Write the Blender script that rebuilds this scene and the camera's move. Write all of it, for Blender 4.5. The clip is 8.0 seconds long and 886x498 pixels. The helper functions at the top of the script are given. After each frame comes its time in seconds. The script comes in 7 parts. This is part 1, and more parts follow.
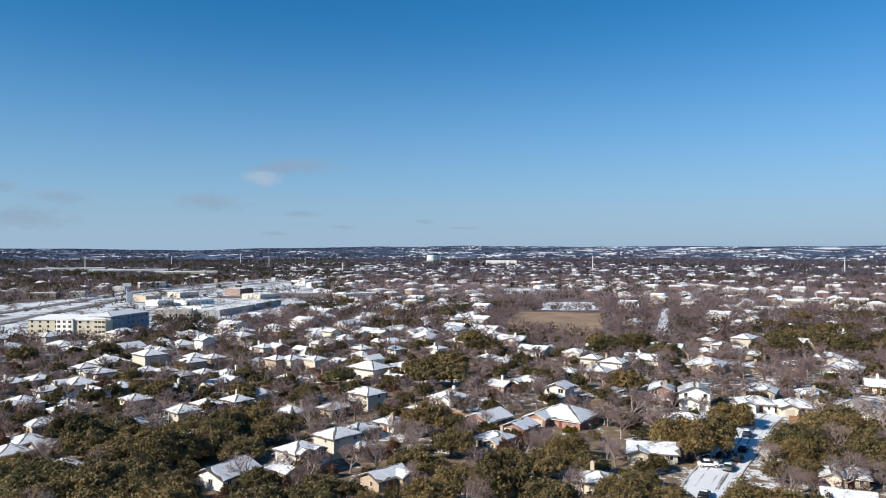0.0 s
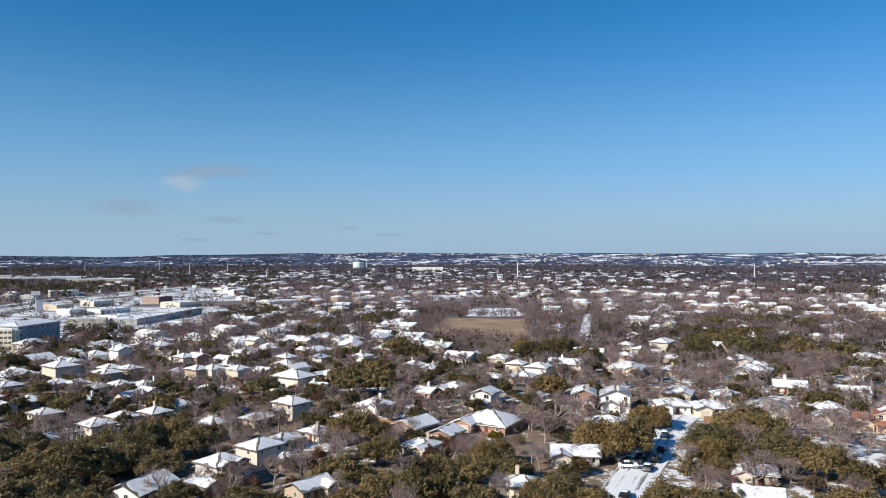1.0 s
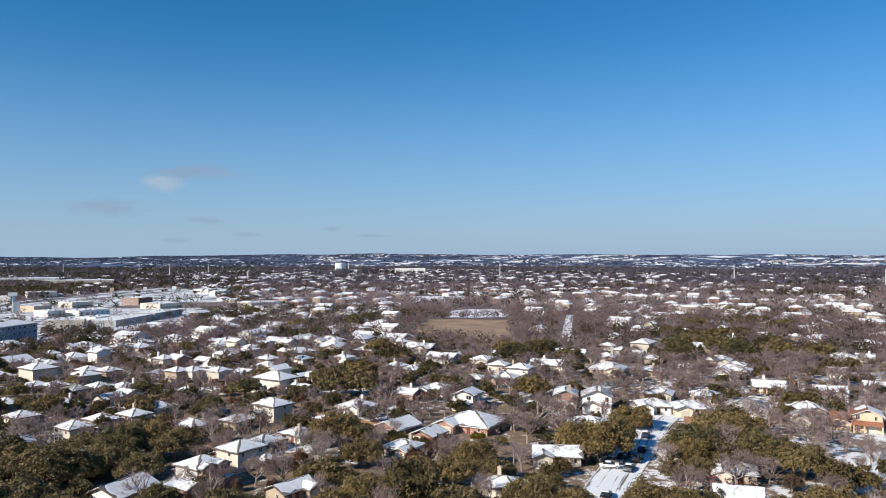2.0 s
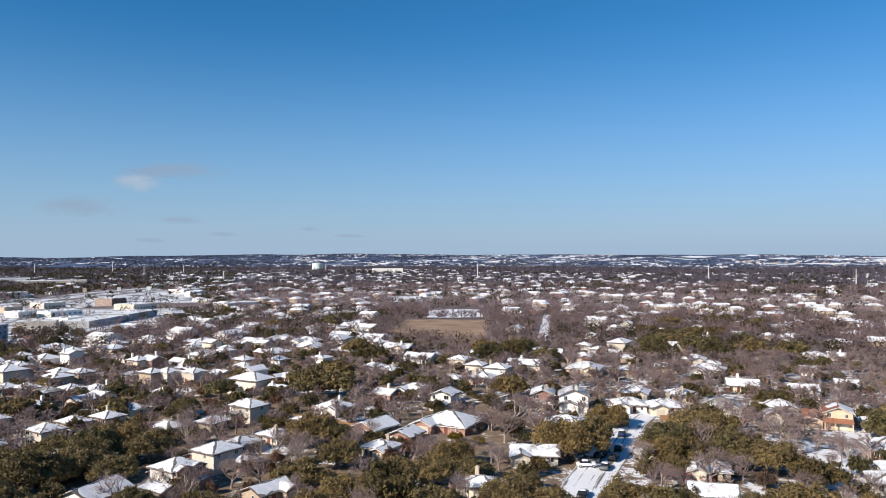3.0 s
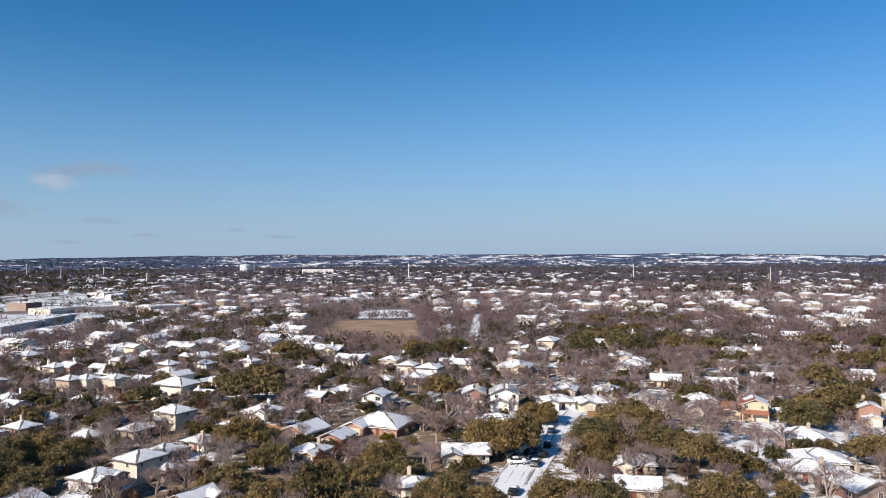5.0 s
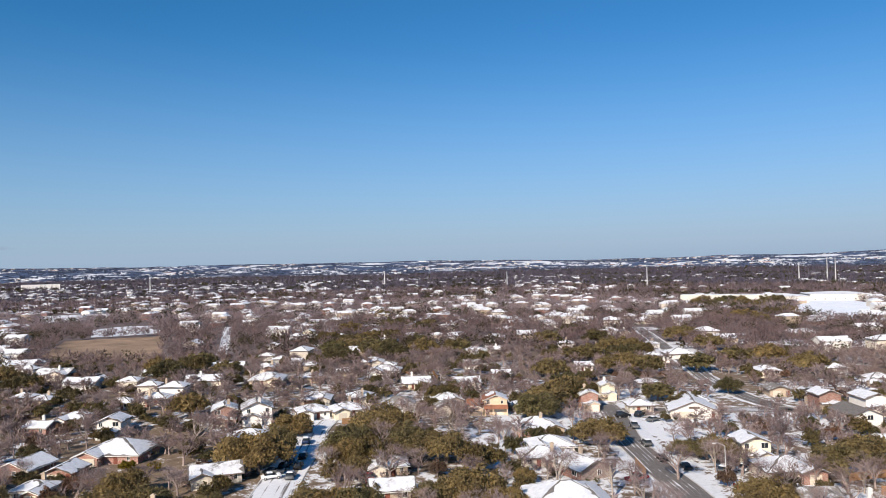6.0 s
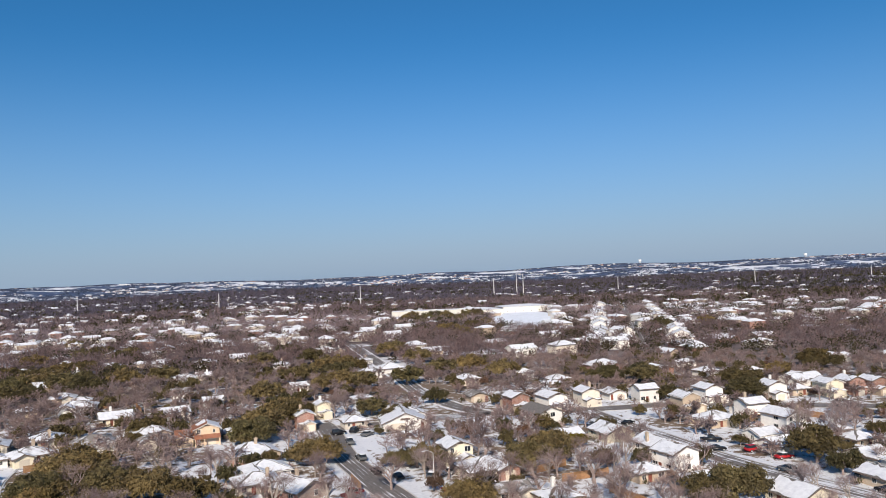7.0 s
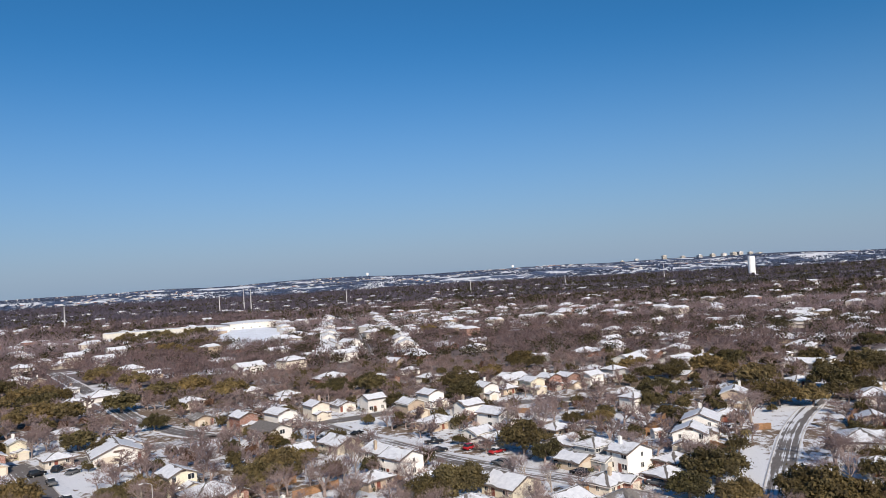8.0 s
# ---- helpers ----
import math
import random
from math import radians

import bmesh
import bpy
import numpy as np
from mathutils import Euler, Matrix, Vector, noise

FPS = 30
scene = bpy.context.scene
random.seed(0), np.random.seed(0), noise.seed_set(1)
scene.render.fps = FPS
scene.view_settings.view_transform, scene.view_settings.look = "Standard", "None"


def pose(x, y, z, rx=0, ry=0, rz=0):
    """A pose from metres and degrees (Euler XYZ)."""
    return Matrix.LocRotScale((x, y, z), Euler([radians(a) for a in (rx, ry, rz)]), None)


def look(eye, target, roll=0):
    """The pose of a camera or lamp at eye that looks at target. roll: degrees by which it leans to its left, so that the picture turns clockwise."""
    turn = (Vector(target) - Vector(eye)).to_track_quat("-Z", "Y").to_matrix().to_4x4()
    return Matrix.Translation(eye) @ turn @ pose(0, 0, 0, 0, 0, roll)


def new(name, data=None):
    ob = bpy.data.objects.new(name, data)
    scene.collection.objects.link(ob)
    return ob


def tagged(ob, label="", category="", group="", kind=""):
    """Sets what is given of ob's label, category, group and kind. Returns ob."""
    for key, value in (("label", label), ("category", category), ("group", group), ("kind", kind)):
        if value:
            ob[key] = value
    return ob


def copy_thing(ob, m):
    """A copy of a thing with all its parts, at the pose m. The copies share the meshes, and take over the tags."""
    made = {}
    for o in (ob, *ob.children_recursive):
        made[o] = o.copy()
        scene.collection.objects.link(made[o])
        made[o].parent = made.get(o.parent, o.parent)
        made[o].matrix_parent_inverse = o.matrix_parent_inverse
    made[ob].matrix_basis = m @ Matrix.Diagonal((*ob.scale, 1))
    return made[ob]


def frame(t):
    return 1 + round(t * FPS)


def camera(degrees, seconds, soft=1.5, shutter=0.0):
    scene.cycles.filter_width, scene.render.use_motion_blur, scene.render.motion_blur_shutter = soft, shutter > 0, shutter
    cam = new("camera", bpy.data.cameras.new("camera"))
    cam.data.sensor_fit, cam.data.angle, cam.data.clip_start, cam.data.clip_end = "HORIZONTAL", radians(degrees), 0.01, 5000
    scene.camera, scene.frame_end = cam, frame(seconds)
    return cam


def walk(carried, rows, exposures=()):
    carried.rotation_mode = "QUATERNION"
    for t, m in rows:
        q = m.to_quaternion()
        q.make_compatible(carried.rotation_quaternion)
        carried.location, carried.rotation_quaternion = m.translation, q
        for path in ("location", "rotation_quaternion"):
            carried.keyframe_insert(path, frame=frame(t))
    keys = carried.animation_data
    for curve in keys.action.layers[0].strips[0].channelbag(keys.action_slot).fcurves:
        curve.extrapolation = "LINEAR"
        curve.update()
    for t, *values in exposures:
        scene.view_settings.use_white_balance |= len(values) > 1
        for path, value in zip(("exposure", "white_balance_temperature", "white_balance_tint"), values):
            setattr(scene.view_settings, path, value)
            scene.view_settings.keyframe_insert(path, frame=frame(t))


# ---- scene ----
cam = camera(61.4, 8.0, soft=0.9)
EYE = 48.0
# seconds, yaw, pitch and roll of the hovering camera
TURNS = [
    (0.0, 0.00, -0.07, 0.11), (0.1, -1.55, 0.04, 0.12), (0.2, -3.40, 0.15, 0.13), (0.3, -4.17, 0.21, 0.14), (0.4, -4.70, 0.27, 0.15), (0.5, -4.85, 0.30, 0.15), (1.0, -5.64, 0.44, 0.08), (1.5, -6.25, 0.50, 0.04),
    (3.0, -8.70, 0.53, 0.02), (3.5, -9.22, 0.52, 0.04), (4.0, -9.47, 0.53, 0.03), (4.2, -10.08, 0.52, 0.06),
    (5.3, -19.74, 0.55, 0.74), (5.4, -22.31, 0.63, 0.90), (5.5, -22.29, 0.63, 0.90), (5.6, -24.82, 0.71, 1.00), (5.7, -27.42, 0.79, 1.10), (5.8, -30.06, 0.87, 1.19),
    (5.9, -30.06, 0.87, 1.19), (6.0, -32.80, 0.96, 1.29), (6.1, -35.39, 1.08, 1.40), (6.2, -38.11, 1.20, 1.50), (6.3, -38.11, 1.20, 1.50), (6.4, -40.78, 1.32, 1.60),
    (6.5, -43.48, 1.44, 1.71), (6.6, -46.27, 1.54, 1.85), (6.7, -46.27, 1.54, 1.85), (6.8, -48.96, 1.63, 1.98), (6.9, -51.63, 1.72, 2.12), (7.0, -54.43, 1.81, 2.26),
    (7.1, -54.43, 1.81, 2.26), (7.2, -57.30, 1.84, 2.44), (7.3, -60.13, 1.87, 2.61), (7.4, -63.09, 1.90, 2.79), (7.5, -63.10, 1.90, 2.79), (7.6, -65.97, 1.90, 2.92),
    (7.7, -69.02, 1.89, 3.05), (7.8, -72.11, 1.89, 3.18), (7.9, -72.10, 1.89, 3.18), (8.0, -75.02, 1.89, 3.30),
]
walk(cam, [(t, pose(0, 0, EYE, 90 + p, r, w)) for t, w, p, r in TURNS],
     [(0.0, 0.22, 6480, 8), (1.5, 0.22, 6500, 9), (3.0, 0.24, 6650, 12), (5.5, 0.22, 6750, 13), (7.0, 0.0, 6700, 13), (8.0, -0.12, 6650, 13)])

# ---- light ----
SUN_TURN, SUN_HEIGHT = 118.0, 31.0  # degrees: left of north (+y), above the horizon
to_sun = Vector((-math.sin(radians(SUN_TURN)) * math.cos(radians(SUN_HEIGHT)), math.cos(radians(SUN_TURN)) * math.cos(radians(SUN_HEIGHT)), math.sin(radians(SUN_HEIGHT))))
world = bpy.data.worlds.new("sky")
scene.world = world
world.use_nodes = True
wn, wl = world.node_tree.nodes, world.node_tree.links
sky = wn.new("ShaderNodeTexSky")
sky.sky_type, sky.sun_disc = "NISHITA", False
sky.sun_elevation, sky.sun_rotation = radians(SUN_HEIGHT), radians(-SUN_TURN)
sky.altitude, sky.air_density, sky.dust_density, sky.ozone_density = 800, 1.0, 0.2, 5.0
tint = wn.new("ShaderNodeMix")  # clear, dry winter air
tint.data_type, tint.blend_type, tint.inputs["Factor"].default_value, tint.inputs[7].default_value = "RGBA", "MULTIPLY", 1.0, (0.0850, 0.0790, 0.1010, 1)
wl.new(sky.outputs[0], tint.inputs[6])
split, join, red = wn.new("ShaderNodeSeparateColor"), wn.new("ShaderNodeCombineColor"), wn.new("ShaderNodeMath")
red.operation, red.inputs[1].default_value = "POWER", 1.55  # the zenith is deeper blue than the rim of the sky
wl.new(tint.outputs[2], split.inputs[0])
wl.new(split.outputs[0], red.inputs[0])
for k, sock in enumerate((red.outputs[0], split.outputs[1], split.outputs[2])):
    wl.new(sock, join.inputs[k])
# pale blue-grey haze lies along the horizon
where, parts, rise, near_rim, haze = (wn.new("ShaderNode" + k) for k in ("TexCoord", "SeparateXYZ", "MapRange", "Math", "Mix"))
wl.new(where.outputs["Generated"], parts.inputs[0])
wl.new(parts.outputs[2], rise.inputs["Value"])
for k, v in (("From Min", 0.0), ("From Max", 0.31), ("To Min", 1.0), ("To Max", 0.0)):
    rise.inputs[k].default_value = v
near_rim.operation, near_rim.inputs[1].default_value = "POWER", 1.8
wl.new(rise.outputs[0], near_rim.inputs[0])
haze.data_type, haze.inputs[7].default_value = "RGBA", (0.293, 0.411, 0.550, 1)
wl.new(near_rim.outputs[0], haze.inputs["Factor"])
wl.new(join.outputs[0], haze.inputs[6])
wl.new(haze.outputs[2], wn["Background"].inputs[0])
wn["Background"].inputs[1].default_value = 1.0
sun = new("sun", bpy.data.lights.new("sun", "SUN"))
sun.data.energy, sun.data.angle, sun.data.color = 6.0, radians(0.55), (1.0, 0.905, 0.78)
sun.matrix_world = look(to_sun * 100, (0, 0, 0))

# ---- materials ----
def material(name, rough=0.85, metal=0.0):
    m = bpy.data.materials.new(name)
    m.use_nodes = True
    nt = m.node_tree
    b = nt.nodes["Principled BSDF"]
    b.inputs["Roughness"].default_value, b.inputs["Metallic"].default_value = rough, metal
    b.inputs["Specular IOR Level"].default_value = 0.25
    return m, nt, b


def noise_node(nt, coord, scale, detail=3.0, rough=0.6, stretch=None):
    n = nt.nodes.new("ShaderNodeTexNoise")
    n.inputs["Scale"].default_value, n.inputs["Detail"].default_value, n.inputs["Roughness"].default_value = scale, detail, rough
    if stretch:
        mp = nt.nodes.new("ShaderNodeMapping")
        mp.inputs["Scale"].default_value = stretch
        nt.links.new(coord, mp.inputs[0])
        coord = mp.outputs[0]
    nt.links.new(coord, n.inputs["Vector"])
    return n.outputs["Fac"]


def ramp(nt, fac, stops):
    r = nt.nodes.new("ShaderNodeValToRGB")
    while len(r.color_ramp.elements) < len(stops):
        r.color_ramp.elements.new(0.5)
    for e, (p, c) in zip(r.color_ramp.elements, stops):
        e.position, e.color = p, (*c, 1)
    nt.links.new(fac, r.inputs[0])
    return r.outputs[0]


def mix(nt, fac, a, b, how="MIX"):
    n = nt.nodes.new("ShaderNodeMix")
    n.data_type, n.blend_type = "RGBA", how
    for sock, v in ((n.inputs["Factor"], fac), (n.inputs[6], a), (n.inputs[7], b)):
        if isinstance(v, (int, float)):
            sock.default_value = v
        elif isinstance(v, tuple):
            sock.default_value = (*v, 1)
        else:
            nt.links.new(v, sock)
    return n.outputs[2]


def maths(nt, op, a, b=0.0, clamp=False):
    n = nt.nodes.new("ShaderNodeMath")
    n.operation, n.use_clamp = op, clamp
    for sock, v in zip(n.inputs, (a, b)):
        if isinstance(v, (int, float)):
            sock.default_value = v
        else:
            nt.links.new(v, sock)
    return n.outputs[0]


def bump(nt, b, height, strength=0.4, distance=0.05):
    n = nt.nodes.new("ShaderNodeBump")
    n.inputs["Strength"].default_value, n.inputs["Distance"].default_value = strength, distance
    nt.links.new(height, n.inputs["Height"])
    nt.links.new(n.outputs[0], b.inputs["Normal"])


def coord_of(nt, which="Object"):
    return nt.nodes.new("ShaderNodeTexCoord").outputs[which]


def random_of(nt, island=False):
    if island:
        return nt.nodes.new("ShaderNodeNewGeometry").outputs["Random Per Island"]
    return nt.nodes.new("ShaderNodeObjectInfo").outputs["Random"]


def step(nt, value, low, high):
    n = nt.nodes.new("ShaderNodeMapRange")
    n.interpolation_type = "SMOOTHSTEP"
    for k, v in (("From Min", low), ("From Max", high)):
        if isinstance(v, (int, float)):
            n.inputs[k].default_value = v
        else:
            nt.links.new(v, n.inputs[k])
    nt.links.new(value, n.inputs["Value"])
    return n.outputs[0]


SNOW = (0.68, 0.705, 0.745)


def plain(name, colour, rough=0.8, spread=0.18, scale=1.5, metal=0.0, island=False):
    """Colour with grain at two sizes and a shade of its own for each object."""
    m, nt, b = material(name, rough, metal)
    c = coord_of(nt)
    dark, light = tuple(v * (1 - spread) for v in colour), tuple(min(1, v * (1 + spread)) for v in colour)
    col = ramp(nt, noise_node(nt, c, scale), [(0.3, dark), (0.7, light)])
    fine = ramp(nt, noise_node(nt, c, scale * 9), [(0.3, (0.88,) * 3), (0.7, (1.08,) * 3)])
    col = mix(nt, 1.0, col, fine, "MULTIPLY")
    own = ramp(nt, random_of(nt, island), [(0.0, (0.82,) * 3), (1.0, (1.1,) * 3)])
    nt.links.new(mix(nt, 1.0, col, own, "MULTIPLY"), b.inputs["Base Color"])
    return m


def snow_material(name, shingle, melt=0.42, soft=0.05, island=False, scale=0.35):
    """Snow that has melted through in patches, more on some roofs than on others."""
    m, nt, b = material(name, 0.75)
    c = coord_of(nt)
    n = maths(nt, "ADD", maths(nt, "MULTIPLY", noise_node(nt, c, scale, 4, 0.65), 0.7), maths(nt, "MULTIPLY", noise_node(nt, c, scale * 6, 3), 0.3))
    r = random_of(nt, island)
    level = maths(nt, "SUBTRACT", maths(nt, "MULTIPLY", maths(nt, "POWER", r, 2.2), 0.22), 0.5 - melt)
    level = maths(nt, "ADD", level, 0.26)
    cover = step(nt, maths(nt, "SUBTRACT", n, level), 0.0, soft * 2)
    grain = ramp(nt, noise_node(nt, c, 0.9, 5), [(0.3, (0.53, 0.56, 0.61)), (0.62, SNOW)])
    under = ramp(nt, noise_node(nt, c, 5.0, 4), [(0.3, tuple(v * 0.7 for v in shingle)), (0.7, tuple(v * 1.25 for v in shingle))])
    nt.links.new(mix(nt, cover, under, grain), b.inputs["Base Color"])
    bump(nt, b, noise_node(nt, c, 1.2, 5), 0.35, 0.15)
    return m


def ground_material():
    """Winter yards: snow, tan grass, leaf litter and bare earth in patches of two sizes."""
    m, nt, b = material("winter_ground", 0.95)
    c = coord_of(nt)
    broad = noise_node(nt, c, 0.035, 4, 0.6)
    small = noise_node(nt, c, 0.35, 5, 0.65)
    fine = noise_node(nt, c, 2.2, 4, 0.7)
    v = maths(nt, "ADD", maths(nt, "MULTIPLY", broad, 0.4), maths(nt, "ADD", maths(nt, "MULTIPLY", small, 0.42), maths(nt, "MULTIPLY", fine, 0.18)))
    place = nt.nodes.new("ShaderNodeSeparateXYZ")
    nt.links.new(c, place.inputs[0])
    east = step(nt, place.outputs[0], 20.0, 160.0)  # the yards to the east hold more snow
    reach = nt.nodes.new("ShaderNodeVectorMath")
    reach.operation = "LENGTH"
    nt.links.new(c, reach.inputs[0])
    east = maths(nt, "MULTIPLY", east, maths(nt, "SUBTRACT", 1.0, step(nt, reach.outputs["Value"], 220.0, 350.0)))
    edge = maths(nt, "SUBTRACT", 0.520, maths(nt, "MULTIPLY", east, 0.072))
    cover = step(nt, maths(nt, "SUBTRACT", v, edge), 0.0, 0.05)
    earth = ramp(nt, small, [(0.25, (0.10, 0.075, 0.055)), (0.5, (0.19, 0.14, 0.10)), (0.75, (0.27, 0.21, 0.13))])
    earth = mix(nt, 1.0, earth, ramp(nt, fine, [(0.3, (0.7,) * 3), (0.7, (1.2,) * 3)]), "MULTIPLY")
    white = ramp(nt, fine, [(0.25, (0.58, 0.61, 0.66)), (0.6, SNOW)])
    near = mix(nt, cover, earth, white)
    # woods cover most of the ground further out, with snowy clearings; haze-blue junipers on the hills
    flat = nt.nodes.new("ShaderNodeVectorMath")
    flat.operation = "LENGTH"
    nt.links.new(c, flat.inputs[0])
    wide = noise_node(nt, c, 0.006, 5, 0.62)
    streak = noise_node(nt, c, 0.03, 4, 0.6)
    w = maths(nt, "ADD", maths(nt, "MULTIPLY", wide, 0.65), maths(nt, "MULTIPLY", streak, 0.35))
    w = maths(nt, "ADD", w, maths(nt, "MULTIPLY", step(nt, place.outputs[0], -900.0, 1300.0), 0.030))
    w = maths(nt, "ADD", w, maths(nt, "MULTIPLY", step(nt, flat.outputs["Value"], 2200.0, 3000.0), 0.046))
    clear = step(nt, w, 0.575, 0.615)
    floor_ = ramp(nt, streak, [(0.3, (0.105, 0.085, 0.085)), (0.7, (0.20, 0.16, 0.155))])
    # the blue of distance haze is painted into the hillside colour
    hill_haze = ramp(nt, streak, [(0.3, (0.030, 0.055, 0.115)), (0.7, (0.070, 0.105, 0.185))])
    out = mix(nt, step(nt, flat.outputs["Value"], 2300.0, 3100.0), floor_, hill_haze)
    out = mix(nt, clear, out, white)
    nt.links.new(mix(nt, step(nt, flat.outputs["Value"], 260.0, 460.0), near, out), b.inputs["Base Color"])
    bump(nt, b, small, 0.5, 0.3)
    return m


def road_material(name, tracks, along=0.007, across=1.5):
    """Asphalt with snow that traffic has worn through; u runs along the road, v across it."""
    m, nt, b = material(name, 0.8)
    uv = coord_of(nt, "UV")
    c = coord_of(nt)
    streak = noise_node(nt, uv, 1.0, 4, 0.6, (along, across, 1))
    patch = noise_node(nt, c, 0.10, 4, 0.6)
    v = maths(nt, "ADD", maths(nt, "MULTIPLY", streak, 0.62), maths(nt, "MULTIPLY", patch, 0.38))
    cover = step(nt, v, tracks, tracks + 0.05)
    tar = ramp(nt, noise_node(nt, c, 1.5, 5), [(0.3, (0.105, 0.097, 0.094)), (0.7, (0.19, 0.174, 0.165))])
    white = ramp(nt, noise_node(nt, c, 1.0, 5), [(0.25, (0.6, 0.62, 0.66)), (0.6, SNOW)])
    nt.links.new(mix(nt, cover, tar, white), b.inputs["Base Color"])
    bump(nt, b, v, 0.3, 0.1)
    return m


def leaf_material(name, low, high, glow=0.0, clumps=0.0):
    """Foliage: each leaf or clump has a shade, each tree another."""
    m, nt, b = material(name, 0.65)
    leaf = ramp(nt, random_of(nt, True), [(0.0, low), (1.0, high)])
    own = ramp(nt, random_of(nt), [(0.0, (0.72, 0.80, 0.78)), (0.5, (1.0, 1.0, 1.0)), (1.0, (1.18, 1.08, 0.95))] if clumps else [(0.0, (0.66, 0.60, 0.60)), (0.35, (0.86, 0.82, 0.81)), (0.7, (1.0, 1.0, 1.02)), (1.0, (1.14, 1.10, 1.06))])
    stand = ramp(nt, noise_node(nt, coord_of(nt), 0.07, 3), [(0.31, (0.62, 0.585, 0.59)), (0.69, (1.21, 1.18, 1.17))])
    if not clumps:
        kind = ramp(nt, noise_node(nt, coord_of(nt), 0.11, 2), [(0.36, (1.0, 0.945, 0.92)), (0.62, (0.95, 0.99, 1.04))])
        stand = mix(nt, 1.0, stand, kind, "MULTIPLY")
    leaf = mix(nt, 1.0, leaf, stand, "MULTIPLY")
    col = mix(nt, 1.0, leaf, own, "MULTIPLY")
    if clumps:
        # darker and lighter clumps within one crown
        clump_tone = ramp(nt, noise_node(nt, coord_of(nt), clumps, 3), [(0.36, (0.58, 0.56, 0.60)), (0.64, (1.18, 1.14, 1.06))])
        col = mix(nt, 1.0, col, clump_tone, "MULTIPLY")
    nt.links.new(col, b.inputs["Base Color"])
    if glow:
        # thin leaves let some sun through
        t, mx = nt.nodes.new("ShaderNodeBsdfTranslucent"), nt.nodes.new("ShaderNodeMixShader")
        nt.links.new(col, t.inputs[0])
        mx.inputs[0].default_value = glow
        nt.links.new(b.outputs[0], mx.inputs[1])
        nt.links.new(t.outputs[0], mx.inputs[2])
        nt.links.new(mx.outputs[0], nt.nodes["Material Output"].inputs[0])
    return m


def brick_material(name, a, b_, mortar):
    m, nt, b = material(name, 0.9)
    c = coord_of(nt)
    t = nt.nodes.new("ShaderNodeTexBrick")
    t.inputs["Scale"].default_value = 1.0
    t.inputs["Brick Width"].default_value, t.inputs["Row Height"].default_value, t.inputs["Mortar Size"].default_value = 0.25, 0.085, 0.01
    for k, v in (("Color1", a), ("Color2", b_), ("Mortar", mortar)):
        t.inputs[k].default_value = (*v, 1)
    mp = nt.nodes.new("ShaderNodeMapping")
    mp.inputs["Rotation"].default_value = (radians(90), 0, 0)
    nt.links.new(c, mp.inputs[0])
    nt.links.new(mp.outputs[0], t.inputs["Vector"])
    blot = ramp(nt, noise_node(nt, c, 0.8, 4), [(0.3, (0.8,) * 3), (0.7, (1.15,) * 3)])
    own = ramp(nt, random_of(nt), [(0.0, (0.8,) * 3), (1.0, (1.15,) * 3)])
    nt.links.new(mix(nt, 1.0, mix(nt, 1.0, t.outputs[0], blot, "MULTIPLY"), own, "MULTIPLY"), b.inputs["Base Color"])
    return m


GROUND = ground_material()
ROOF_SNOW = snow_material("snow_on_shingles", (0.20, 0.18, 0.165), 0.40, 0.07)
ROOF_RUST = snow_material("thin_snow_on_rust_shingles", (0.30, 0.115, 0.06), 0.60, 0.06)
ROOF_THIN = snow_material("thin_snow_on_shingles", (0.20, 0.185, 0.17), 0.50, 0.09)
SHINGLE = plain("grey_shingles", (0.145, 0.135, 0.13), 0.9, 0.25, 2.0)
RUST = plain("rust_shingles", (0.27, 0.122, 0.076), 0.9, 0.25, 2.0)
FLAT_SNOW = snow_material("snow_sheet", (0.30, 0.26, 0.22), 0.38, 0.05, False, 0.12)
FAR_ROOF = snow_material("far_snow_roofs", (0.20, 0.185, 0.17), 0.39, 0.1, True, 0.12)
CAR_PARK = snow_material("slush_on_car_parks", (0.10, 0.095, 0.092), 0.49, 0.06, False, 0.05)
SNOWBANK = snow_material("deep_snow", (0.4, 0.35, 0.3), 0.2)
FRESH_SNOW = plain("fresh_unbroken_snow", (0.70, 0.745, 0.81), 0.7, 0.08, 0.08)
ROAD = road_material("wet_asphalt", 0.545)
ROAD_SNOWY = road_material("snowy_asphalt", 0.42, 0.02, 0.75)
ROAD_SLUSH = road_material("slushy_asphalt", 0.49, 0.01, 1.0)
WALLS = {
    "cream": plain("cream_siding", (0.63, 0.575, 0.49), 0.8, 0.1),
    "white": plain("white_siding", (0.76, 0.74, 0.70), 0.75, 0.07),
    "tan": plain("tan_siding", (0.47, 0.38, 0.29), 0.85, 0.12),
    "grey": plain("grey_siding", (0.36, 0.37, 0.37), 0.8, 0.12),
    "yellow": plain("yellow_siding", (0.66, 0.605, 0.47), 0.8, 0.08),
    # siding of the apartment wing, with blue shade put into its colour
    "shade_blue": plain("shaded_siding", (0.26, 0.29, 0.34), 0.8, 0.12),
    "chalk": plain("chalky_plaster", (0.68, 0.66, 0.60), 0.85, 0.1, 0.3),
    "rust": plain("orange_siding", (0.60, 0.46, 0.33), 0.85, 0.1),
    "brick": brick_material("red_brick", (0.30, 0.13, 0.09), (0.24, 0.10, 0.075), (0.42, 0.38, 0.34)),
}
TRIM = plain("white_trim", (0.72, 0.70, 0.66), 0.6, 0.06)
FASCIA = plain("brown_fascia", (0.16, 0.12, 0.10), 0.8, 0.15)
GLASS, _, gb = material("window_glass", 0.08)
gb.inputs["Base Color"].default_value, gb.inputs["Specular IOR Level"].default_value = (0.02, 0.025, 0.03, 1), 0.6
DOOR = plain("painted_door", (0.20, 0.07, 0.05), 0.5, 0.1)
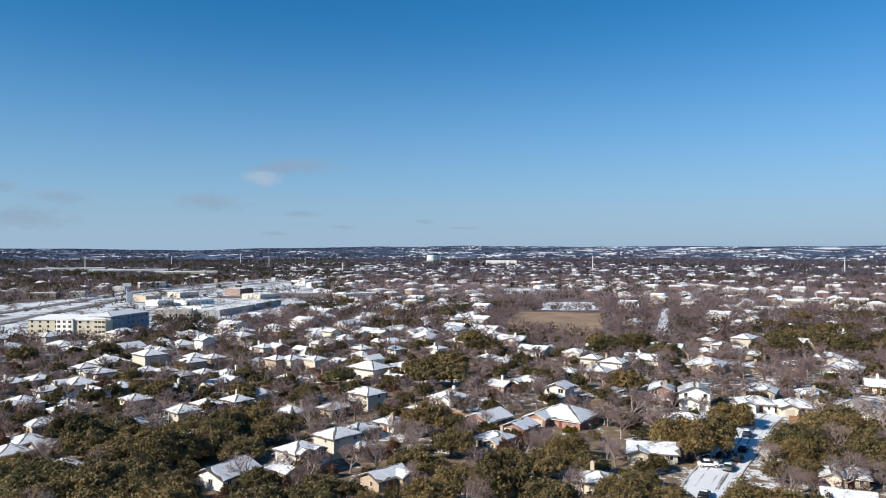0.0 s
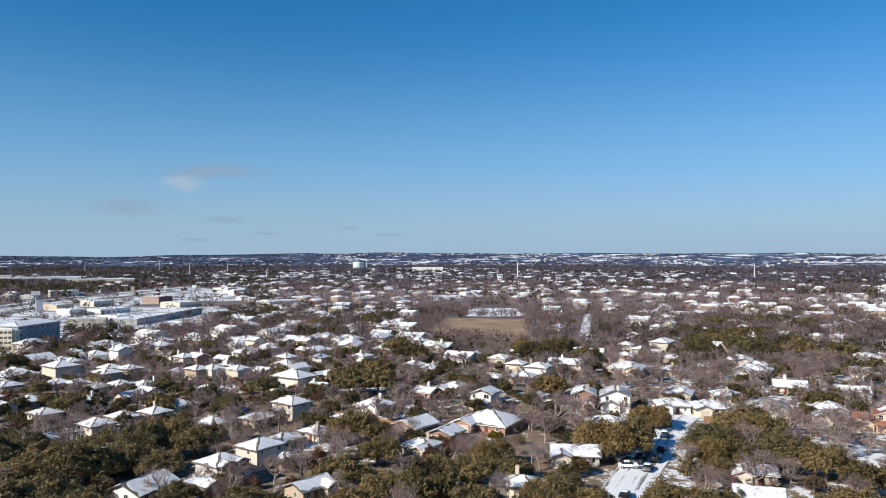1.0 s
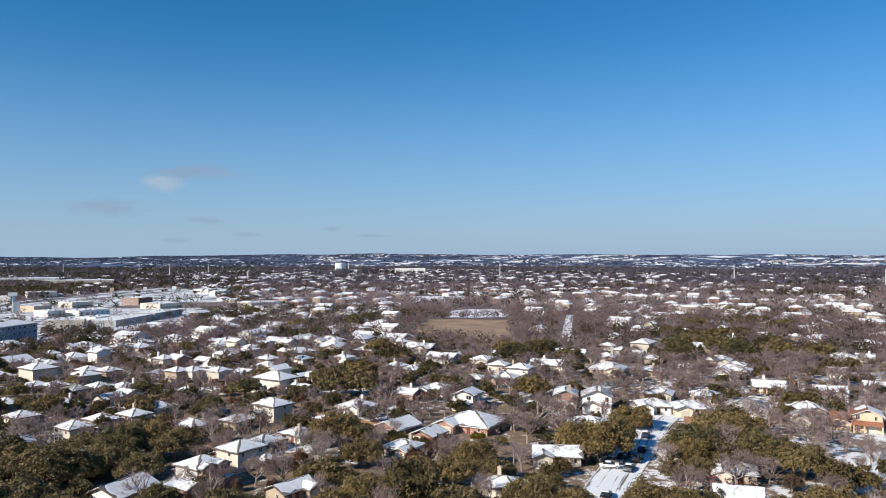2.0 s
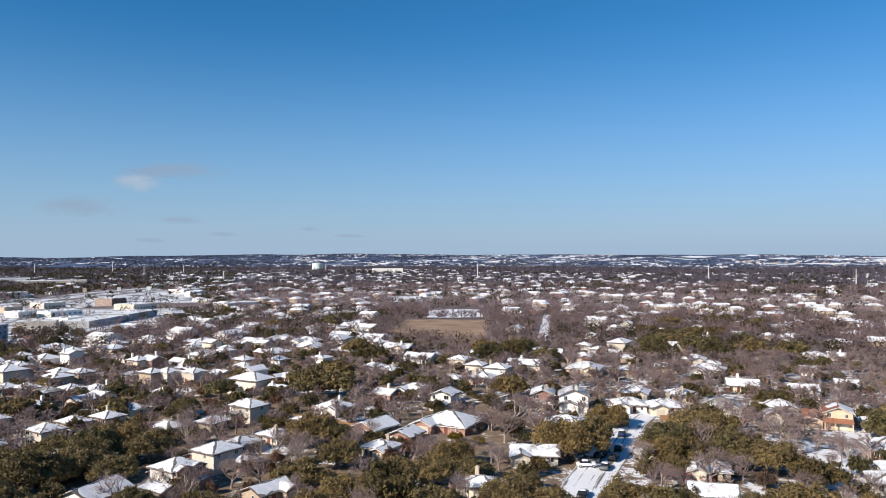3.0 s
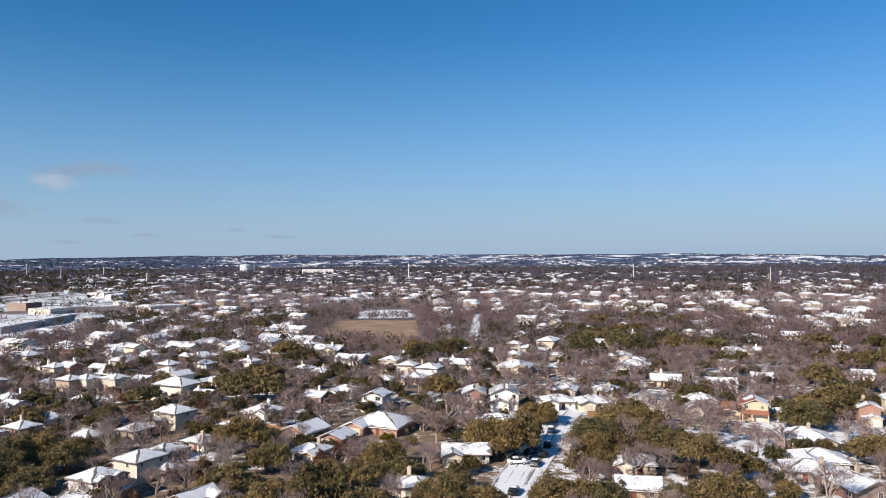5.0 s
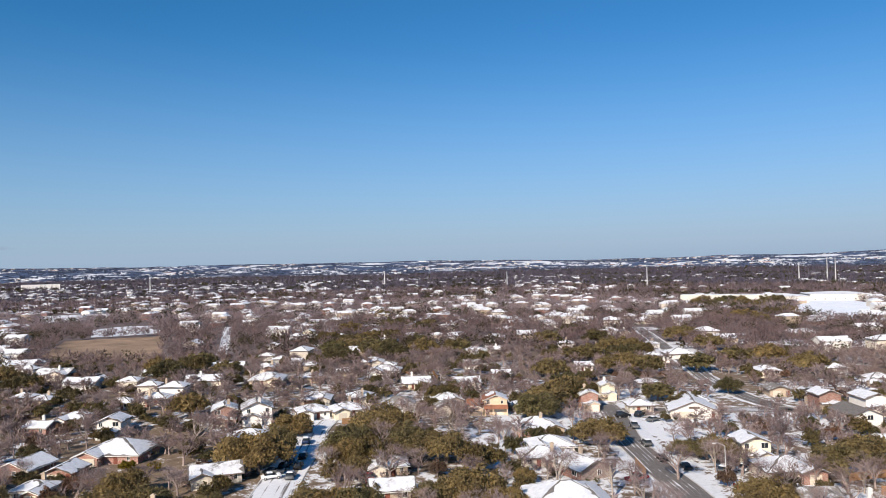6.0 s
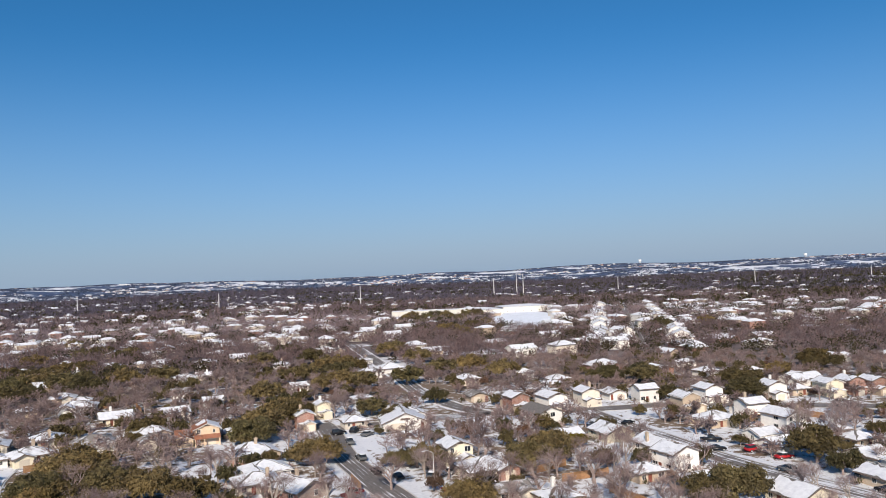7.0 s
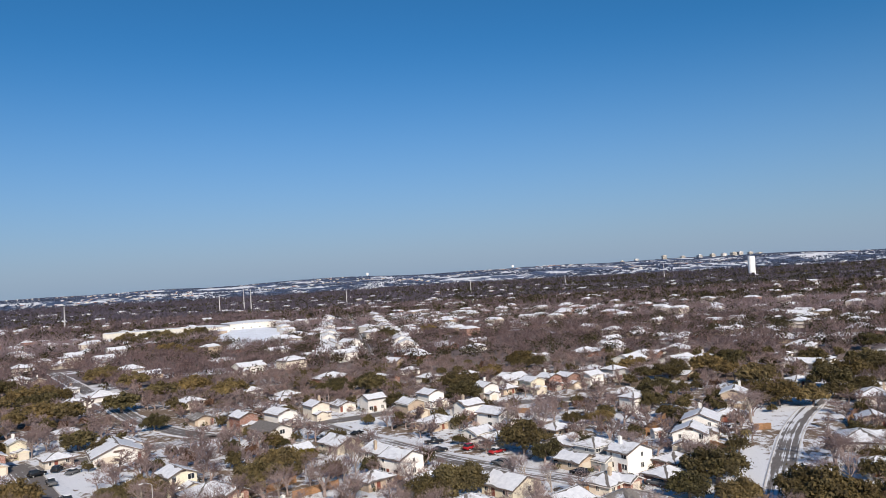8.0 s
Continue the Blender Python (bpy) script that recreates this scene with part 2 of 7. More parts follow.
GARAGE = plain("garage_door_paint", (0.66, 0.60, 0.50), 0.6, 0.05)
KERB = plain("dull_concrete", (0.50, 0.49, 0.48), 0.9, 0.15, 0.6)
WOOD = plain("cedar_boards", (0.30, 0.17, 0.09), 0.9, 0.3, 3.0)
BARK = plain("grey_bark", (0.29, 0.23, 0.21), 0.95, 0.3, 3.0)
PALE_BARK = plain("pale_bark", (0.34, 0.29, 0.25), 0.95, 0.25, 3.0)
TWIG = leaf_material("bare_twigs", (0.256, 0.207, 0.195), (0.465, 0.388, 0.363), 0.3)
OAK_LEAF = leaf_material("olive_oak_leaves", (0.190, 0.160, 0.079), (0.312, 0.255, 0.122), 0.36, 2.6)
DARK_LEAF = leaf_material("dark_evergreen_leaves", (0.094, 0.084, 0.041), (0.188, 0.158, 0.073), 0.33, 2.6)
GOLD_LEAF = leaf_material("yellow_green_leaves", (0.16, 0.13, 0.015), (0.34, 0.26, 0.03), 0.35, 2.6)
RUST_LEAF = leaf_material("rusty_dry_leaves", (0.115, 0.070, 0.052), (0.235, 0.150, 0.105), 0.3, 2.6)
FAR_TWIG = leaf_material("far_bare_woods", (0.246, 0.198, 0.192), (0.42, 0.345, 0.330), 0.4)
# twig brown with some blue-grey distance haze mixed into the colour
HAZY_TWIG = leaf_material("hazy_bare_woods", (0.197, 0.160, 0.168), (0.335, 0.277, 0.284), 0.4)
FAR_LEAF = leaf_material("far_evergreen_woods", (0.040, 0.040, 0.022), (0.105, 0.092, 0.044), 0.4, 0.3)
# distance haze is put into this blue
HAZY_HILL_WOOD = leaf_material("hazy_juniper_woods", (0.055, 0.085, 0.145), (0.085, 0.125, 0.20))
# aerial haze is put into this blue-grey base colour
HAZY_WOOD = leaf_material("hazy_mixed_woods", (0.092, 0.085, 0.112), (0.180, 0.165, 0.200), 0.4)
STEEL = plain("galvanised_steel", (0.62, 0.62, 0.61), 0.5, 0.06, metal=0.2)
TANK = plain("white_tank_paint", (0.82, 0.83, 0.82), 0.5, 0.04, 0.1)
MINT = plain("mint_tank_paint", (0.70, 0.81, 0.78), 0.5, 0.05, 0.1)
TYRE = plain("black_rubber", (0.02, 0.02, 0.02), 0.8, 0.1)
GRASS_FIELD = plain("dormant_grass", (0.245, 0.172, 0.118), 0.95, 0.3, 0.05)


# ---- making meshes ----
def mesh_from(name, verts, faces, mats, index=None, smooth=False):
    me = bpy.data.meshes.new(name)
    me.from_pydata([tuple(v) for v in verts], [], faces)
    for m in mats if isinstance(mats, (list, tuple)) else [mats]:
        me.materials.append(m)
    if index is not None:
        me.polygons.foreach_set("material_index", index)
    if smooth:
        me.polygons.foreach_set("use_smooth", [True] * len(faces))
    me.update()
    return me


def part(name, me, parent, label="", m=None):
    ob = new(name, me)
    ob.parent = parent
    if m is not None:
        ob.matrix_basis = m
    return tagged(ob, label)


def thing(name, m, label, category, group="", kind=""):
    ob = new(name)
    ob.empty_display_size = 0.5
    ob.matrix_basis = m
    return tagged(ob, label, category, group, kind)


def structure(name, me, label, category):
    return tagged(new(name, me), label, category, kind="structure")


class Shape:
    """Vertices and faces with material numbers, gathered piece by piece."""

    def __init__(self):
        self.v, self.f, self.i = [], [], []

    def face(self, points, mat=0):
        n = len(self.v)
        self.v += [tuple(p) for p in points]
        self.f.append(tuple(range(n, n + len(points))))
        self.i.append(mat)

    def box(self, x0, x1, y0, y1, z0, z1, mat=0, bevel=0.0):
        n = len(self.v)
        b = bevel
        self.v += [(x0, y0, z0), (x1, y0, z0), (x1, y1, z0), (x0, y1, z0), (x0 + b, y0 + b, z1), (x1 - b, y0 + b, z1), (x1 - b, y1 - b, z1), (x0 + b, y1 - b, z1)]
        for q in ((0, 3, 2, 1), (4, 5, 6, 7), (0, 1, 5, 4), (1, 2, 6, 5), (2, 3, 7, 6), (3, 0, 4, 7)):
            self.f.append(tuple(n + k for k in q))
            self.i.append(mat)

    def tube(self, a, b, ra, rb, sides=5, mat=0, cap=False):
        a, b = Vector(a), Vector(b)
        d = (b - a).normalized()
        u = d.orthogonal().normalized()
        w = d.cross(u)
        n = len(self.v)
        for p, r in ((a, ra), (b, rb)):
            for k in range(sides):
                t = 2 * math.pi * k / sides
                self.v.append(tuple(p + (u * math.cos(t) + w * math.sin(t)) * r))
        for k in range(sides):
            j = (k + 1) % sides
            self.f.append((n + k, n + j, n + sides + j, n + sides + k))
            self.i.append(mat)
        if cap:
            self.f.append(tuple(n + sides + k for k in range(sides)))
            self.i.append(mat)

    def prism(self, points, z0, z1, mat=0):
        """An upright block over a plan that runs counter-clockwise."""
        n, k = len(self.v), len(points)
        self.v += [(x, y, z0) for x, y in points] + [(x, y, z1) for x, y in points]
        for a in range(k):
            b = (a + 1) % k
            self.f.append((n + a, n + b, n + k + b, n + k + a))
            self.i.append(mat)
        self.f.append(tuple(n + k + a for a in range(k)))
        self.f.append(tuple(n + a for a in reversed(range(k))))
        self.i += [mat, mat]

    def mesh(self, name, mats, smooth=False):
        return mesh_from(name, self.v, self.f, mats, self.i, smooth)


# ---- the lie of the land ----
def land(x, y):
    """Height of the ground: level near by, rising to wooded hills far off."""
    r = np.hypot(x, y)
    a = np.arctan2(x, y)
    rim = 47 + 7 * np.sin(a * 5 + 0.6) + 4 * np.sin(a * 11 + 2) + 2.5 * np.sin(a * 23) + 1.5 * np.sin(a * 47 + 1)
    s = np.clip((r - 2300) / 2400, 0, 1)
    roll = 4.0 * np.sin(x / 310 + 1) * np.sin(y / 270) * np.clip((r - 700) / 900, 0, 1) * (1 - s)
    bumps = (9 * np.sin(x / 230 + 0.4) * np.sin(y / 190 + 2) + 5 * np.sin(x / 97 + y / 140)) * np.clip(s * 2.2, 0, 1) * np.clip((1 - s) * 4, 0, 1)
    return rim * s * s * (3 - 2 * s) + roll + bumps


def build_ground():
    radii = [0, 30, 60, 90, 120, 150, 180, 215, 250, 300, 350, 400, 460, 530, 600, 680, 760, 850, 950, 1050, 1150, 1270, 1400, 1550, 1700, 1850, 2000]
    radii += [2000 + 110 * k for k in range(1, 27)] + [4930]
    n = 256
    a = np.linspace(0, 2 * np.pi, n, endpoint=False)
    verts, faces = [(0, 0, 0)], []
    for r in radii[1:]:
        x, y = r * np.sin(a), r * np.cos(a)
        verts += list(zip(x.tolist(), y.tolist(), land(x, y).tolist()))
    for k in range(n):
        faces.append((0, 1 + (k + 1) % n, 1 + k))
    for i in range(len(radii) - 2):
        o = 1 + i * n
        for k in range(n):
            j = (k + 1) % n
            faces.append((o + k, o + j, o + n + j, o + n + k))
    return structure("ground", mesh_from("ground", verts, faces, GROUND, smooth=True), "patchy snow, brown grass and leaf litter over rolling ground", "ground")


build_ground()


# ---- roads ----
def smooth_line(points, gap=6.0):
    """A curve through the points, in even steps."""
    pts = [Vector(p) for p in points]
    pts = [pts[0] * 2 - pts[1]] + pts + [pts[-1] * 2 - pts[-2]]
    line = []
    for a, b, c, d in zip(pts, pts[1:], pts[2:], pts[3:]):
        n = max(2, int((c - b).length / gap))
        for k in range(n):
            t = k / n
            line.append(0.5 * (2 * b + (c - a) * t + (2 * a - 5 * b + 4 * c - d) * t * t + (3 * b - a - 3 * c + d) * t ** 3))
    return line + [pts[-2]]


def ribbon(name, line, width, lift, mat, label, category):
    """A strip of ground along a line, with an uneven edge."""
    rng = random.Random(len(line))
    verts, faces = [], []
    for k, p in enumerate(line):
        d = (line[min(k + 1, len(line) - 1)] - line[max(k - 1, 0)]).normalized()
        side = Vector((d.y, -d.x))
        for o in (-0.5 * rng.uniform(0.75, 1.15), -0.2, 0.2, 0.5 * rng.uniform(0.75, 1.15)):
            q = p + side * (o * width)
            verts.append((q.x, q.y, float(land(q.x, q.y)) + lift - (0.1 if abs(o) > 0.3 else 0)))
    for k in range(len(line) - 1):
        for j in range(3):
            faces.append((k * 4 + j, (k + 1) * 4 + j, (k + 1) * 4 + j + 1, k * 4 + j + 1))
    structure(name, mesh_from(name, verts, faces, mat), label, category)


LINES = []  # (points, half width) of every road, which keep houses and trees off


def road(name, points, width, mat, label, lift=0.06, kerb=True, verge=0.0, free=None):
    line = smooth_line(points)
    LINES.append((np.array([tuple(p) for p in line]), width / 2 if free is None else free))
    if verge:
        ribbon("verge", line, width + 2 * verge, 0.025, SNOWBANK, "snowy front lawns along the street", "snow")
    verts, faces, uvs, run = [], [], [], 0.0
    offs = [-width / 2, -width / 6, width / 6, width / 2]
    for k, p in enumerate(line):
        d = (line[min(k + 1, len(line) - 1)] - line[max(k - 1, 0)]).normalized()
        side = Vector((d.y, -d.x))
        run += (p - line[k - 1]).length if k else 0
        for o in offs:
            q = p + side * o
            z = float(land(q.x, q.y))
            verts.append((q.x, q.y, z + lift + 0.05 * (1 - (2 * o / width) ** 2)))
            uvs.append((run, o))
    m = len(offs)
    for k in range(len(line) - 1):
        for j in range(m - 1):
            faces.append((k * m + j, k * m + j + 1, (k + 1) * m + j + 1, (k + 1) * m + j))
    me = mesh_from(name, verts, [tuple(reversed(f)) for f in faces], mat)
    layer = me.uv_layers.new(name="along")
    for loop in me.loops:
        layer.data[loop.index].uv = uvs[loop.vertex_index]
    structure(name, me, label, "road")
    if kerb:
        s = Shape()
        for sign in (-1, 1):
            for k in range(len(line) - 1):
                d = (line[k + 1] - line[k]).normalized()
                side = Vector((d.y, -d.x)) * sign
                a, b = line[k] + side * width / 2, line[k + 1] + side * width / 2
                c, e = a + side * 0.3, b + side * 0.3
                za, zb = float(land(a.x, a.y)), float(land(b.x, b.y))
                s.face([(a.x, a.y, za - 0.1), (b.x, b.y, zb - 0.1), (b.x, b.y, zb + 0.16), (a.x, a.y, za + 0.16)])
                s.face([(a.x, a.y, za + 0.16), (b.x, b.y, zb + 0.16), (e.x, e.y, zb + 0.16), (c.x, c.y, za + 0.16)])
                s.face([(c.x, c.y, za + 0.16), (e.x, e.y, zb + 0.16), (e.x, e.y, zb - 0.1), (c.x, c.y, za - 0.1)])
        structure("kerb", s.mesh("kerb", KERB), "pale concrete kerb along a residential street", "kerb")


road("road_1", [(106, 74), (125, 104), (131, 115), (138, 126), (147, 140), (160, 156), (171, 170), (176, 178)], 7.2, ROAD, "worn wet asphalt street with snow along its edges", verge=9.0)
road("road_2", [(390, 361), (317, 275), (272, 222), (243, 189), (222, 158), (212, 134)], 6.8, ROAD, "residential street of bare asphalt between snowy yards", verge=5.0)
road("road_3", [(172, 168), (198, 148), (216, 134), (236, 105), (255, 83), (268, 46), (278, 18), (300, -10)], 8.0, ROAD, "curving residential street of bare asphalt", verge=5.0)
road("road_4", [(231, 108), (218, 93), (204, 73), (192, 58), (184, 45), (178, 34), (174, 25), (168, 14), (158, 1), (138, -22)], 6.6, ROAD_SLUSH, "straight residential street with slush on its sides", verge=8.0)
road("road_5", [(110, -15), (145, -20), (160, -22.7), (175, -25.8), (206, -32.7), (223, -37), (242, -43), (263, -51), (286, -59), (335, -76), (400, -110)], 5.2, ROAD_SLUSH, "street with dark tyre tracks through the snow", verge=3.5)
road("road_6", [(390, 146), (404, 153), (560, 220), (720, 290), (897, 364)], 5.0, ROAD, "long straight avenue in the shade of bare trees", free=0.4)
road("road_7", [(118, 408), (122, 420), (133, 452), (156, 526), (176, 588)], 5.5, ROAD_SNOWY, "shaded street with snow on its verges", free=0.5)
road("road_8", [(34, 110), (43, 130), (51.5, 147), (62, 165), (74, 184), (84, 202), (93, 214)], 9.0, ROAD_SNOWY, "shaded cul-de-sac with tyre tracks in the snow")
road("road_9", [(-149, 463), (-145, 492), (-135, 533), (-127, 592), (-122, 673), (-119, 753)], 9.0, ROAD_SNOWY, "snow-covered frontage road by the shops")
road("highway_1", [(-281, 449), (-285, 480), (-289, 527), (-292, 590), (-302, 700), (-295, 805), (-272, 934), (-247, 1039), (-222, 1110)], 11.0, ROAD, "cleared highway carriageway between snowy verges", 0.5, False)
road("highway_2", [(-327, 524), (-330, 555), (-330, 602), (-333, 672), (-335, 777), (-324, 884), (-293, 1008), (-264, 1112), (-234, 1171)], 10.0, ROAD, "cleared highway carriageway between snowy verges", 0.5, False)


def sheet(name, points, mat, label, category, lift=0.12):
    s = Shape()
    s.prism(points, -0.2, lift)
    structure(name, s.mesh(name, mat), label, category)


FIELD = [(58, 562), (36, 470), (50, 428), (84, 396), (108, 500), (117, 548)]
LOT = [(76, 578), (92, 572), (119, 575), (128, 596), (124, 625), (134, 655), (112, 664), (88, 652), (81, 620)]
LOT_FAR = [(62, 772), (90, 764), (118, 768), (124, 812), (134, 872), (100, 884), (68, 878), (60, 820)]
SCHOOL_FIELD = [(624, 393), (561, 346), (524, 303), (527, 281), (567, 291), (709, 365), (769, 430), (739, 440)]
VERGE = [(-255, 399), (-390, 609), (-357, 709), (-343, 936), (-279, 1173), (-191, 1054), (-121, 744), (-121, 603), (-128, 507), (-141, 460), (-177, 481), (-174, 392)]
sheet("field", FIELD, GRASS_FIELD, "open park field of dry brown grass", "field")
sheet("snow_lot", LOT, FLAT_SNOW, "open lot under even snow", "snow field")
sheet("snow_lot", LOT_FAR, FLAT_SNOW, "open lot under even snow", "snow field")
sheet("playing_field", SCHOOL_FIELD, FRESH_SNOW, "school playing field under unbroken snow", "snow field", 0.3)
sheet("pavement", VERGE, CAR_PARK, "snowy car parks and verges beside the highway", "car park", 0.03)
SCHOOL_YARD = [(660, 425), (760, 392), (790, 440), (690, 500), (630, 500)]
APARTMENTS = [(-216, 384), (-169, 383), (-163, 424), (-190, 489), (-273, 490)]
OPEN_VERGE = VERGE
NO_HOUSES = [(30, 412), (92, 374), (118, 430), (140, 600), (142, 770), (50, 780), (30, 548)]
CLEAR = [FIELD, LOT, LOT_FAR, SCHOOL_FIELD, SCHOOL_YARD, APARTMENTS]


def inside(poly, x, y):
    hit = np.zeros(np.shape(x), bool)
    n = len(poly)
    for k in range(n):
        (xa, ya), (xb, yb) = poly[k], poly[(k + 1) % n]
        if ya == yb:
            continue
        hit ^= ((ya > y) != (yb > y)) & (x < (xb - xa) * (y - ya) / (yb - ya) + xa)
    return hit


def on_open(x, y, margin=3.0):
    """Whether points lie on a road or on open ground."""
    x, y = np.asarray(x, float), np.asarray(y, float)
    bad = np.zeros(x.shape, bool)
    for poly in CLEAR:
        bad |= inside(poly, x, y)
    for line, half in LINES:
        for p in line[::1]:
            bad |= (x - p[0]) ** 2 + (y - p[1]) ** 2 < (half + margin) ** 2
    return bad


# ---- houses ----
BEDS = []  # place and plan of the nearer houses
PLOTS = []  # centre and half diagonal of every building


def roof_planes(w, d, h, style, over=0.6, pitch=0.41):
    """The slopes of a roof over a block w by d with eaves at h, ridge along x."""
    a, b = w / 2 + over, d / 2 + over
    z = h - over * pitch
    top = h + d / 2 * pitch
    if style == "hip":
        r = max(0.15, w / 2 - d / 2)
        return [[(-a, -b, z), (a, -b, z), (r, 0, top), (-r, 0, top)], [(a, b, z), (-a, b, z), (-r, 0, top), (r, 0, top)],
                [(a, -b, z), (a, b, z), (r, 0, top)], [(-a, b, z), (-a, -b, z), (-r, 0, top)]]
    return [[(-a, -b, z), (a, -b, z), (a, 0, top), (-a, 0, top)], [(a, b, z), (-a, b, z), (-a, 0, top), (a, 0, top)]]


def add_roof(s, snow, planes, m, rng, gap=0.33, thick=0.2):
    """Shingled slopes with thickness, and above them the snow, drawn back from ridges and eaves."""
    for plane in planes:
        pts = [m @ Vector(p) for p in plane]
        low = [p - Vector((0, 0, thick)) for p in pts]
        s.face(pts, 0)
        s.face(list(reversed(low)), 1)
        for k in range(len(pts)):
            j = (k + 1) % len(pts)
            s.face([low[k], low[j], pts[j], pts[k]], 1)
        if snow is None:
            continue
        mid = sum(pts, Vector()) / len(pts)
        up = (pts[1] - pts[0]).cross(pts[2] - pts[1]).normalized()
        ring = []
        for k in range(len(pts)):
            j = (k + 1) % len(pts)
            n = max(2, int((pts[j] - pts[k]).length / 1.1))
            for q in range(n):
                p = pts[k].lerp(pts[j], q / n)
                back = gap * rng.uniform(0.3, 1.7) * (2.6 if rng.random() < 0.10 else 1)
                d = mid - p
                ring.append(p + d * min(0.6, back / max(d.length, 0.3)))
        c = mid + up * 0.1
        n = len(ring)
        top = [p + up * 0.08 for p in ring]
        for k in range(n):
            j = (k + 1) % n
            snow.face([top[k], top[j], c])
            snow.face([ring[k] + up * 0.005, ring[j] + up * 0.005, top[j], top[k]])


def window_mesh(w, h):
    s = Shape()
    t = 0.09
    for x0, x1, z0, z1 in ((-w / 2, w / 2, 0, t), (-w / 2, w / 2, h - t, h), (-w / 2, -w / 2 + t, t, h - t), (w / 2 - t, w / 2, t, h - t), (-0.03, 0.03, t, h - t)):
        s.box(x0, x1, -0.08, 0.02, z0, z1)
    return s.mesh("window_frame", TRIM)


def pane_mesh(w, h):
    s = Shape()
    s.box(-w / 2 + 0.07, w / 2 - 0.07, -0.045, 0.02, 0.07, h - 0.07)
    return s.mesh("pane", GLASS)


WIN = [(window_mesh(w, h), pane_mesh(w, h)) for w, h in ((1.1, 1.3), (1.7, 1.4), (0.8, 1.1))]


def door_mesh(w, h, panels, mat):
    """A door in one piece: leaf with grooves between its panels."""
    line = [(0.02, 0.0), (-0.06, 0.0)]
    for k in range(panels):
        z0, z1 = 0.05 + k * (h - 0.05) / panels, 0.05 + (k + 1) * (h - 0.05) / panels - 0.07
        line += [(-0.06, z0), (-0.095, z0 + 0.02), (-0.095, z1 - 0.02), (-0.06, z1)]
    line += [(-0.06, h), (0.02, h)]
    n = len(line)
    v = [(x, y, z) for x in (-w / 2, w / 2) for y, z in line]
    f = [(k, n + k, n + (k + 1) % n, (k + 1) % n) for k in range(n)] + [tuple(range(n)), tuple(range(2 * n - 1, n - 1, -1))]
    return mesh_from("door", v, f, mat)


FRONT_DOOR = door_mesh(0.95, 2.05, 3, DOOR)
GARAGE_DOOR = door_mesh(4.6, 2.15, 4, GARAGE)
GARAGE_SINGLE = door_mesh(2.5, 2.1, 4, GARAGE)


def wall_block(s, m, w, d, h, style, pitch=0.41, mat=0):
    """Outer walls of a block, with gable ends where its roof has them."""
    n = len(s.v)
    base = [(-w / 2, -d / 2), (w / 2, -d / 2), (w / 2, d / 2), (-w / 2, d / 2)]
    pts = [(x, y, -0.4) for x, y in base] + [(x, y, h) for x, y in base] + [(-w / 2, 0, h + d / 2 * pitch - 0.05), (w / 2, 0, h + d / 2 * pitch - 0.05)]
    s.v += [tuple(m @ Vector(p)) for p in pts]
    faces = [(0, 1, 5, 4), (2, 3, 7, 6)]
    faces += [(1, 2, 6, 9, 5), (3, 0, 4, 8, 7)] if style == "gable" else [(1, 2, 6, 5), (3, 0, 4, 7)]
    for f in faces:
        s.f.append(tuple(n + k for k in f))
        s.i.append(mat)


WORDS = {"cream": "cream siding", "white": "white siding", "tan": "tan siding", "grey": "grey siding", "yellow": "pale yellow siding", "rust": "orange-tan siding", "brick": "red brick"}


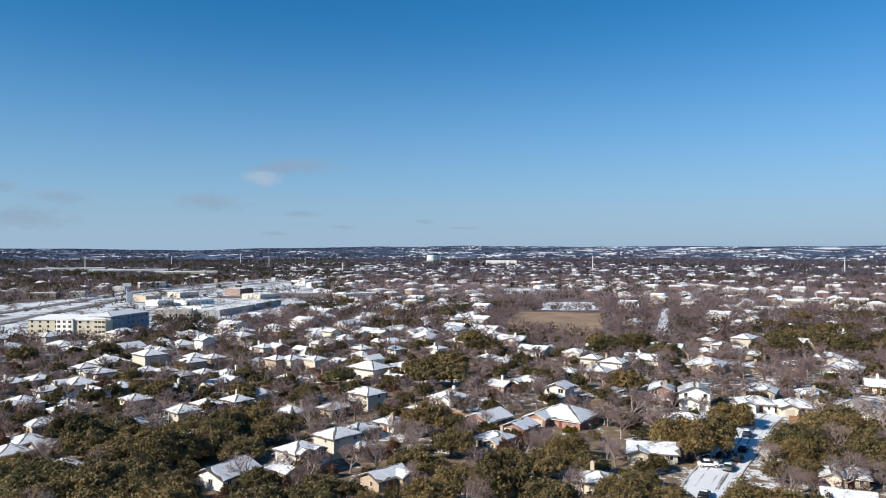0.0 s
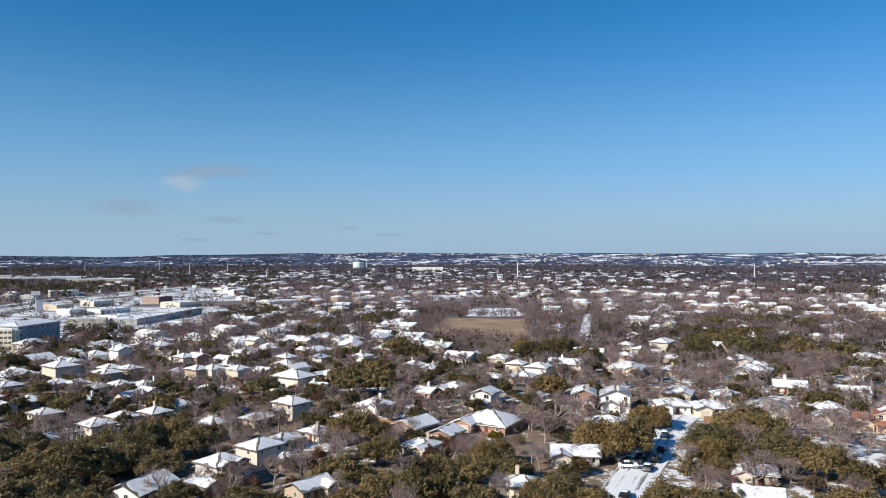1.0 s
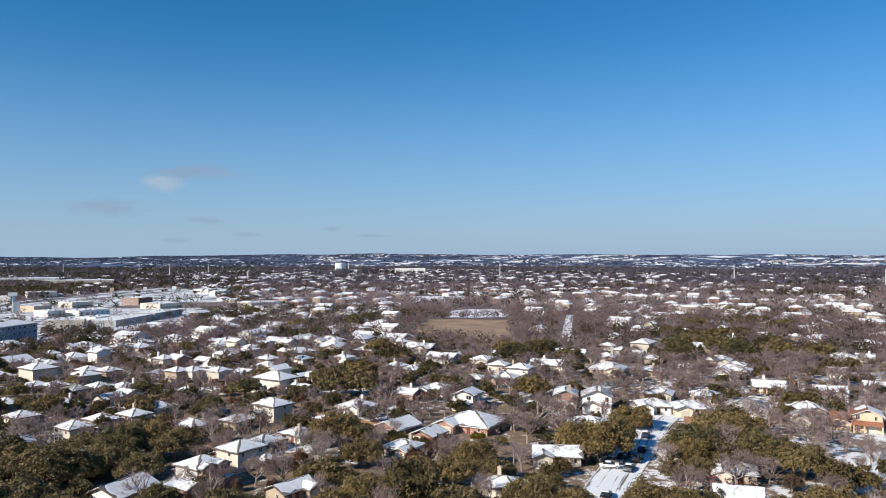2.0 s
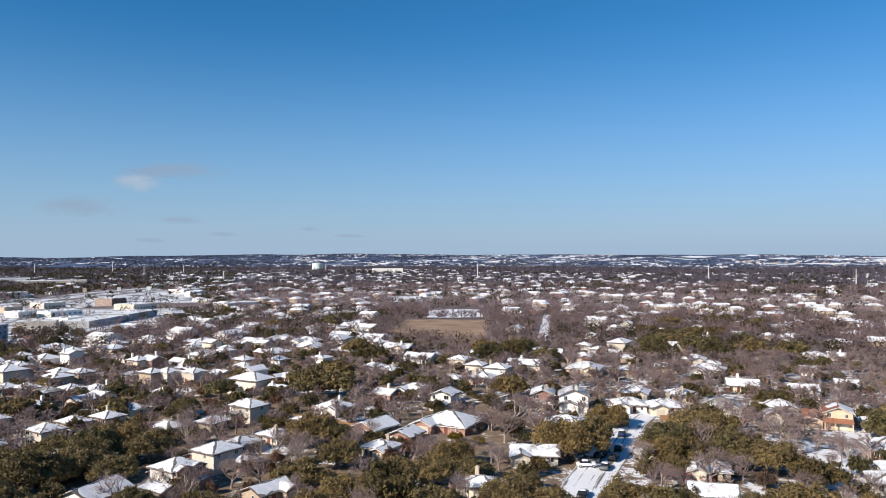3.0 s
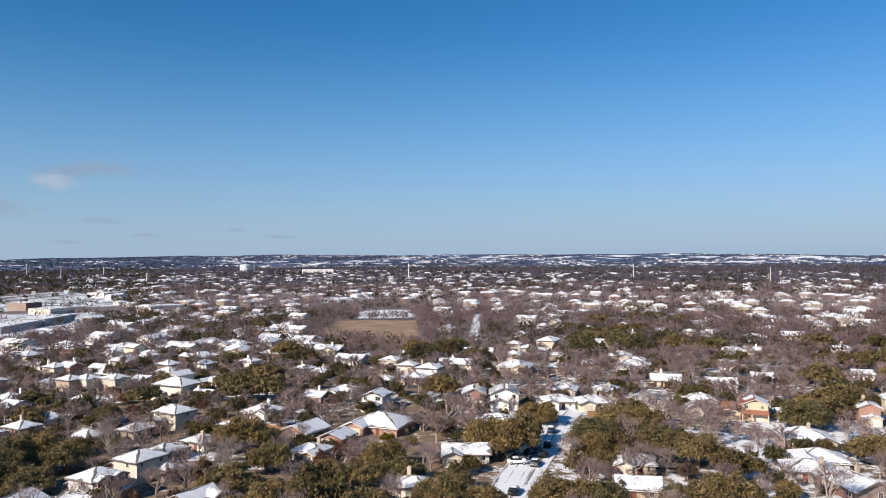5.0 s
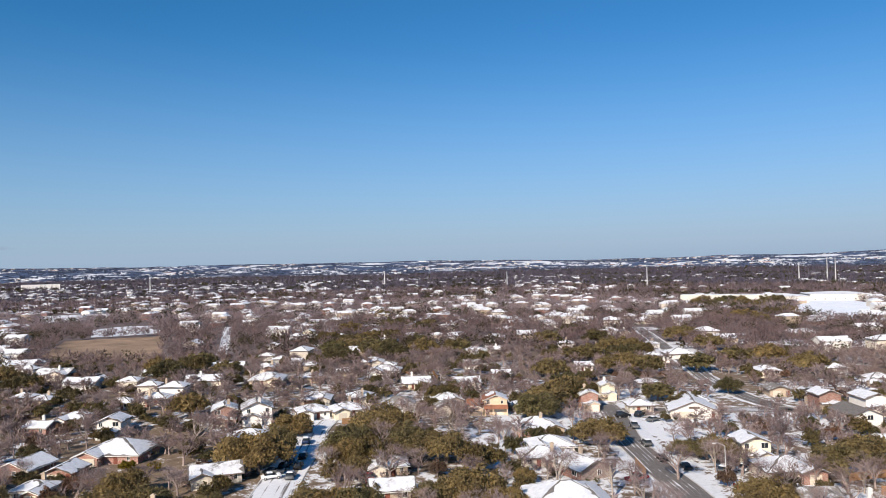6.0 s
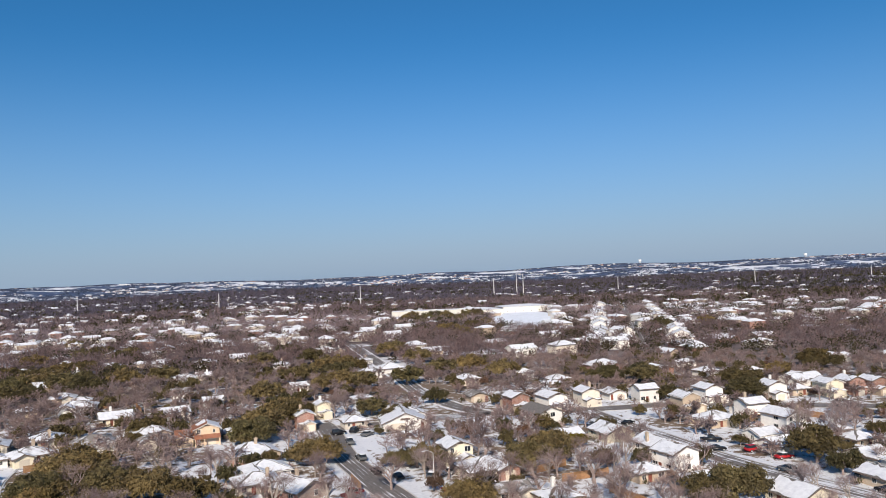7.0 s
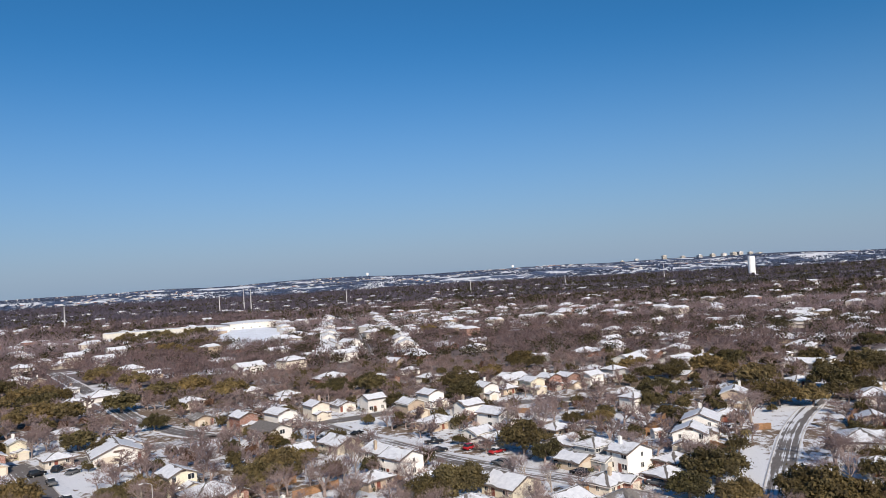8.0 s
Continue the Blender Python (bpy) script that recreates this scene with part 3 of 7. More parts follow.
def build_house(m, w, d, storeys, style, wall, seed, detail=2, snowy=None, wing_side=None, extra=()):
    """A suburban house: walls, shingled roof under snow, wing with a garage, chimney, doors and windows."""
    rng = random.Random(seed)
    wall, _, other = wall.partition("+")
    h = 2.5 if storeys == 1 else 4.9
    snowy = (0 if rng.random() < 0.62 else 1) if snowy is None else snowy
    state = {0: "snow-covered roof", 1: "thinly snowed roof", 2: "bare grey roof"}[snowy]
    state = "rust-red shingle roof" if wall == "rust" else state
    shape = "hipped" if style == "hip" else "gabled"
    front = style == "front"  # the gable looks to the street
    number = "one-storey" if storeys == 1 else "two-storey"
    root = thing("house", m, f"{number} house with {WORDS[wall]} and a {shape} {state}", "house", "houses of the suburb")
    walls, roof, snow = Shape(), Shape(), Shape()
    top = Matrix.Rotation(radians(90), 4, "Z") if front else Matrix.Identity(4)
    span = w if front else d
    if front:
        wall_block(walls, top, d, w, h, "gable")
        add_roof(roof, None if snowy == 2 else snow, roof_planes(d, w, h, "gable"), top, rng)
    else:
        wall_block(walls, top, w, d, h, style)
        add_roof(roof, None if snowy == 2 else snow, roof_planes(w, d, h, style), top, rng)
    side = 1 if rng.random() < 0.5 else -1
    side = wing_side or side
    ww, wd, wh = w * rng.uniform(0.40, 0.5), d * 0.5 + rng.uniform(1.8, 3.2), 2.65
    wx, wy = side * (w / 2 - ww / 2), -wd / 2
    wing = Matrix.Translation((wx, wy, 0)) @ Matrix.Rotation(radians(90), 4, "Z")
    has_wing = detail == 0 and seed % 2 == 0 or detail > 0 and rng.random() < 0.8
    if wing_side is not None:
        has_wing = wing_side != 0
    if has_wing:
        # the wing's ridge runs across the main one
        wall_block(walls, wing, wd, ww, wh, "gable", mat=1)
        add_roof(roof, None if snowy == 2 else snow, roof_planes(wd, ww, wh, "gable"), wing, rng)
    if storeys == 2 and rng.random() < 0.5:
        back = Matrix.Translation((-side * w * 0.1, d / 2 + 1.2, 0))
        wall_block(walls, back, w * 0.6, 4.5, 2.7, "gable", mat=1)
        add_roof(roof, None if snowy == 2 else snow, roof_planes(w * 0.6, 4.5, 2.7, "gable"), back, rng)
    usual = front and storeys == 2 and detail > 0 and not extra
    if usual:
        extra = ((side * w * 0.16, -d / 2 - 1.6, w * 0.62, 3.4, 2.45, "front"), (-side * w * 0.33, -d / 2 - 0.7, w * 0.3, 1.5, 2.3, "gable"))
    fittings = []
    for ex, ey, ew, ed, eh, kind in extra:
        # lower garages and porches built on to the house
        turn = Matrix.Translation((ex, ey, 0)) @ Matrix.Rotation(radians(90 if kind == "front" else 0), 4, "Z")
        if kind == "front":
            ew, ed = ed, ew
        wall_block(walls, turn, ew, ed, eh, "hip" if kind == "hip" else "gable", mat=1)
        add_roof(roof, None if snowy == 2 else snow, roof_planes(ew, ed, eh, "hip" if kind == "hip" else "gable", 0.3), turn, rng)
        if kind == "front" and detail == 2:
            face = turn @ Matrix.Rotation(radians(-90), 4, "Z") @ Matrix.Translation((0, -ew / 2, 0))
            if eh > 4:
                fittings += [(WIN[1], face @ Matrix.Translation((0, 0, 3.3))), (WIN[1], face @ Matrix.Translation((0, 0, 0.85)))]
            elif ed > 4.2 and not usual:
                fittings += [(GARAGE_SINGLE if ed < 5.4 else GARAGE_DOOR, face)]
    second = {"brick": "tan", "cream": "brick", "tan": "cream", "white": "white", "grey": "white", "yellow": "yellow", "rust": "rust"}[wall]
    if rng.random() < 0.5:
        second = wall
    second = other or second
    tile = RUST if wall == "rust" else SHINGLE
    part("wall", walls.mesh("wall", [WALLS[wall], WALLS[second]]), root)
    part("roof", roof.mesh("roof", [tile, FASCIA if rng.random() < 0.72 else TRIM]), root)
    if snow.f:
        part("snow", snow.mesh("snow", [ROOF_RUST if wall == "rust" else ROOF_THIN if snowy == 1 else ROOF_SNOW]), root, "white snow lying on the roof")
    if rng.random() < 0.24:
        c = Shape()
        cx, cy = rng.uniform(-0.3, 0.3) * w, rng.choice((-1, 1)) * rng.uniform(0.1, 0.5) * d
        ct = h + span / 2 * 0.41 + 0.9
        c.box(cx - 0.4, cx + 0.4, cy - 0.3, cy + 0.3, 0, ct)
        c.box(cx - 0.48, cx + 0.48, cy - 0.38, cy + 0.38, ct, ct + 0.15)
        c.box(cx - 0.2, cx + 0.2, cy - 0.2, cy + 0.2, ct + 0.15, ct + 0.35)
        part("chimney", c.mesh("chimney", WALLS["white"] if rng.random() < 0.5 else WALLS["tan"]), root)
    for me, spot in fittings:
        if me in WIN:
            part("pane", me[1], part("window", me[0], root, "", spot))
        else:
            part("garage_door", me, root, "panelled garage door", spot)
    if detail == 0:
        return root
    if has_wing:
        g = GARAGE_DOOR if ww > 5.2 else GARAGE_SINGLE
        part("garage_door", g, root, "panelled garage door", Matrix.Translation((wx, -wd, 0)))
    elif front:
        part("garage_door", GARAGE_DOOR if w > 8 else GARAGE_SINGLE, root, "panelled garage door", Matrix.Translation((side * w * 0.16, -d / 2 - (3.3 if usual else 0), 0)))
        a = Shape()
        a.box(-w * 0.11, w * 0.11, -0.08, 0.02, 0, 0.6, 0)
        part("vent", a.mesh("vent", FASCIA), root, "dark louvred gable vent", Matrix.Translation((0, -d / 2, h + 0.55)))
    part("door", FRONT_DOOR, root, "", Matrix.Translation((-side * w * (0.38 if front else 0.12), -d / 2, 0.1)))
    spots = []
    for floor in range(storeys):
        z = 0.85 + floor * 2.55
        if floor or not (has_wing or front):
            spots += [(side * w * 0.28, -d / 2, z, 0)]
        spots += [(-side * w * (0.34 if floor or not front else 0.0), -d / 2, z, 0)] if floor or not front else []
        spots += [ (-w * 0.27, d / 2, z, 180), (w * 0.25, d / 2, z, 180), (w / 2, d * 0.08, z, 90), (-w / 2, -d * 0.1, z, -90)]
    if detail == 1:
        spots = spots[:3]
    for x, y, z, turn in spots:
        frame_me, pane_me = WIN[rng.choice((0, 0, 1, 2))]
        win = part("window", frame_me, root, "", pose(x, y, z, 0, 0, turn))
        part("pane", pane_me, win)
    return root


COUNT = 0


def house(x, y, yaw, w, d, storeys, style, wall, snowy=None, wing_side=None, extra=()):
    global COUNT
    COUNT += 1
    r = math.hypot(x, y)
    # fronts look down the slope of the lots, towards the south
    turn = yaw
    root = build_house(pose(x, y, 0, 0, 0, turn), w, d, storeys, style, wall, COUNT, 2 if r < 245 else 1 if r < 330 else 0, snowy, wing_side, extra)
    PLOTS.append((x, y, math.hypot(w, d) / 2))
    BEDS.append((x, y, yaw, w, d))
    return root


house(-31.1, 161.7, 48, 7.6, 7.2, 2, "hip", "white+brick", 0, 0, ((-1.5, -4.0, 4.0, 1.6, 4.9, "front"), (2.2, -3.7, 3.2, 1.0, 4.75, "front"), (2.2, -5.2, 3.2, 2.0, 2.4, "hip"), (-6.2, -3.0, 4.6, 7.4, 2.3, "front")))
house(-24.8, 174.4, 48, 8.1, 7.3, 2, "hip", "cream", 0, 0, ((2.5, -5.5, 4.5, 4.5, 2.5, "hip"),))
house(-21.2, 189.8, 48, 7.4, 6.4, 1, "hip", "cream", 0, 0)
house(-13.5, 197.0, -42, 7.4, 6.4, 1, "hip", "cream", 0, 0)
house(-7.6, 209.7, -40, 8.1, 6.9, 1, "hip", "white", 0, 0)
house(2.1, 230.8, -40, 9.6, 8.3, 1, "hip", "white", 0, 1)
house(-25.0, 238.9, -40, 7.8, 6.7, 1, "hip", "white", 0, 0)
house(12.2, 202.3, 48, 9.8, 8.5, 1, "gable", "brick", 0, 0)
house(19.6, 192.2, -35, 6.6, 7.6, 1, "front", "brick", 0, 0)
house(12.7, 180.7, -35, 7.4, 6.4, 1, "hip", "cream", 0, 1)
house(33.4, 205.1, -35, 14.8, 12.8, 1, "hip", "brick", 0, -1)
house(47.3, 169.6, -12, 10.7, 7.7, 1, "gable", "cream", 1, -1)
house(30.6, 147.8, -30, 7.7, 6.6, 1, "hip", "cream", 0, 0)
house(-44.7, 153.5, 62, 10.4, 8.5, 1, "gable", "white", 0, 0)
house(-11.8, 150.9, 45, 8.2, 5.7, 1, "gable", "tan", 0, 1)
house(-70.2, 200.8, -42, 7.4, 6.4, 2, "hip", "cream", 0, 0)
house(-69.8, 220.7, -42, 7.4, 6.4, 1, "hip", "cream", 0, 0)
house(-62.5, 226.4, -42, 7.4, 6.4, 1, "hip", "cream", 0, 0)
house(-58.6, 237.3, -42, 7.4, 6.4, 1, "hip", "cream", 0, 0)
house(-42.6, 209.8, -42, 7.4, 6.4, 1, "hip", "cream", 0, 0)
house(-54.9, 263.0, -42, 7.6, 6.5, 1, "hip", "white", 0, 0)
house(-31.6, 215.2, 50, 7.4, 6.4, 1, "hip", "tan", 1, 0)
house(-89.9, 247.0, -42, 7.4, 6.4, 1, "hip", "tan", 0, 0)
house(-88.3, 276.3, -42, 7.4, 6.4, 1, "hip", "grey", 1, 0)
house(-78.7, 272.5, -42, 9.0, 7.8, 1, "hip", "white", 0, -1)
house(-77.9, 253.4, 48, 7.4, 6.4, 1, "gable", "cream", 0, 0)
house(-73.8, 259.8, -42, 7.4, 6.4, 1, "gable", "white", 0, 0)
house(-104.2, 280.2, -42, 7.4, 6.4, 1, "hip", "grey", 0, 0)
house(-94.2, 271.7, -42, 7.4, 6.4, 1, "hip", "cream", 1, 0)
house(-99.8, 300.3, -42, 7.4, 6.4, 2, "hip", "tan", 0, 0)
house(-91.5, 297.5, -42, 7.4, 6.4, 2, "hip", "tan", 0, 0)
house(-74.6, 305.0, -42, 7.4, 6.4, 1, "hip", "cream", 0, 0)
house(-65.3, 293.2, -42, 7.4, 6.4, 2, "hip", "tan", 0, 0)
house(-59.7, 293.7, -42, 7.4, 6.4, 2, "hip", "cream", 0, 0)
house(-49.9, 292.0, -42, 7.4, 6.4, 2, "hip", "cream", 0, 0)
house(-41.5, 300.9, -42, 7.4, 6.4, 1, "gable", "white", 0, 1)
house(-127.7, 337.2, -42, 7.4, 6.4, 1, "hip", "cream", 0, 0)
house(-125.5, 358.4, -42, 10.9, 9.3, 1, "hip", "white", 0, -1)
house(-113.6, 355.4, -42, 7.4, 6.4, 2, "gable", "white", 0, 0)
house(-142.8, 379.6, -42, 7.4, 6.4, 1, "hip", "cream", 0, 0)
house(-115.9, 395.3, -42, 8.3, 7.1, 1, "hip", "cream", 0, 0)
house(-110.9, 414.6, -42, 9.7, 8.3, 1, "hip", "white", 0, 0)
house(-97.3, 428.8, -42, 13.3, 11.5, 1, "hip", "cream", 0, 0)
house(-78.6, 328.7, -42, 7.4, 6.4, 2, "hip", "cream", 0, 0)
house(-73.2, 329.6, -42, 7.4, 6.4, 2, "gable", "brick", 0, 0)
house(-63.8, 338.8, -42, 7.4, 6.4, 1, "gable", "white", 0, 0)
house(-68.0, 399.6, -42, 7.4, 6.4, 1, "hip", "white", 0, 0)
house(-58.1, 389.3, -42, 7.4, 6.4, 2, "gable", "yellow", 0, 0)
house(-49.6, 374.9, -42, 7.4, 6.4, 1, "hip", "white", 0, 0)
house(-44.8, 400.8, -42, 7.4, 6.4, 1, "gable", "white", 0, 0)
house(-31.8, 382.3, -42, 7.4, 6.4, 2, "gable", "yellow", 0, 0)
house(-9.8, 384.7, -25, 15.3, 13.2, 1, "hip", "cream", 0, 1)
house(-3.2, 341.8, -42, 7.4, 6.4, 1, "hip", "white", 0, 0)
house(-34.8, 321.7, -42, 7.4, 6.4, 1, "hip", "cream", 0, 0)
house(-28.1, 292.7, -42, 6.6, 7.6, 2, "front", "white", 0, 0)
house(-21.9, 339.2, -42, 7.4, 6.4, 1, "hip", "white", 0, 0)
house(-17.0, 263.3, -40, 7.4, 6.4, 1, "gable", "tan", 0, 0)
house(11.5, 383.6, -42, 7.4, 6.4, 1, "hip", "white", 0, 0)
house(26.3, 399.5, -42, 8.6, 7.4, 1, "hip", "white", 0, 0)
house(18.7, 312.7, -38, 7.4, 6.4, 1, "hip", "white", 0, 0)
house(24.0, 302.1, -38, 7.4, 6.4, 1, "hip", "tan", 0, 0)
house(19.2, 250.6, -40, 7.4, 6.4, 1, "gable", "brick", 0, 0)
house(29.9, 257.8, -38, 9.3, 8.0, 1, "hip", "white", 0, -1)
house(36.3, 233.0, -30, 6.6, 7.6, 2, "front", "white", 0, 0)
house(54.9, 311.7, -35, 7.4, 6.4, 2, "hip", "cream", 0, 0)
house(58.7, 293.8, -35, 7.4, 6.4, 2, "hip", "cream", 0, 0)
house(65.4, 284.7, -35, 8.9, 7.7, 2, "hip", "white", 0, 0)
house(57.8, 278.6, -35, 9.3, 8.0, 1, "hip", "cream", 0, -1)
house(46.4, 277.8, -35, 7.4, 6.4, 1, "hip", "white", 0, 0)
house(67.3, 229.9, -18, 7.0, 8.1, 2, "front", "brick", 0, 0)
house(76.2, 226.4, -18, 8.8, 9.3, 2, "front", "white", 1, -1)
house(130.0, 368.7, -35, 7.7, 6.6, 1, "hip", "white", 0, 0)
house(130.9, 351.4, -35, 7.4, 6.4, 1, "hip", "white", 0, 0)
house(115.1, 327.9, -35, 9.7, 8.4, 1, "hip", "cream", 0, 1)
house(132.5, 337.6, -35, 7.4, 6.4, 1, "gable", "white", 0, 0)
house(133.4, 320.9, -35, 7.4, 6.4, 1, "hip", "tan", 1, 0)
house(119.6, 287.7, -30, 8.4, 7.2, 1, "hip", "tan", 1, 0)
house(102.2, 240.1, -30, 9.6, 8.3, 1, "hip", "tan", 1, 1)
house(137.1, 292.9, -30, 7.6, 6.5, 1, "hip", "tan", 0, 0)
house(92.3, 221.3, -14, 9.8, 8.4, 1, "hip", "white", 0, -1)
house(102.1, 216.9, -12, 10.2, 8.8, 1, "hip", "yellow", 1, -1)
house(64.0, 197.1, -20, 12.2, 10.5, 1, "hip", "white", 0, 1)
house(119.5, 214.9, -25, 11.2, 9.6, 1, "hip", "grey", 1, 1)
house(130.4, 200.9, -25, 8.6, 7.4, 1, "hip", "tan", 1, -1)
PLOTS.extend([(136.0, 183.0, 6.0), (131.0, 175.5, 7.0), (144.0, 180.0, 6.0)])  # open front lawn
rust_house = house(140.9, 190.2, -33, 7.0, 7.3, 2, "front", "rust", 2, 0, ((-6.0, 1.2, 5.6, 7.0, 2.9, "gable"), (-5.8, -3.2, 3.6, 2.6, 2.4, "front")))
pent = Shape()
pent.face([(-3.7, -3.6, 3.15), (-3.7, -5.6, 2.35), (3.7, -5.6, 2.35), (3.7, -3.6, 3.15)])
pent.face([(-3.7, -3.6, 2.97), (3.7, -3.6, 2.97), (3.7, -5.6, 2.17), (-3.7, -5.6, 2.17)])
pent.face([(-3.7, -5.6, 2.17), (3.7, -5.6, 2.17), (3.7, -5.6, 2.35), (-3.7, -5.6, 2.35)])
pent.face([(-3.7, -3.6, 2.97), (-3.7, -5.6, 2.17), (-3.7, -5.6, 2.35), (-3.7, -3.6, 3.15)])
pent.face([(3.7, -3.6, 3.15), (3.7, -5.6, 2.35), (3.7, -5.6, 2.17), (3.7, -3.6, 2.97)])
part("porch_roof", pent.mesh("porch_roof", RUST), rust_house, "rust-red pent roof over the garage")
for px in (-3.4, -0.9, 3.4):
    post_shape = Shape()
    post_shape.box(px - 0.16, px + 0.16, -5.5, -5.18, 0, 2.3)
    part("post", post_shape.mesh("post", WALLS["rust"]), rust_house)
patch = Shape()
add_roof(Shape(), patch, [[(4.1, -4.2, 4.65), (4.1, 4.2, 4.65), (0, 4.2, 6.33), (0, -4.2, 6.33)],
                          [(0, -1.2, 6.33), (0, 4.2, 6.33), (-3.6, 4.2, 4.86), (-2.6, -1.0, 5.27)]], Matrix.Identity(4), random.Random(5))
part("snow", patch.mesh("snow", ROOF_SNOW), rust_house, "white snow left on part of the roof")
house(145.6, 246.9, -30, 10.7, 9.2, 1, "gable", "yellow", 0, 0)
house(160.6, 234.9, -30, 10.0, 8.6, 1, "gable", "grey", 0, 1)
house(161.0, 312.3, -35, 10.4, 8.9, 1, "hip", "tan", 1, 1)
house(161.1, 297.5, -35, 7.4, 6.4, 1, "hip", "grey", 1, 0)
house(267.0, 358.9, -35, 11.6, 10.0, 1, "hip", "white", 0, 0)
house(220.8, 314.3, -35, 10.4, 8.9, 1, "hip", "white", 0, -1)
house(231.0, 312.6, -35, 7.4, 6.4, 1, "gable", "cream", 0, 0)
house(191.8, 275.6, -35, 7.4, 6.4, 1, "gable", "white", 1, 0)
house(183.5, 243.1, -35, 7.4, 6.4, 1, "gable", "grey", 0, 0)
house(115.3, 233.6, -25, 9.7, 8.3, 1, "hip", "tan", 0, 1)
house(150.7, 186.7, -33, 7.4, 6.4, 1, "hip", "tan", 0, 0)
house(133.4, 161.1, -27, 12.0, 10.3, 1, "hip", "brick", 0, 1)
house(122.5, 143.2, -27, 10.5, 9.0, 1, "hip", "white", 0, -1)
house(114.4, 136.9, -30, 9.7, 8.4, 1, "hip", "cream", 0, 1)
house(115.8, 124.4, -96, 10.5, 8.5, 1, "gable", "brick", 0, 0)
house(177.3, 164.0, -33, 7.4, 6.4, 1, "hip", "cream", 0, 0)
house(168.8, 177.8, -33, 5.4, 6.6, 2, "front", "brick", 0, 0)
house(185.3, 150.5, -44, 13.9, 13.9, 1, "front", "white", 1, 0)
house(155.1, 109.4, -33, 6.6, 7.6, 2, "front", "yellow", 0, 0)
house(194.6, 155.6, -40, 9.5, 8.2, 1, "hip", "grey", 0, 1)
house(149.3, 96.8, -33, 11.5, 9.9, 1, "hip", "cream", 0, 1)
house(136.1, 82.2, -33, 7.4, 5.2, 1, "gable", "tan", 1, 1)
house(136.6, 71.5, -33, 7.4, 6.4, 1, "hip", "tan", 0, 0)
house(204.2, 111.0, -121, 11.0, 8.0, 2, "gable", "white", 2, 0)
house(197.2, 85.5, -126, 10.5, 8.5, 1, "gable", "yellow", 0, 0)
house(187.9, 68.8, -126, 11.0, 8.0, 1, "gable", "cream", 0, 0)
house(172.9, 59.3, -120, 7.4, 7.5, 2, "gable", "white", 0, 0)
house(162.8, 63.0, -33, 7.4, 6.4, 1, "hip", "tan", 0, 0)
house(159.4, 51.1, -33, 7.4, 6.4, 1, "gable", "grey", 0, 0)
house(188.5, 94.9, -33, 7.4, 6.4, 1, "gable", "tan", 0, 0)
house(226.4, 65.6, -30, 10.0, 8.6, 1, "hip", "tan", 1, 1)
house(210.5, 48.7, -33, 7.4, 6.4, 1, "gable", "white", 0, 0)
house(201.4, 42.8, -33, 7.4, 6.4, 1, "gable", "white", 0, -1)
house(223.6, 34.0, -33, 7.4, 6.4, 1, "hip", "tan", 0, 0)
house(216.0, 27.1, -33, 7.4, 6.4, 1, "hip", "tan", 0, 0)
house(199.0, 23.0, -33, 7.4, 6.4, 1, "gable", "cream", 0, -1)
house(343.8, 340.7, -35, 10.4, 8.9, 1, "hip", "white", 0, 0)
house(340.7, 325.5, -35, 6.6, 7.6, 1, "front", "tan", 2, 0)
house(276.1, 306.5, -35, 8.3, 7.1, 1, "hip", "white", 0, 0)
house(266.5, 236.8, -33, 10.7, 9.2, 1, "hip", "white", 0, 1)
house(224.4, 238.6, -33, 7.4, 6.4, 1, "gable", "white", 0, 0)
house(306.7, 274.2, -33, 7.4, 6.4, 1, "hip", "white", 0, 0)
house(268.0, 181.5, -33, 9.5, 8.2, 1, "hip", "cream", 0, -1)
house(232.6, 153.2, -40, 6.6, 7.6, 1, "front", "tan", 1, 0)
house(224.0, 131.5, -33, 6.6, 7.6, 2, "front", "brick", 0, 0)
house(269.1, 140.0, -33, 7.4, 6.4, 1, "hip", "white", 1, 0)
house(253.4, 136.3, -33, 7.4, 6.4, 1, "hip", "tan", 1, 0)
house(242.7, 113.8, -40, 6.6, 7.6, 2, "front", "cream", 0, 0)
house(256.5, 109.6, -40, 6.6, 7.6, 1, "front", "white", 0, 0)
house(255.7, 97.5, -40, 7.4, 6.4, 2, "gable", "white", 0, 0)
house(245.6, 80.0, -40, 6.6, 7.6, 2, "front", "tan", 0, 0)
house(264.4, 78.1, -40, 6.6, 7.6, 2, "front", "white", 0, 0)
house(349.1, 112.9, -35, 7.4, 6.4, 1, "hip", "white", 0, 0)
house(323.1, 96.0, -35, 8.3, 7.2, 1, "hip", "white", 0, 0)
house(241.5, 58.6, -40, 7.4, 6.4, 2, "gable", "white", 0, 0)
house(279.3, 60.5, -45, 6.6, 7.6, 2, "front", "white", 0, 0)
house(288.7, 54.5, -40, 7.4, 6.4, 1, "hip", "tan", 0, 0)
house(290.8, 44.5, -45, 6.6, 7.6, 2, "front", "yellow", 0, 0)
house(298.7, 38.7, -45, 6.6, 7.6, 2, "front", "brick", 0, 0)
house(301.2, 31.6, -45, 6.6, 7.6, 2, "front", "brick", 0, 0)
house(330.6, 79.1, -35, 7.4, 6.4, 1, "hip", "white", 0, 0)
house(293.5, 168.0, -35, 8.2, 7.0, 1, "hip", "white", 0, 0)
house(210.8, 190.6, -33, 7.4, 6.4, 1, "hip", "grey", 0, 0)
house(160.4, 30.4, -123, 9.2, 9.0, 1, "gable", "yellow", 0, 0)
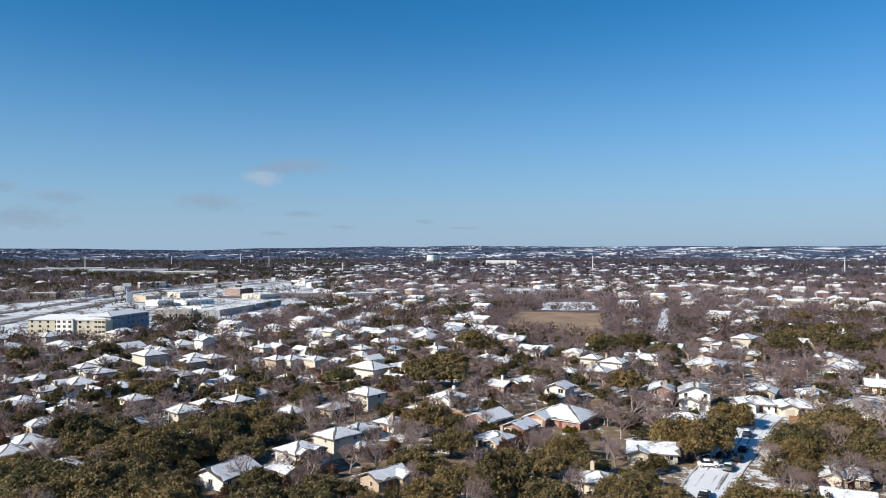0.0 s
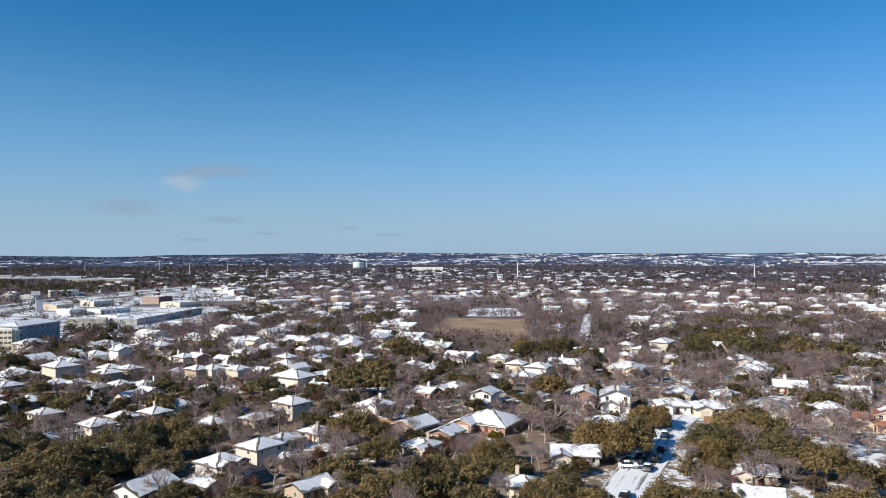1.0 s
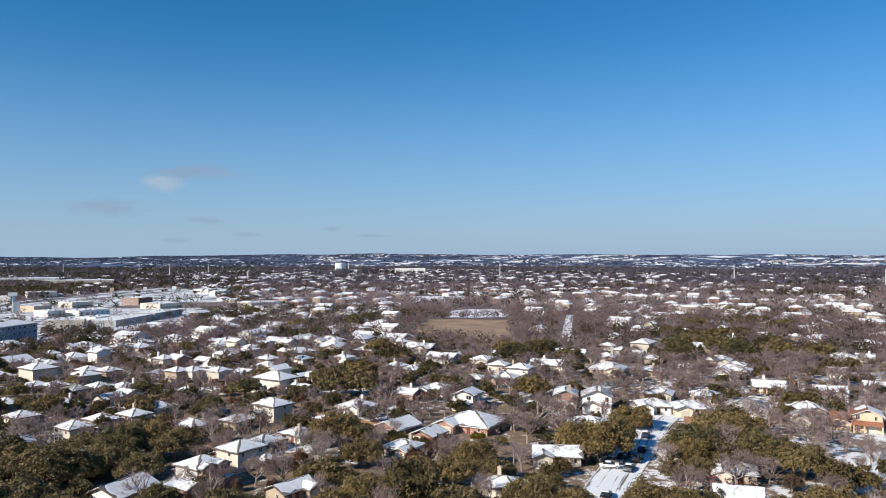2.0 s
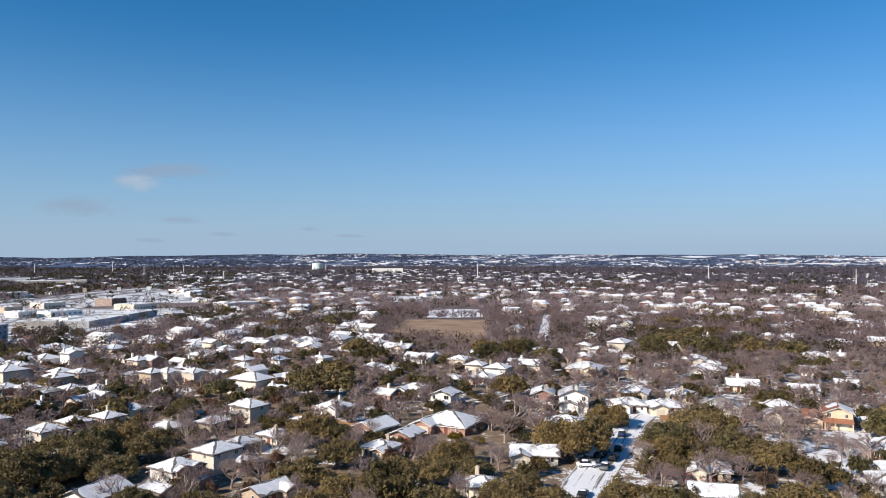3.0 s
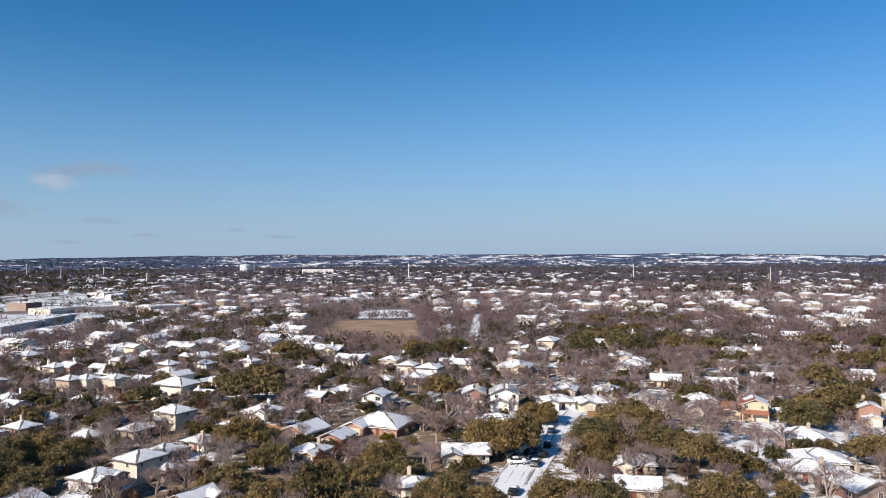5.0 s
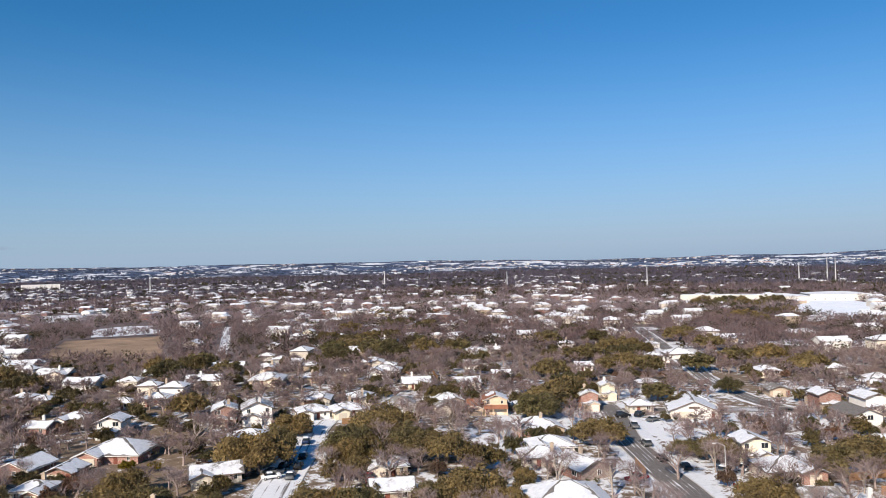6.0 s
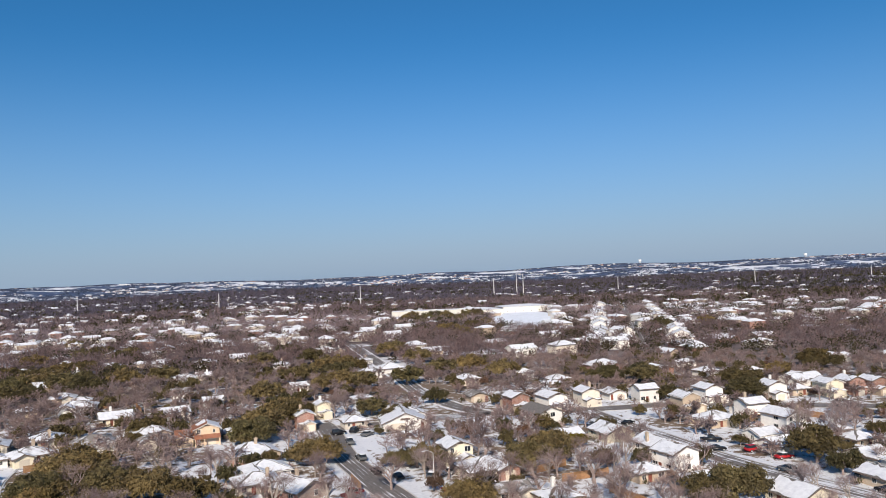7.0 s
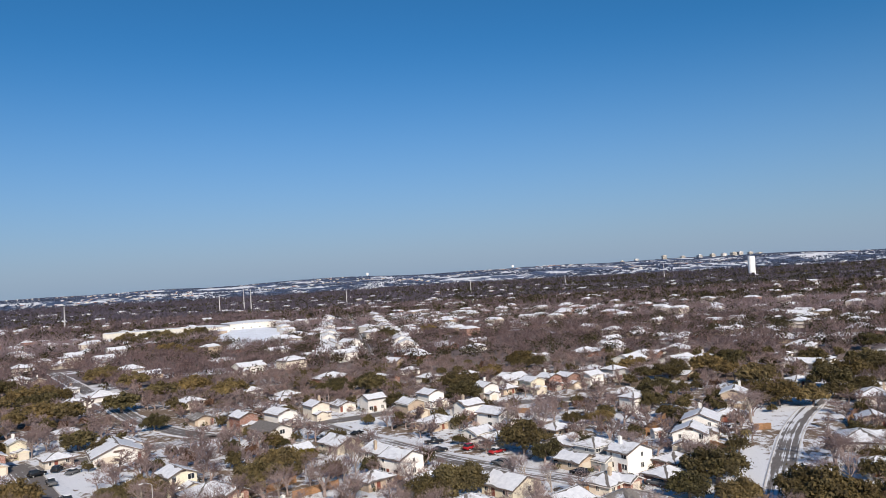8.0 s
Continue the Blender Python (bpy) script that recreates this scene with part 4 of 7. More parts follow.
house(186.0, 14.0, -38, 7.4, 6.4, 2, "hip", "grey", 1, 0, ((-3.5, -5.6, 4.4, 4.6, 2.5, "front"), (2.4, -4.6, 3.6, 3.0, 2.6, "hip")))
house(181.1, 18.1, -38, 6.6, 7.6, 1, "front", "tan", 0, 0)
house(251.8, 5.3, -42, 7.4, 6.4, 2, "hip", "white", 0, 0)
house(180.4, 5.8, -133, 6.6, 8.0, 2, "gable", "white", 1, 0)
house(181.7, -4.2, -40, 7.4, 6.4, 1, "hip", "brick", 0, 0)
house(169.6, -2.1, -40, 7.4, 6.4, 1, "hip", "brick", 0, 0)
house(200.0, -9.2, -100, 8.2, 7.4, 2, "front", "white", 0, 0)
house(216.0, -12.8, -100, 9.1, 9.1, 2, "front", "white", 0, 1)
house(234.9, -21.9, -100, 7.4, 6.4, 1, "hip", "brick", 0, 0)
house(226.6, -57.4, -100, 7.3, 7.3, 1, "front", "tan", 0, 0)
house(178.7, -46.1, -100, 7.4, 6.4, 1, "hip", "cream", 0, 0)
house(303.2, 22.7, -40, 7.4, 6.4, 2, "gable", "white", 0, 0)
house(313.0, 17.8, -40, 7.4, 6.4, 1, "hip", "white", 0, 0)
house(318.6, 14.5, -40, 7.4, 6.4, 2, "hip", "grey", 0, 0)
house(335.5, 7.5, -40, 7.4, 6.4, 1, "hip", "white", 0, 0)
house(336.1, 0.9, -40, 7.4, 6.4, 1, "hip", "white", 0, 0)
house(298.5, -39.4, -60, 6.6, 7.6, 1, "front", "white", 0, 0)
house(296.7, -52.0, -60, 7.4, 6.4, 1, "hip", "cream", 0, 0)
house(278.6, -27.4, -60, 6.6, 7.6, 1, "front", "cream", 0, 0)
house(396.4, -67.5, -30, 7.4, 6.4, 1, "hip", "white", 0, 0)
house(374.2, -59.9, -30, 7.4, 6.4, 1, "hip", "white", 0, 0)
house(316.3, -13.3, -40, 6.6, 7.6, 1, "front", "tan", 0, 0)
house(371.5, -25.0, -30, 8.5, 7.3, 1, "hip", "white", 0, 0)
house(283.3, -72.2, -60, 7.4, 6.4, 1, "hip", "white", 0, 0)
house(353.6, -73.3, -30, 7.4, 6.4, 1, "hip", "white", 0, 0)
house(-125.8, 223.0, -42, 10.2, 8.7, 1, "hip", "cream", 0, 1)
house(-108.2, 212.4, -42, 7.4, 6.4, 1, "hip", "white", 0, 0)
house(-105.6, 196.7, 48, 7.4, 6.4, 1, "hip", "tan", 0, 0)
house(-99.7, 178.7, -42, 7.4, 6.4, 1, "hip", "white", 0, 0)
house(-91.8, 174.4, 48, 7.4, 6.4, 1, "gable", "cream", 0, 0)
house(-80.0, 157.1, -42, 7.4, 6.4, 1, "hip", "tan", 0, 0)
house(-98.5, 168.9, -42, 7.4, 6.4, 1, "hip", "cream", 0, 0)
house(-124.5, 255.0, -42, 10.9, 9.3, 1, "hip", "cream", 0, -1)
house(-107.1, 248.3, -42, 7.9, 6.8, 1, "hip", "grey", 0, 0)
house(-128.4, 242.4, 48, 7.4, 6.4, 1, "hip", "white", 0, 0)
house(-111.4, 239.2, -42, 7.4, 6.4, 1, "gable", "cream", 0, 0)
house(-94.0, 227.9, -42, 7.4, 6.4, 1, "hip", "yellow", 0, 0)
house(-143.1, 264.3, -42, 7.4, 6.4, 1, "hip", "tan", 0, 0)
house(-148.1, 257.5, -42, 7.4, 6.4, 1, "hip", "tan", 0, 0)
house(-79.3, 141.5, -42, 7.4, 6.4, 1, "hip", "tan", 0, 0)
house(-58.0, 134.3, -42, 7.4, 6.4, 1, "hip", "tan", 0, 0)
house(-81.7, 196.5, -42, 7.4, 6.4, 1, "hip", "cream", 0, 0)
house(-138.9, 289.0, -42, 7.4, 6.4, 1, "hip", "white", 0, 0)
house(-111.5, 281.7, -42, 7.4, 6.4, 1, "hip", "grey", 0, 0)
house(-132.8, 340.8, -42, 9.3, 8.0, 1, "hip", "cream", 0, -1)
house(-162.9, 347.2, -42, 7.4, 6.4, 1, "gable", "white", 0, 0)
house(-169.2, 341.3, -42, 7.4, 6.4, 1, "hip", "white", 0, 0)
house(126.1, 891.7, -35, 10.8, 9.3, 1, "hip", "white", 0, 0)
house(238.7, 871.8, -35, 18.0, 15.5, 1, "hip", "white", 0, 0)
house(199.0, 825.9, -35, 12.4, 10.7, 1, "gable", "rust", 0, 0)
house(190.5, 924.5, -35, 9.3, 8.0, 1, "hip", "white", 0, 0)
house(215.0, 952.1, -35, 10.8, 9.3, 1, "gable", "white", 0, 0)
house(174.4, 721.5, -35, 7.4, 6.4, 1, "hip", "white", 0, 0)
house(196.2, 727.3, -35, 8.2, 7.1, 1, "hip", "white", 0, 0)
house(116.4, 459.1, -35, 9.2, 10.6, 1, "front", "cream", 0, 0)
house(146.5, 568.7, -35, 7.4, 6.4, 1, "hip", "white", 0, 0)
house(216.9, 645.1, -35, 9.1, 7.8, 1, "hip", "cream", 0, 0)
house(301.8, 785.4, -35, 12.5, 10.8, 2, "hip", "cream", 0, 0)
house(328.4, 815.8, -35, 14.3, 12.3, 1, "hip", "white", 0, 0)
house(331.2, 780.2, -35, 14.8, 12.7, 2, "hip", "white", 0, 0)
house(280.0, 620.1, -35, 10.8, 9.3, 2, "hip", "white", 0, 0)
house(294.6, 617.6, -35, 10.9, 9.4, 2, "hip", "white", 0, 0)
house(311.5, 622.7, -35, 11.1, 9.6, 2, "hip", "white", 0, 0)
house(333.8, 635.5, -35, 12.4, 10.7, 2, "hip", "white", 0, 0)
house(355.4, 645.4, -35, 7.4, 6.4, 1, "hip", "white", 0, 0)
house(251.4, 671.9, -35, 7.9, 6.8, 1, "hip", "white", 0, 0)
house(265.1, 687.1, -35, 10.0, 8.6, 1, "gable", "cream", 0, 0)
house(267.1, 660.7, -35, 7.9, 6.8, 1, "hip", "cream", 0, 0)
house(358.3, 750.9, -35, 18.0, 15.5, 1, "hip", "white", 0, 0)
house(411.9, 776.2, -35, 18.0, 15.5, 1, "hip", "white", 0, 0)
house(180.8, 456.0, -35, 8.7, 7.5, 1, "hip", "white", 0, 0)
house(189.3, 456.1, -35, 6.6, 7.6, 2, "front", "yellow", 0, 0)
house(150.6, 414.3, -35, 7.4, 6.4, 1, "hip", "white", 0, 0)
house(235.2, 450.7, -35, 7.4, 6.4, 1, "hip", "cream", 0, 0)
house(212.8, 397.4, -35, 7.4, 6.4, 1, "hip", "white", 0, 0)
house(430.7, 716.7, -35, 11.5, 9.9, 1, "hip", "white", 0, 0)
house(482.1, 752.0, -35, 18.0, 15.5, 1, "hip", "white", 0, 0)
house(528.1, 793.5, -35, 18.0, 15.5, 1, "hip", "white", 0, 0)
house(344.7, 517.4, -35, 7.5, 6.5, 1, "hip", "white", 0, 0)
house(250.4, 397.4, -35, 7.4, 6.4, 1, "hip", "tan", 0, 0)
house(-105.4, 392.7, -42, 10.4, 8.9, 1, "hip", "cream", 0, -1)
house(-91.5, 475.0, -42, 10.0, 8.6, 1, "hip", "white", 0, 0)
house(-79.1, 499.0, -42, 13.4, 11.5, 1, "hip", "white", 0, 0)
house(-73.3, 540.2, -42, 9.0, 7.7, 1, "hip", "white", 0, 0)
house(-67.6, 389.5, -42, 7.4, 6.4, 1, "hip", "white", 0, 0)
house(-50.1, 384.1, -42, 7.4, 6.4, 1, "hip", "white", 0, 0)
house(-53.1, 486.0, -42, 10.2, 8.8, 1, "hip", "white", 0, 0)
house(-31.3, 438.3, -42, 7.4, 6.4, 1, "hip", "white", 0, 0)
house(-9.9, 481.1, -42, 10.1, 8.7, 1, "hip", "white", 0, 0)
house(-122.4, 385.3, -42, 8.8, 7.6, 1, "hip", "white", 0, 0)
house(-140.3, 371.0, -42, 7.6, 6.5, 1, "hip", "white", 0, 0)
house(-90.3, 356.7, -42, 7.4, 6.4, 1, "hip", "white", 0, 0)
house(-22.8, 224.2, -42, 8.6, 7.4, 2, "hip", "cream")
house(59.7, 321.3, -35, 10.3, 8.8, 1, "hip", "tan")
house(-127.2, 278.0, -42, 8.7, 7.5, 1, "hip", "cream")
house(-120.9, 307.5, -42, 11.0, 9.5, 2, "hip", "cream")
house(-96.9, 288.0, -42, 8.7, 7.4, 2, "hip", "tan")
house(-37.3, 341.3, -42, 8.6, 7.4, 1, "hip", "tan")
house(6.5, 479.6, -42, 10.5, 9.1, 1, "hip", "cream")
house(-15.3, 290.4, -42, 8.6, 7.4, 1, "hip", "tan")
house(-201.1, 347.6, -42, 12.5, 10.7, 1, "hip", "cream")
house(-167.6, 357.6, -42, 8.6, 7.4, 1, "hip", "tan")
house(-118.3, 372.6, -42, 9.6, 8.3, 1, "hip", "tan")
house(98.1, 110.2, -27, 14.7, 12.7, 1, "hip", "cream")
house(185.4, 186.0, -33, 4.6, 5.4, 2, "front", "yellow", 0, 0)
house(73.6, 135.6, -25, 8.6, 7.4, 1, "gable", "tan", 1, 0)
house(81.6, 152.0, -25, 8.6, 7.4, 1, "hip", "tan")
house(104.5, 295.3, -30, 13.3, 11.5, 1, "hip", "tan")
house(136.1, 211.5, -25, 9.8, 8.4, 1, "hip", "tan")
house(285.3, 238.4, -33, 12.9, 11.1, 1, "hip", "white")
house(229.2, 120.5, -33, 7.2, 9.4, 2, "front", "white", 0, 0)
house(281.0, 144.8, -33, 8.6, 7.4, 1, "hip", "white")
house(226.9, 46.5, -33, 7.2, 9.4, 2, "front", "white", 0, 0)
house(257.2, -25.7, -100, 7.2, 9.4, 2, "front", "tan", 0, 0)
house(273.8, 8.4, -33, 10.5, 9.0, 1, "hip", "tan")
house(203.3, -48.7, -10, 11.4, 9.8, 1, "hip", "white")
house(264.1, -67.9, -10, 11.5, 9.9, 1, "hip", "white")
house(308.8, -39.4, -100, 7.2, 9.4, 1, "front", "white", 0, 0)
house(336.2, 24.3, -33, 10.4, 8.9, 1, "hip", "cream")
house(163.6, 10.3, -33, 8.6, 7.4, 1, "hip", "cream")
house(150.1, 5.9, -33, 9.5, 8.2, 1, "hip", "white")
house(149.3, 17.8, -33, 8.6, 7.4, 1, "gable", "tan")
house(145.8, 36.5, -33, 8.6, 7.4, 1, "hip", "tan")
house(406.9, -73.9, -20, 14.8, 12.7, 1, "hip", "white")
house(408.2, -14.6, -20, 14.0, 12.0, 1, "hip", "white")
house(423.1, 17.6, -20, 10.2, 8.8, 1, "hip", "white")
house(481.2, -7.7, -20, 11.1, 9.5, 1, "hip", "cream")
house(492.0, -122.2, -20, 18.5, 13.5, 1, "hip", "tan")
house(445.6, -100.8, -20, 11.9, 10.3, 1, "hip", "white")


# ---- houses further off ----
def street_grid(low, high, chance, seed):
    """Lots along parallel streets of the suburb."""
    rng = np.random.default_rng(seed)
    u = np.arange(-high, high, 17.0)
    v = np.arange(-high, high, 56.0)
    U, V, S = np.meshgrid(u, v, np.array([-1, 1]), indexing="ij")
    U = U + rng.normal(0, 3.4, U.shape) + 14 * np.sin(V / 83 + 0.5)
    V = V + S * 14.5 + rng.normal(0, 4.0, V.shape)
    bend = 30 * np.sin(U / 120 + V / 170) + 22 * np.sin(U / 71 + 1.3 + V / 260)
    a = radians(57)
    x = U * math.cos(a) - (V + bend) * math.sin(a)
    y = U * math.sin(a) + (V + bend) * math.cos(a)
    s = S
    r = np.hypot(x, y)
    az = np.degrees(np.arctan2(x, y))
    ok = (r > low) & (r < high) & (az > -40) & (az < 112)
    wooded = (az > 62) & (r > 930 - (az - 62) * 6) | (az > 20) & (az <= 62) & (r > 860)
    patch = np.sin(x / 130 + 1.7) * np.sin(y / 110) + 0.6 * np.sin(x / 51) * np.sin(y / 67 + 1)
    p = np.where(wooded, np.where(az > 45, 0.10 + 0.24 * (patch > 0.4), 0.20 + 0.30 * (patch > 0.3)), chance)
    p = np.where((az < -12) & (r > 560) & (r < 1900), 0.14, p)
    p = np.where((az > 58) & (r > 320) & (r < 900), 0.34 + 0.36 * (patch > 0.1), p)
    p = np.where((az > 14) & (az <= 62) & (r > 230) & (r < 760), 0.17 + 0.28 * (patch > 0.25), p)
    p = np.where((az > 78) & (r > 380), p * 0.55, p)
    p = np.where(r < 330, 0.10, np.where(r < 400, p * 0.6, p))
    ok &= rng.random(x.shape) < p
    x, y, s = x[ok], y[ok], s[ok]
    bad = on_open(x, y, 8.0) | inside(OPEN_VERGE, x, y) | inside(NO_HOUSES, x, y)
    return x[~bad], y[~bad], s[~bad], rng


def spread_houses():
    x, y, s, rng = street_grid(170, 640, 0.80, 5)
    kinds = []
    styles = [("hip", 1, "cream", 0), ("gable", 1, "tan", 0), ("hip", 2, "cream", 0), ("gable", 2, "white", 0), ("hip", 1, "brick", 0), ("gable", 1, "cream", 1), ("hip", 1, "white", 0), ("gable", 1, "white", 0)]
    order = np.argsort(np.hypot(x, y))
    made = 0
    for k in order:
        px, py = float(x[k]), float(y[k])
        if any((px - a) ** 2 + (py - b) ** 2 < (6.8 + c) ** 2 for a, b, c in PLOTS):
            continue
        i = int(rng.integers(len(styles)))
        turn = 57 + 90 + (0 if s[k] > 0 else 180) + float(rng.normal(0, 4))
        turn += -90 if rng.random() < 0.35 else 0
        m = pose(px, py, float(land(px, py)), 0, 0, turn)
        have = [q for q in kinds if q[0] == i]
        PLOTS.append((px, py, 7.5))
        made += 1
        if made > 118 and have:
            REST.append((have[0][1], m @ Matrix.Diagonal((float(rng.uniform(0.88, 1.12)), float(rng.uniform(0.9, 1.1)), float(rng.uniform(0.92, 1.08)), 1))))
            continue
        if not have:
            style, storeys, wall, snowy = styles[i]
            ob = build_house(m, float(rng.uniform(12, 15)), float(rng.uniform(8.8, 10.6)), storeys, style, wall, 900 + i * 2, 0, snowy)
            kinds.append((i, ob))
        else:
            copy_thing(have[0][1], m @ Matrix.Diagonal((float(rng.uniform(0.88, 1.12)), float(rng.uniform(0.9, 1.1)), float(rng.uniform(0.92, 1.08)), 1)))
    # both sides of the long avenue
    line = smooth_line([(300, 100), (404, 153), (560, 220), (720, 290), (897, 364)], 15.0)
    for a, b in zip(line, line[1:]):
        d = (b - a).normalized()
        for sign in (-1, 1):
            q = a + Vector((d.y, -d.x)) * sign * (26 + float(rng.uniform(-1.5, 1.5)))
            if math.hypot(q.x, q.y) < 480 or rng.random() < 0.12:
                continue
            m = pose(q.x, q.y, float(land(q.x, q.y)), 0, 0, math.degrees(math.atan2(d.y, d.x)) + (0 if sign > 0 else 180))
            REST.append((kinds[int(rng.integers(len(kinds)))][1], m))
            PLOTS.append((q.x, q.y, 7.5))
    join_rest("outlying_houses", REST, "snow-roofed suburban houses among bare trees further off", "houses")


REST = []


def arrays(me):
    """The corners, triangles and material numbers of a mesh."""
    me.calc_loop_triangles()
    v = np.empty(len(me.vertices) * 3)
    me.vertices.foreach_get("co", v)
    t = np.empty(len(me.loop_triangles) * 3, np.int32)
    me.loop_triangles.foreach_get("vertices", t)
    i = np.empty(len(me.loop_triangles), np.int32)
    me.loop_triangles.foreach_get("material_index", i)
    return v.reshape(-1, 3), t.reshape(-1, 3), i


def solid(name, v, t, mat):
    me = bpy.data.meshes.new(name)
    me.vertices.add(len(v))
    me.vertices.foreach_set("co", np.ascontiguousarray(v, float).ravel())
    me.loops.add(3 * len(t))
    me.loops.foreach_set("vertex_index", np.ascontiguousarray(t, np.int32).ravel())
    me.polygons.add(len(t))
    me.polygons.foreach_set("loop_start", np.arange(0, 3 * len(t), 3, dtype=np.int32))
    me.update(calc_edges=True)
    me.materials.append(mat)
    return me


def join_rest(name, placed, label, category):
    """Many things too far off to count: one mesh for each material."""
    got, cache = {}, {}
    for ob, m in placed:
        for child in ob.children:
            if child.data.name not in cache:
                cache[child.data.name] = arrays(child.data)
            v, t, i = cache[child.data.name]
            a = np.array(m)
            w = v @ a[:3, :3].T + a[:3, 3]
            for k, mat in enumerate(child.data.materials):
                tri = t[i == k]
                if len(tri):
                    vs, ts, n = got.setdefault(mat.name, ([], [], [0]))
                    vs.append(w), ts.append(tri + n[0])
                    n[0] += len(w)
    for mat, (vs, ts, n) in got.items():
        tagged(new(name, solid(name, np.concatenate(vs), np.concatenate(ts), bpy.data.materials[mat])), label, category, kind="stuff")


spread_houses()


def far_houses():
    """The roofs beyond, too small and too many to tell apart one by one."""
    x, y, s, rng = street_grid(560, 2300, 0.46, 9)
    near = np.array([(a, b) for a, b, c in PLOTS if math.hypot(a, b) > 500])
    keep = [((near[:, 0] - px) ** 2 + (near[:, 1] - py) ** 2).min() > 196 for px, py in zip(x, y)]
    x, y, s = x[keep], y[keep], s[keep]
    # hillside estates, thinner and larger
    n = 7600
    r = np.sqrt(rng.uniform(2200 ** 2, 4700 ** 2, n))
    az = np.radians(rng.uniform(-38, 112, n))
    hx, hy = r * np.sin(az), r * np.cos(az)
    patch = np.sin(hx / 260 + 0.7) * np.sin(hy / 230 + 2) + 0.5 * np.sin(hx / 97) * np.sin(hy / 121)
    ok = (patch > 0.05 + 0.75 * (np.degrees(az) < -4)) & (rng.random(n) < np.where(np.degrees(az) < 2, 0.35, 0.5))
    x, y = np.concatenate([x, hx[ok]]), np.concatenate([y, hy[ok]])
    z = land(x, y)
    far = np.hypot(x, y)
    w = rng.uniform(11, 15, len(x)) * np.where(far > 2200, 0.9, 1)
    d = rng.uniform(8.6, 11, len(x))
    h = np.where((rng.random(len(x)) < 0.35) & (far < 2200), 5.4, 2.8)
    top = h + d / 2 * 0.37
    a = radians(57) + np.where(rng.random(len(x)) < 0.5, 0, np.pi / 2) + rng.normal(0, 0.1, len(x))
    hip = np.where(rng.random(len(x)) < 0.5, w * 0.22, w / 2)
    ca, sa = np.cos(a), np.sin(a)
    corner = []
    for lx, ly, lz in ((-w / 2, -d / 2, 0 * w - 1), (w / 2, -d / 2, 0 * w - 1), (w / 2, d / 2, 0 * w - 1), (-w / 2, d / 2, 0 * w - 1),
                       (-w / 2, -d / 2, h), (w / 2, -d / 2, h), (w / 2, d / 2, h), (-w / 2, d / 2, h),
                       (-w / 2 - .4, -d / 2 - .4, h), (w / 2 + .4, -d / 2 - .4, h), (w / 2 + .4, d / 2 + .4, h), (-w / 2 - .4, d / 2 + .4, h), (-hip, 0 * w, top), (hip, 0 * w, top)):
        corner.append(np.stack([x + lx * ca - ly * sa, y + lx * sa + ly * ca, z + lz], 1))
    v = np.stack(corner, 1)
    walls = [(0, 1, 5, 4), (1, 2, 6, 5), (2, 3, 7, 6), (3, 0, 4, 7)]
    roofs = [(8, 9, 13, 12), (10, 11, 12, 13), (9, 10, 13), (11, 8, 12)]
    tone = rng.integers(0, 4, len(x))
    for t, mat in enumerate((WALLS["cream"], WALLS["white"], WALLS["tan"], WALLS["brick"])):
        pick = np.flatnonzero(tone == t)
        verts = v[pick].reshape(-1, 3)
        faces, idx = [], []
        for k in range(len(pick)):
            o = k * 14
            for f in walls:
                faces.append(tuple(o + q for q in f)), idx.append(0)
            for f in roofs:
                faces.append(tuple(o + q for q in f)), idx.append(1)
        ob = new("distant_houses", mesh_from("distant_houses", verts.tolist(), faces, [mat, FAR_ROOF], idx))
        tagged(ob, "many small snow-roofed houses among the distant trees", "houses", kind="stuff")
    return np.stack([x, y], 1)


FAR_PLOTS = far_houses()


# ---- trees ----
def bare_meshes(seed, height=8.5, spread=4.2, pale=False, depth=5):
    """A leafless tree: tapered trunk with limbs, and a crown of fine twigs."""
    rng = random.Random(seed)
    wood, fine = Shape(), Shape()

    def aside(d, angle):
        u = d.orthogonal().normalized()
        u.rotate(Matrix.Rotation(rng.uniform(0, 2 * math.pi), 3, d))
        return (d * math.cos(angle) + u * math.sin(angle)).normalized()

    def grow(a, d, length, r, level):
        b = a + d * length
        if level < (3 if depth == 5 else 2):
            wood.tube(a, b, r, r * 0.62, 3 if depth < 5 else 5 if level < 2 else 4)
        else:
            u = d.orthogonal().normalized()
            u.rotate(Matrix.Rotation(rng.uniform(0, 3.1), 3, d))
            r *= (0.72 if depth == 5 else 1.05) * (1.45 if level == depth else 1)
            fine.face([a - u * r, a + u * r, b])
        if level == depth:
            return
        n = (4, 4, 4, 5, 5)[level]
        for k in range(n):
            t = 1.0 if k == 0 else rng.uniform(0.45, 0.98)
            nd = aside(d, (rng.uniform(0.1, 0.4) if k == 0 else rng.uniform(0.45, 1.0)))
            nd = (nd + Vector((0, 0, 0.28 if level < 2 else 0.26))).normalized()
            grow(a + d * length * t, nd, length * rng.uniform(0.6, 0.84), r * (0.6 if level < 2 else 0.72), level + 1)

    grow(Vector((0, 0, -0.2)), Vector((rng.uniform(-.08, .08), rng.uniform(-.08, .08), 1)).normalized(), height * 0.30, 0.19, 0)
    # keep every tree to its height and spread
    pts = np.array(wood.v + fine.v)
    kz, kx = height / max(pts[:, 2].max(), 1), spread / np.percentile(np.hypot(pts[:, 0], pts[:, 1]), 97)
    for s in (wood, fine):
        s.v = [(x * kx, y * kx, z * kz if z > 0 else z) for x, y, z in s.v]
    return wood.mesh("trunk", PALE_BARK if pale else BARK), fine.mesh("twigs", TWIG)


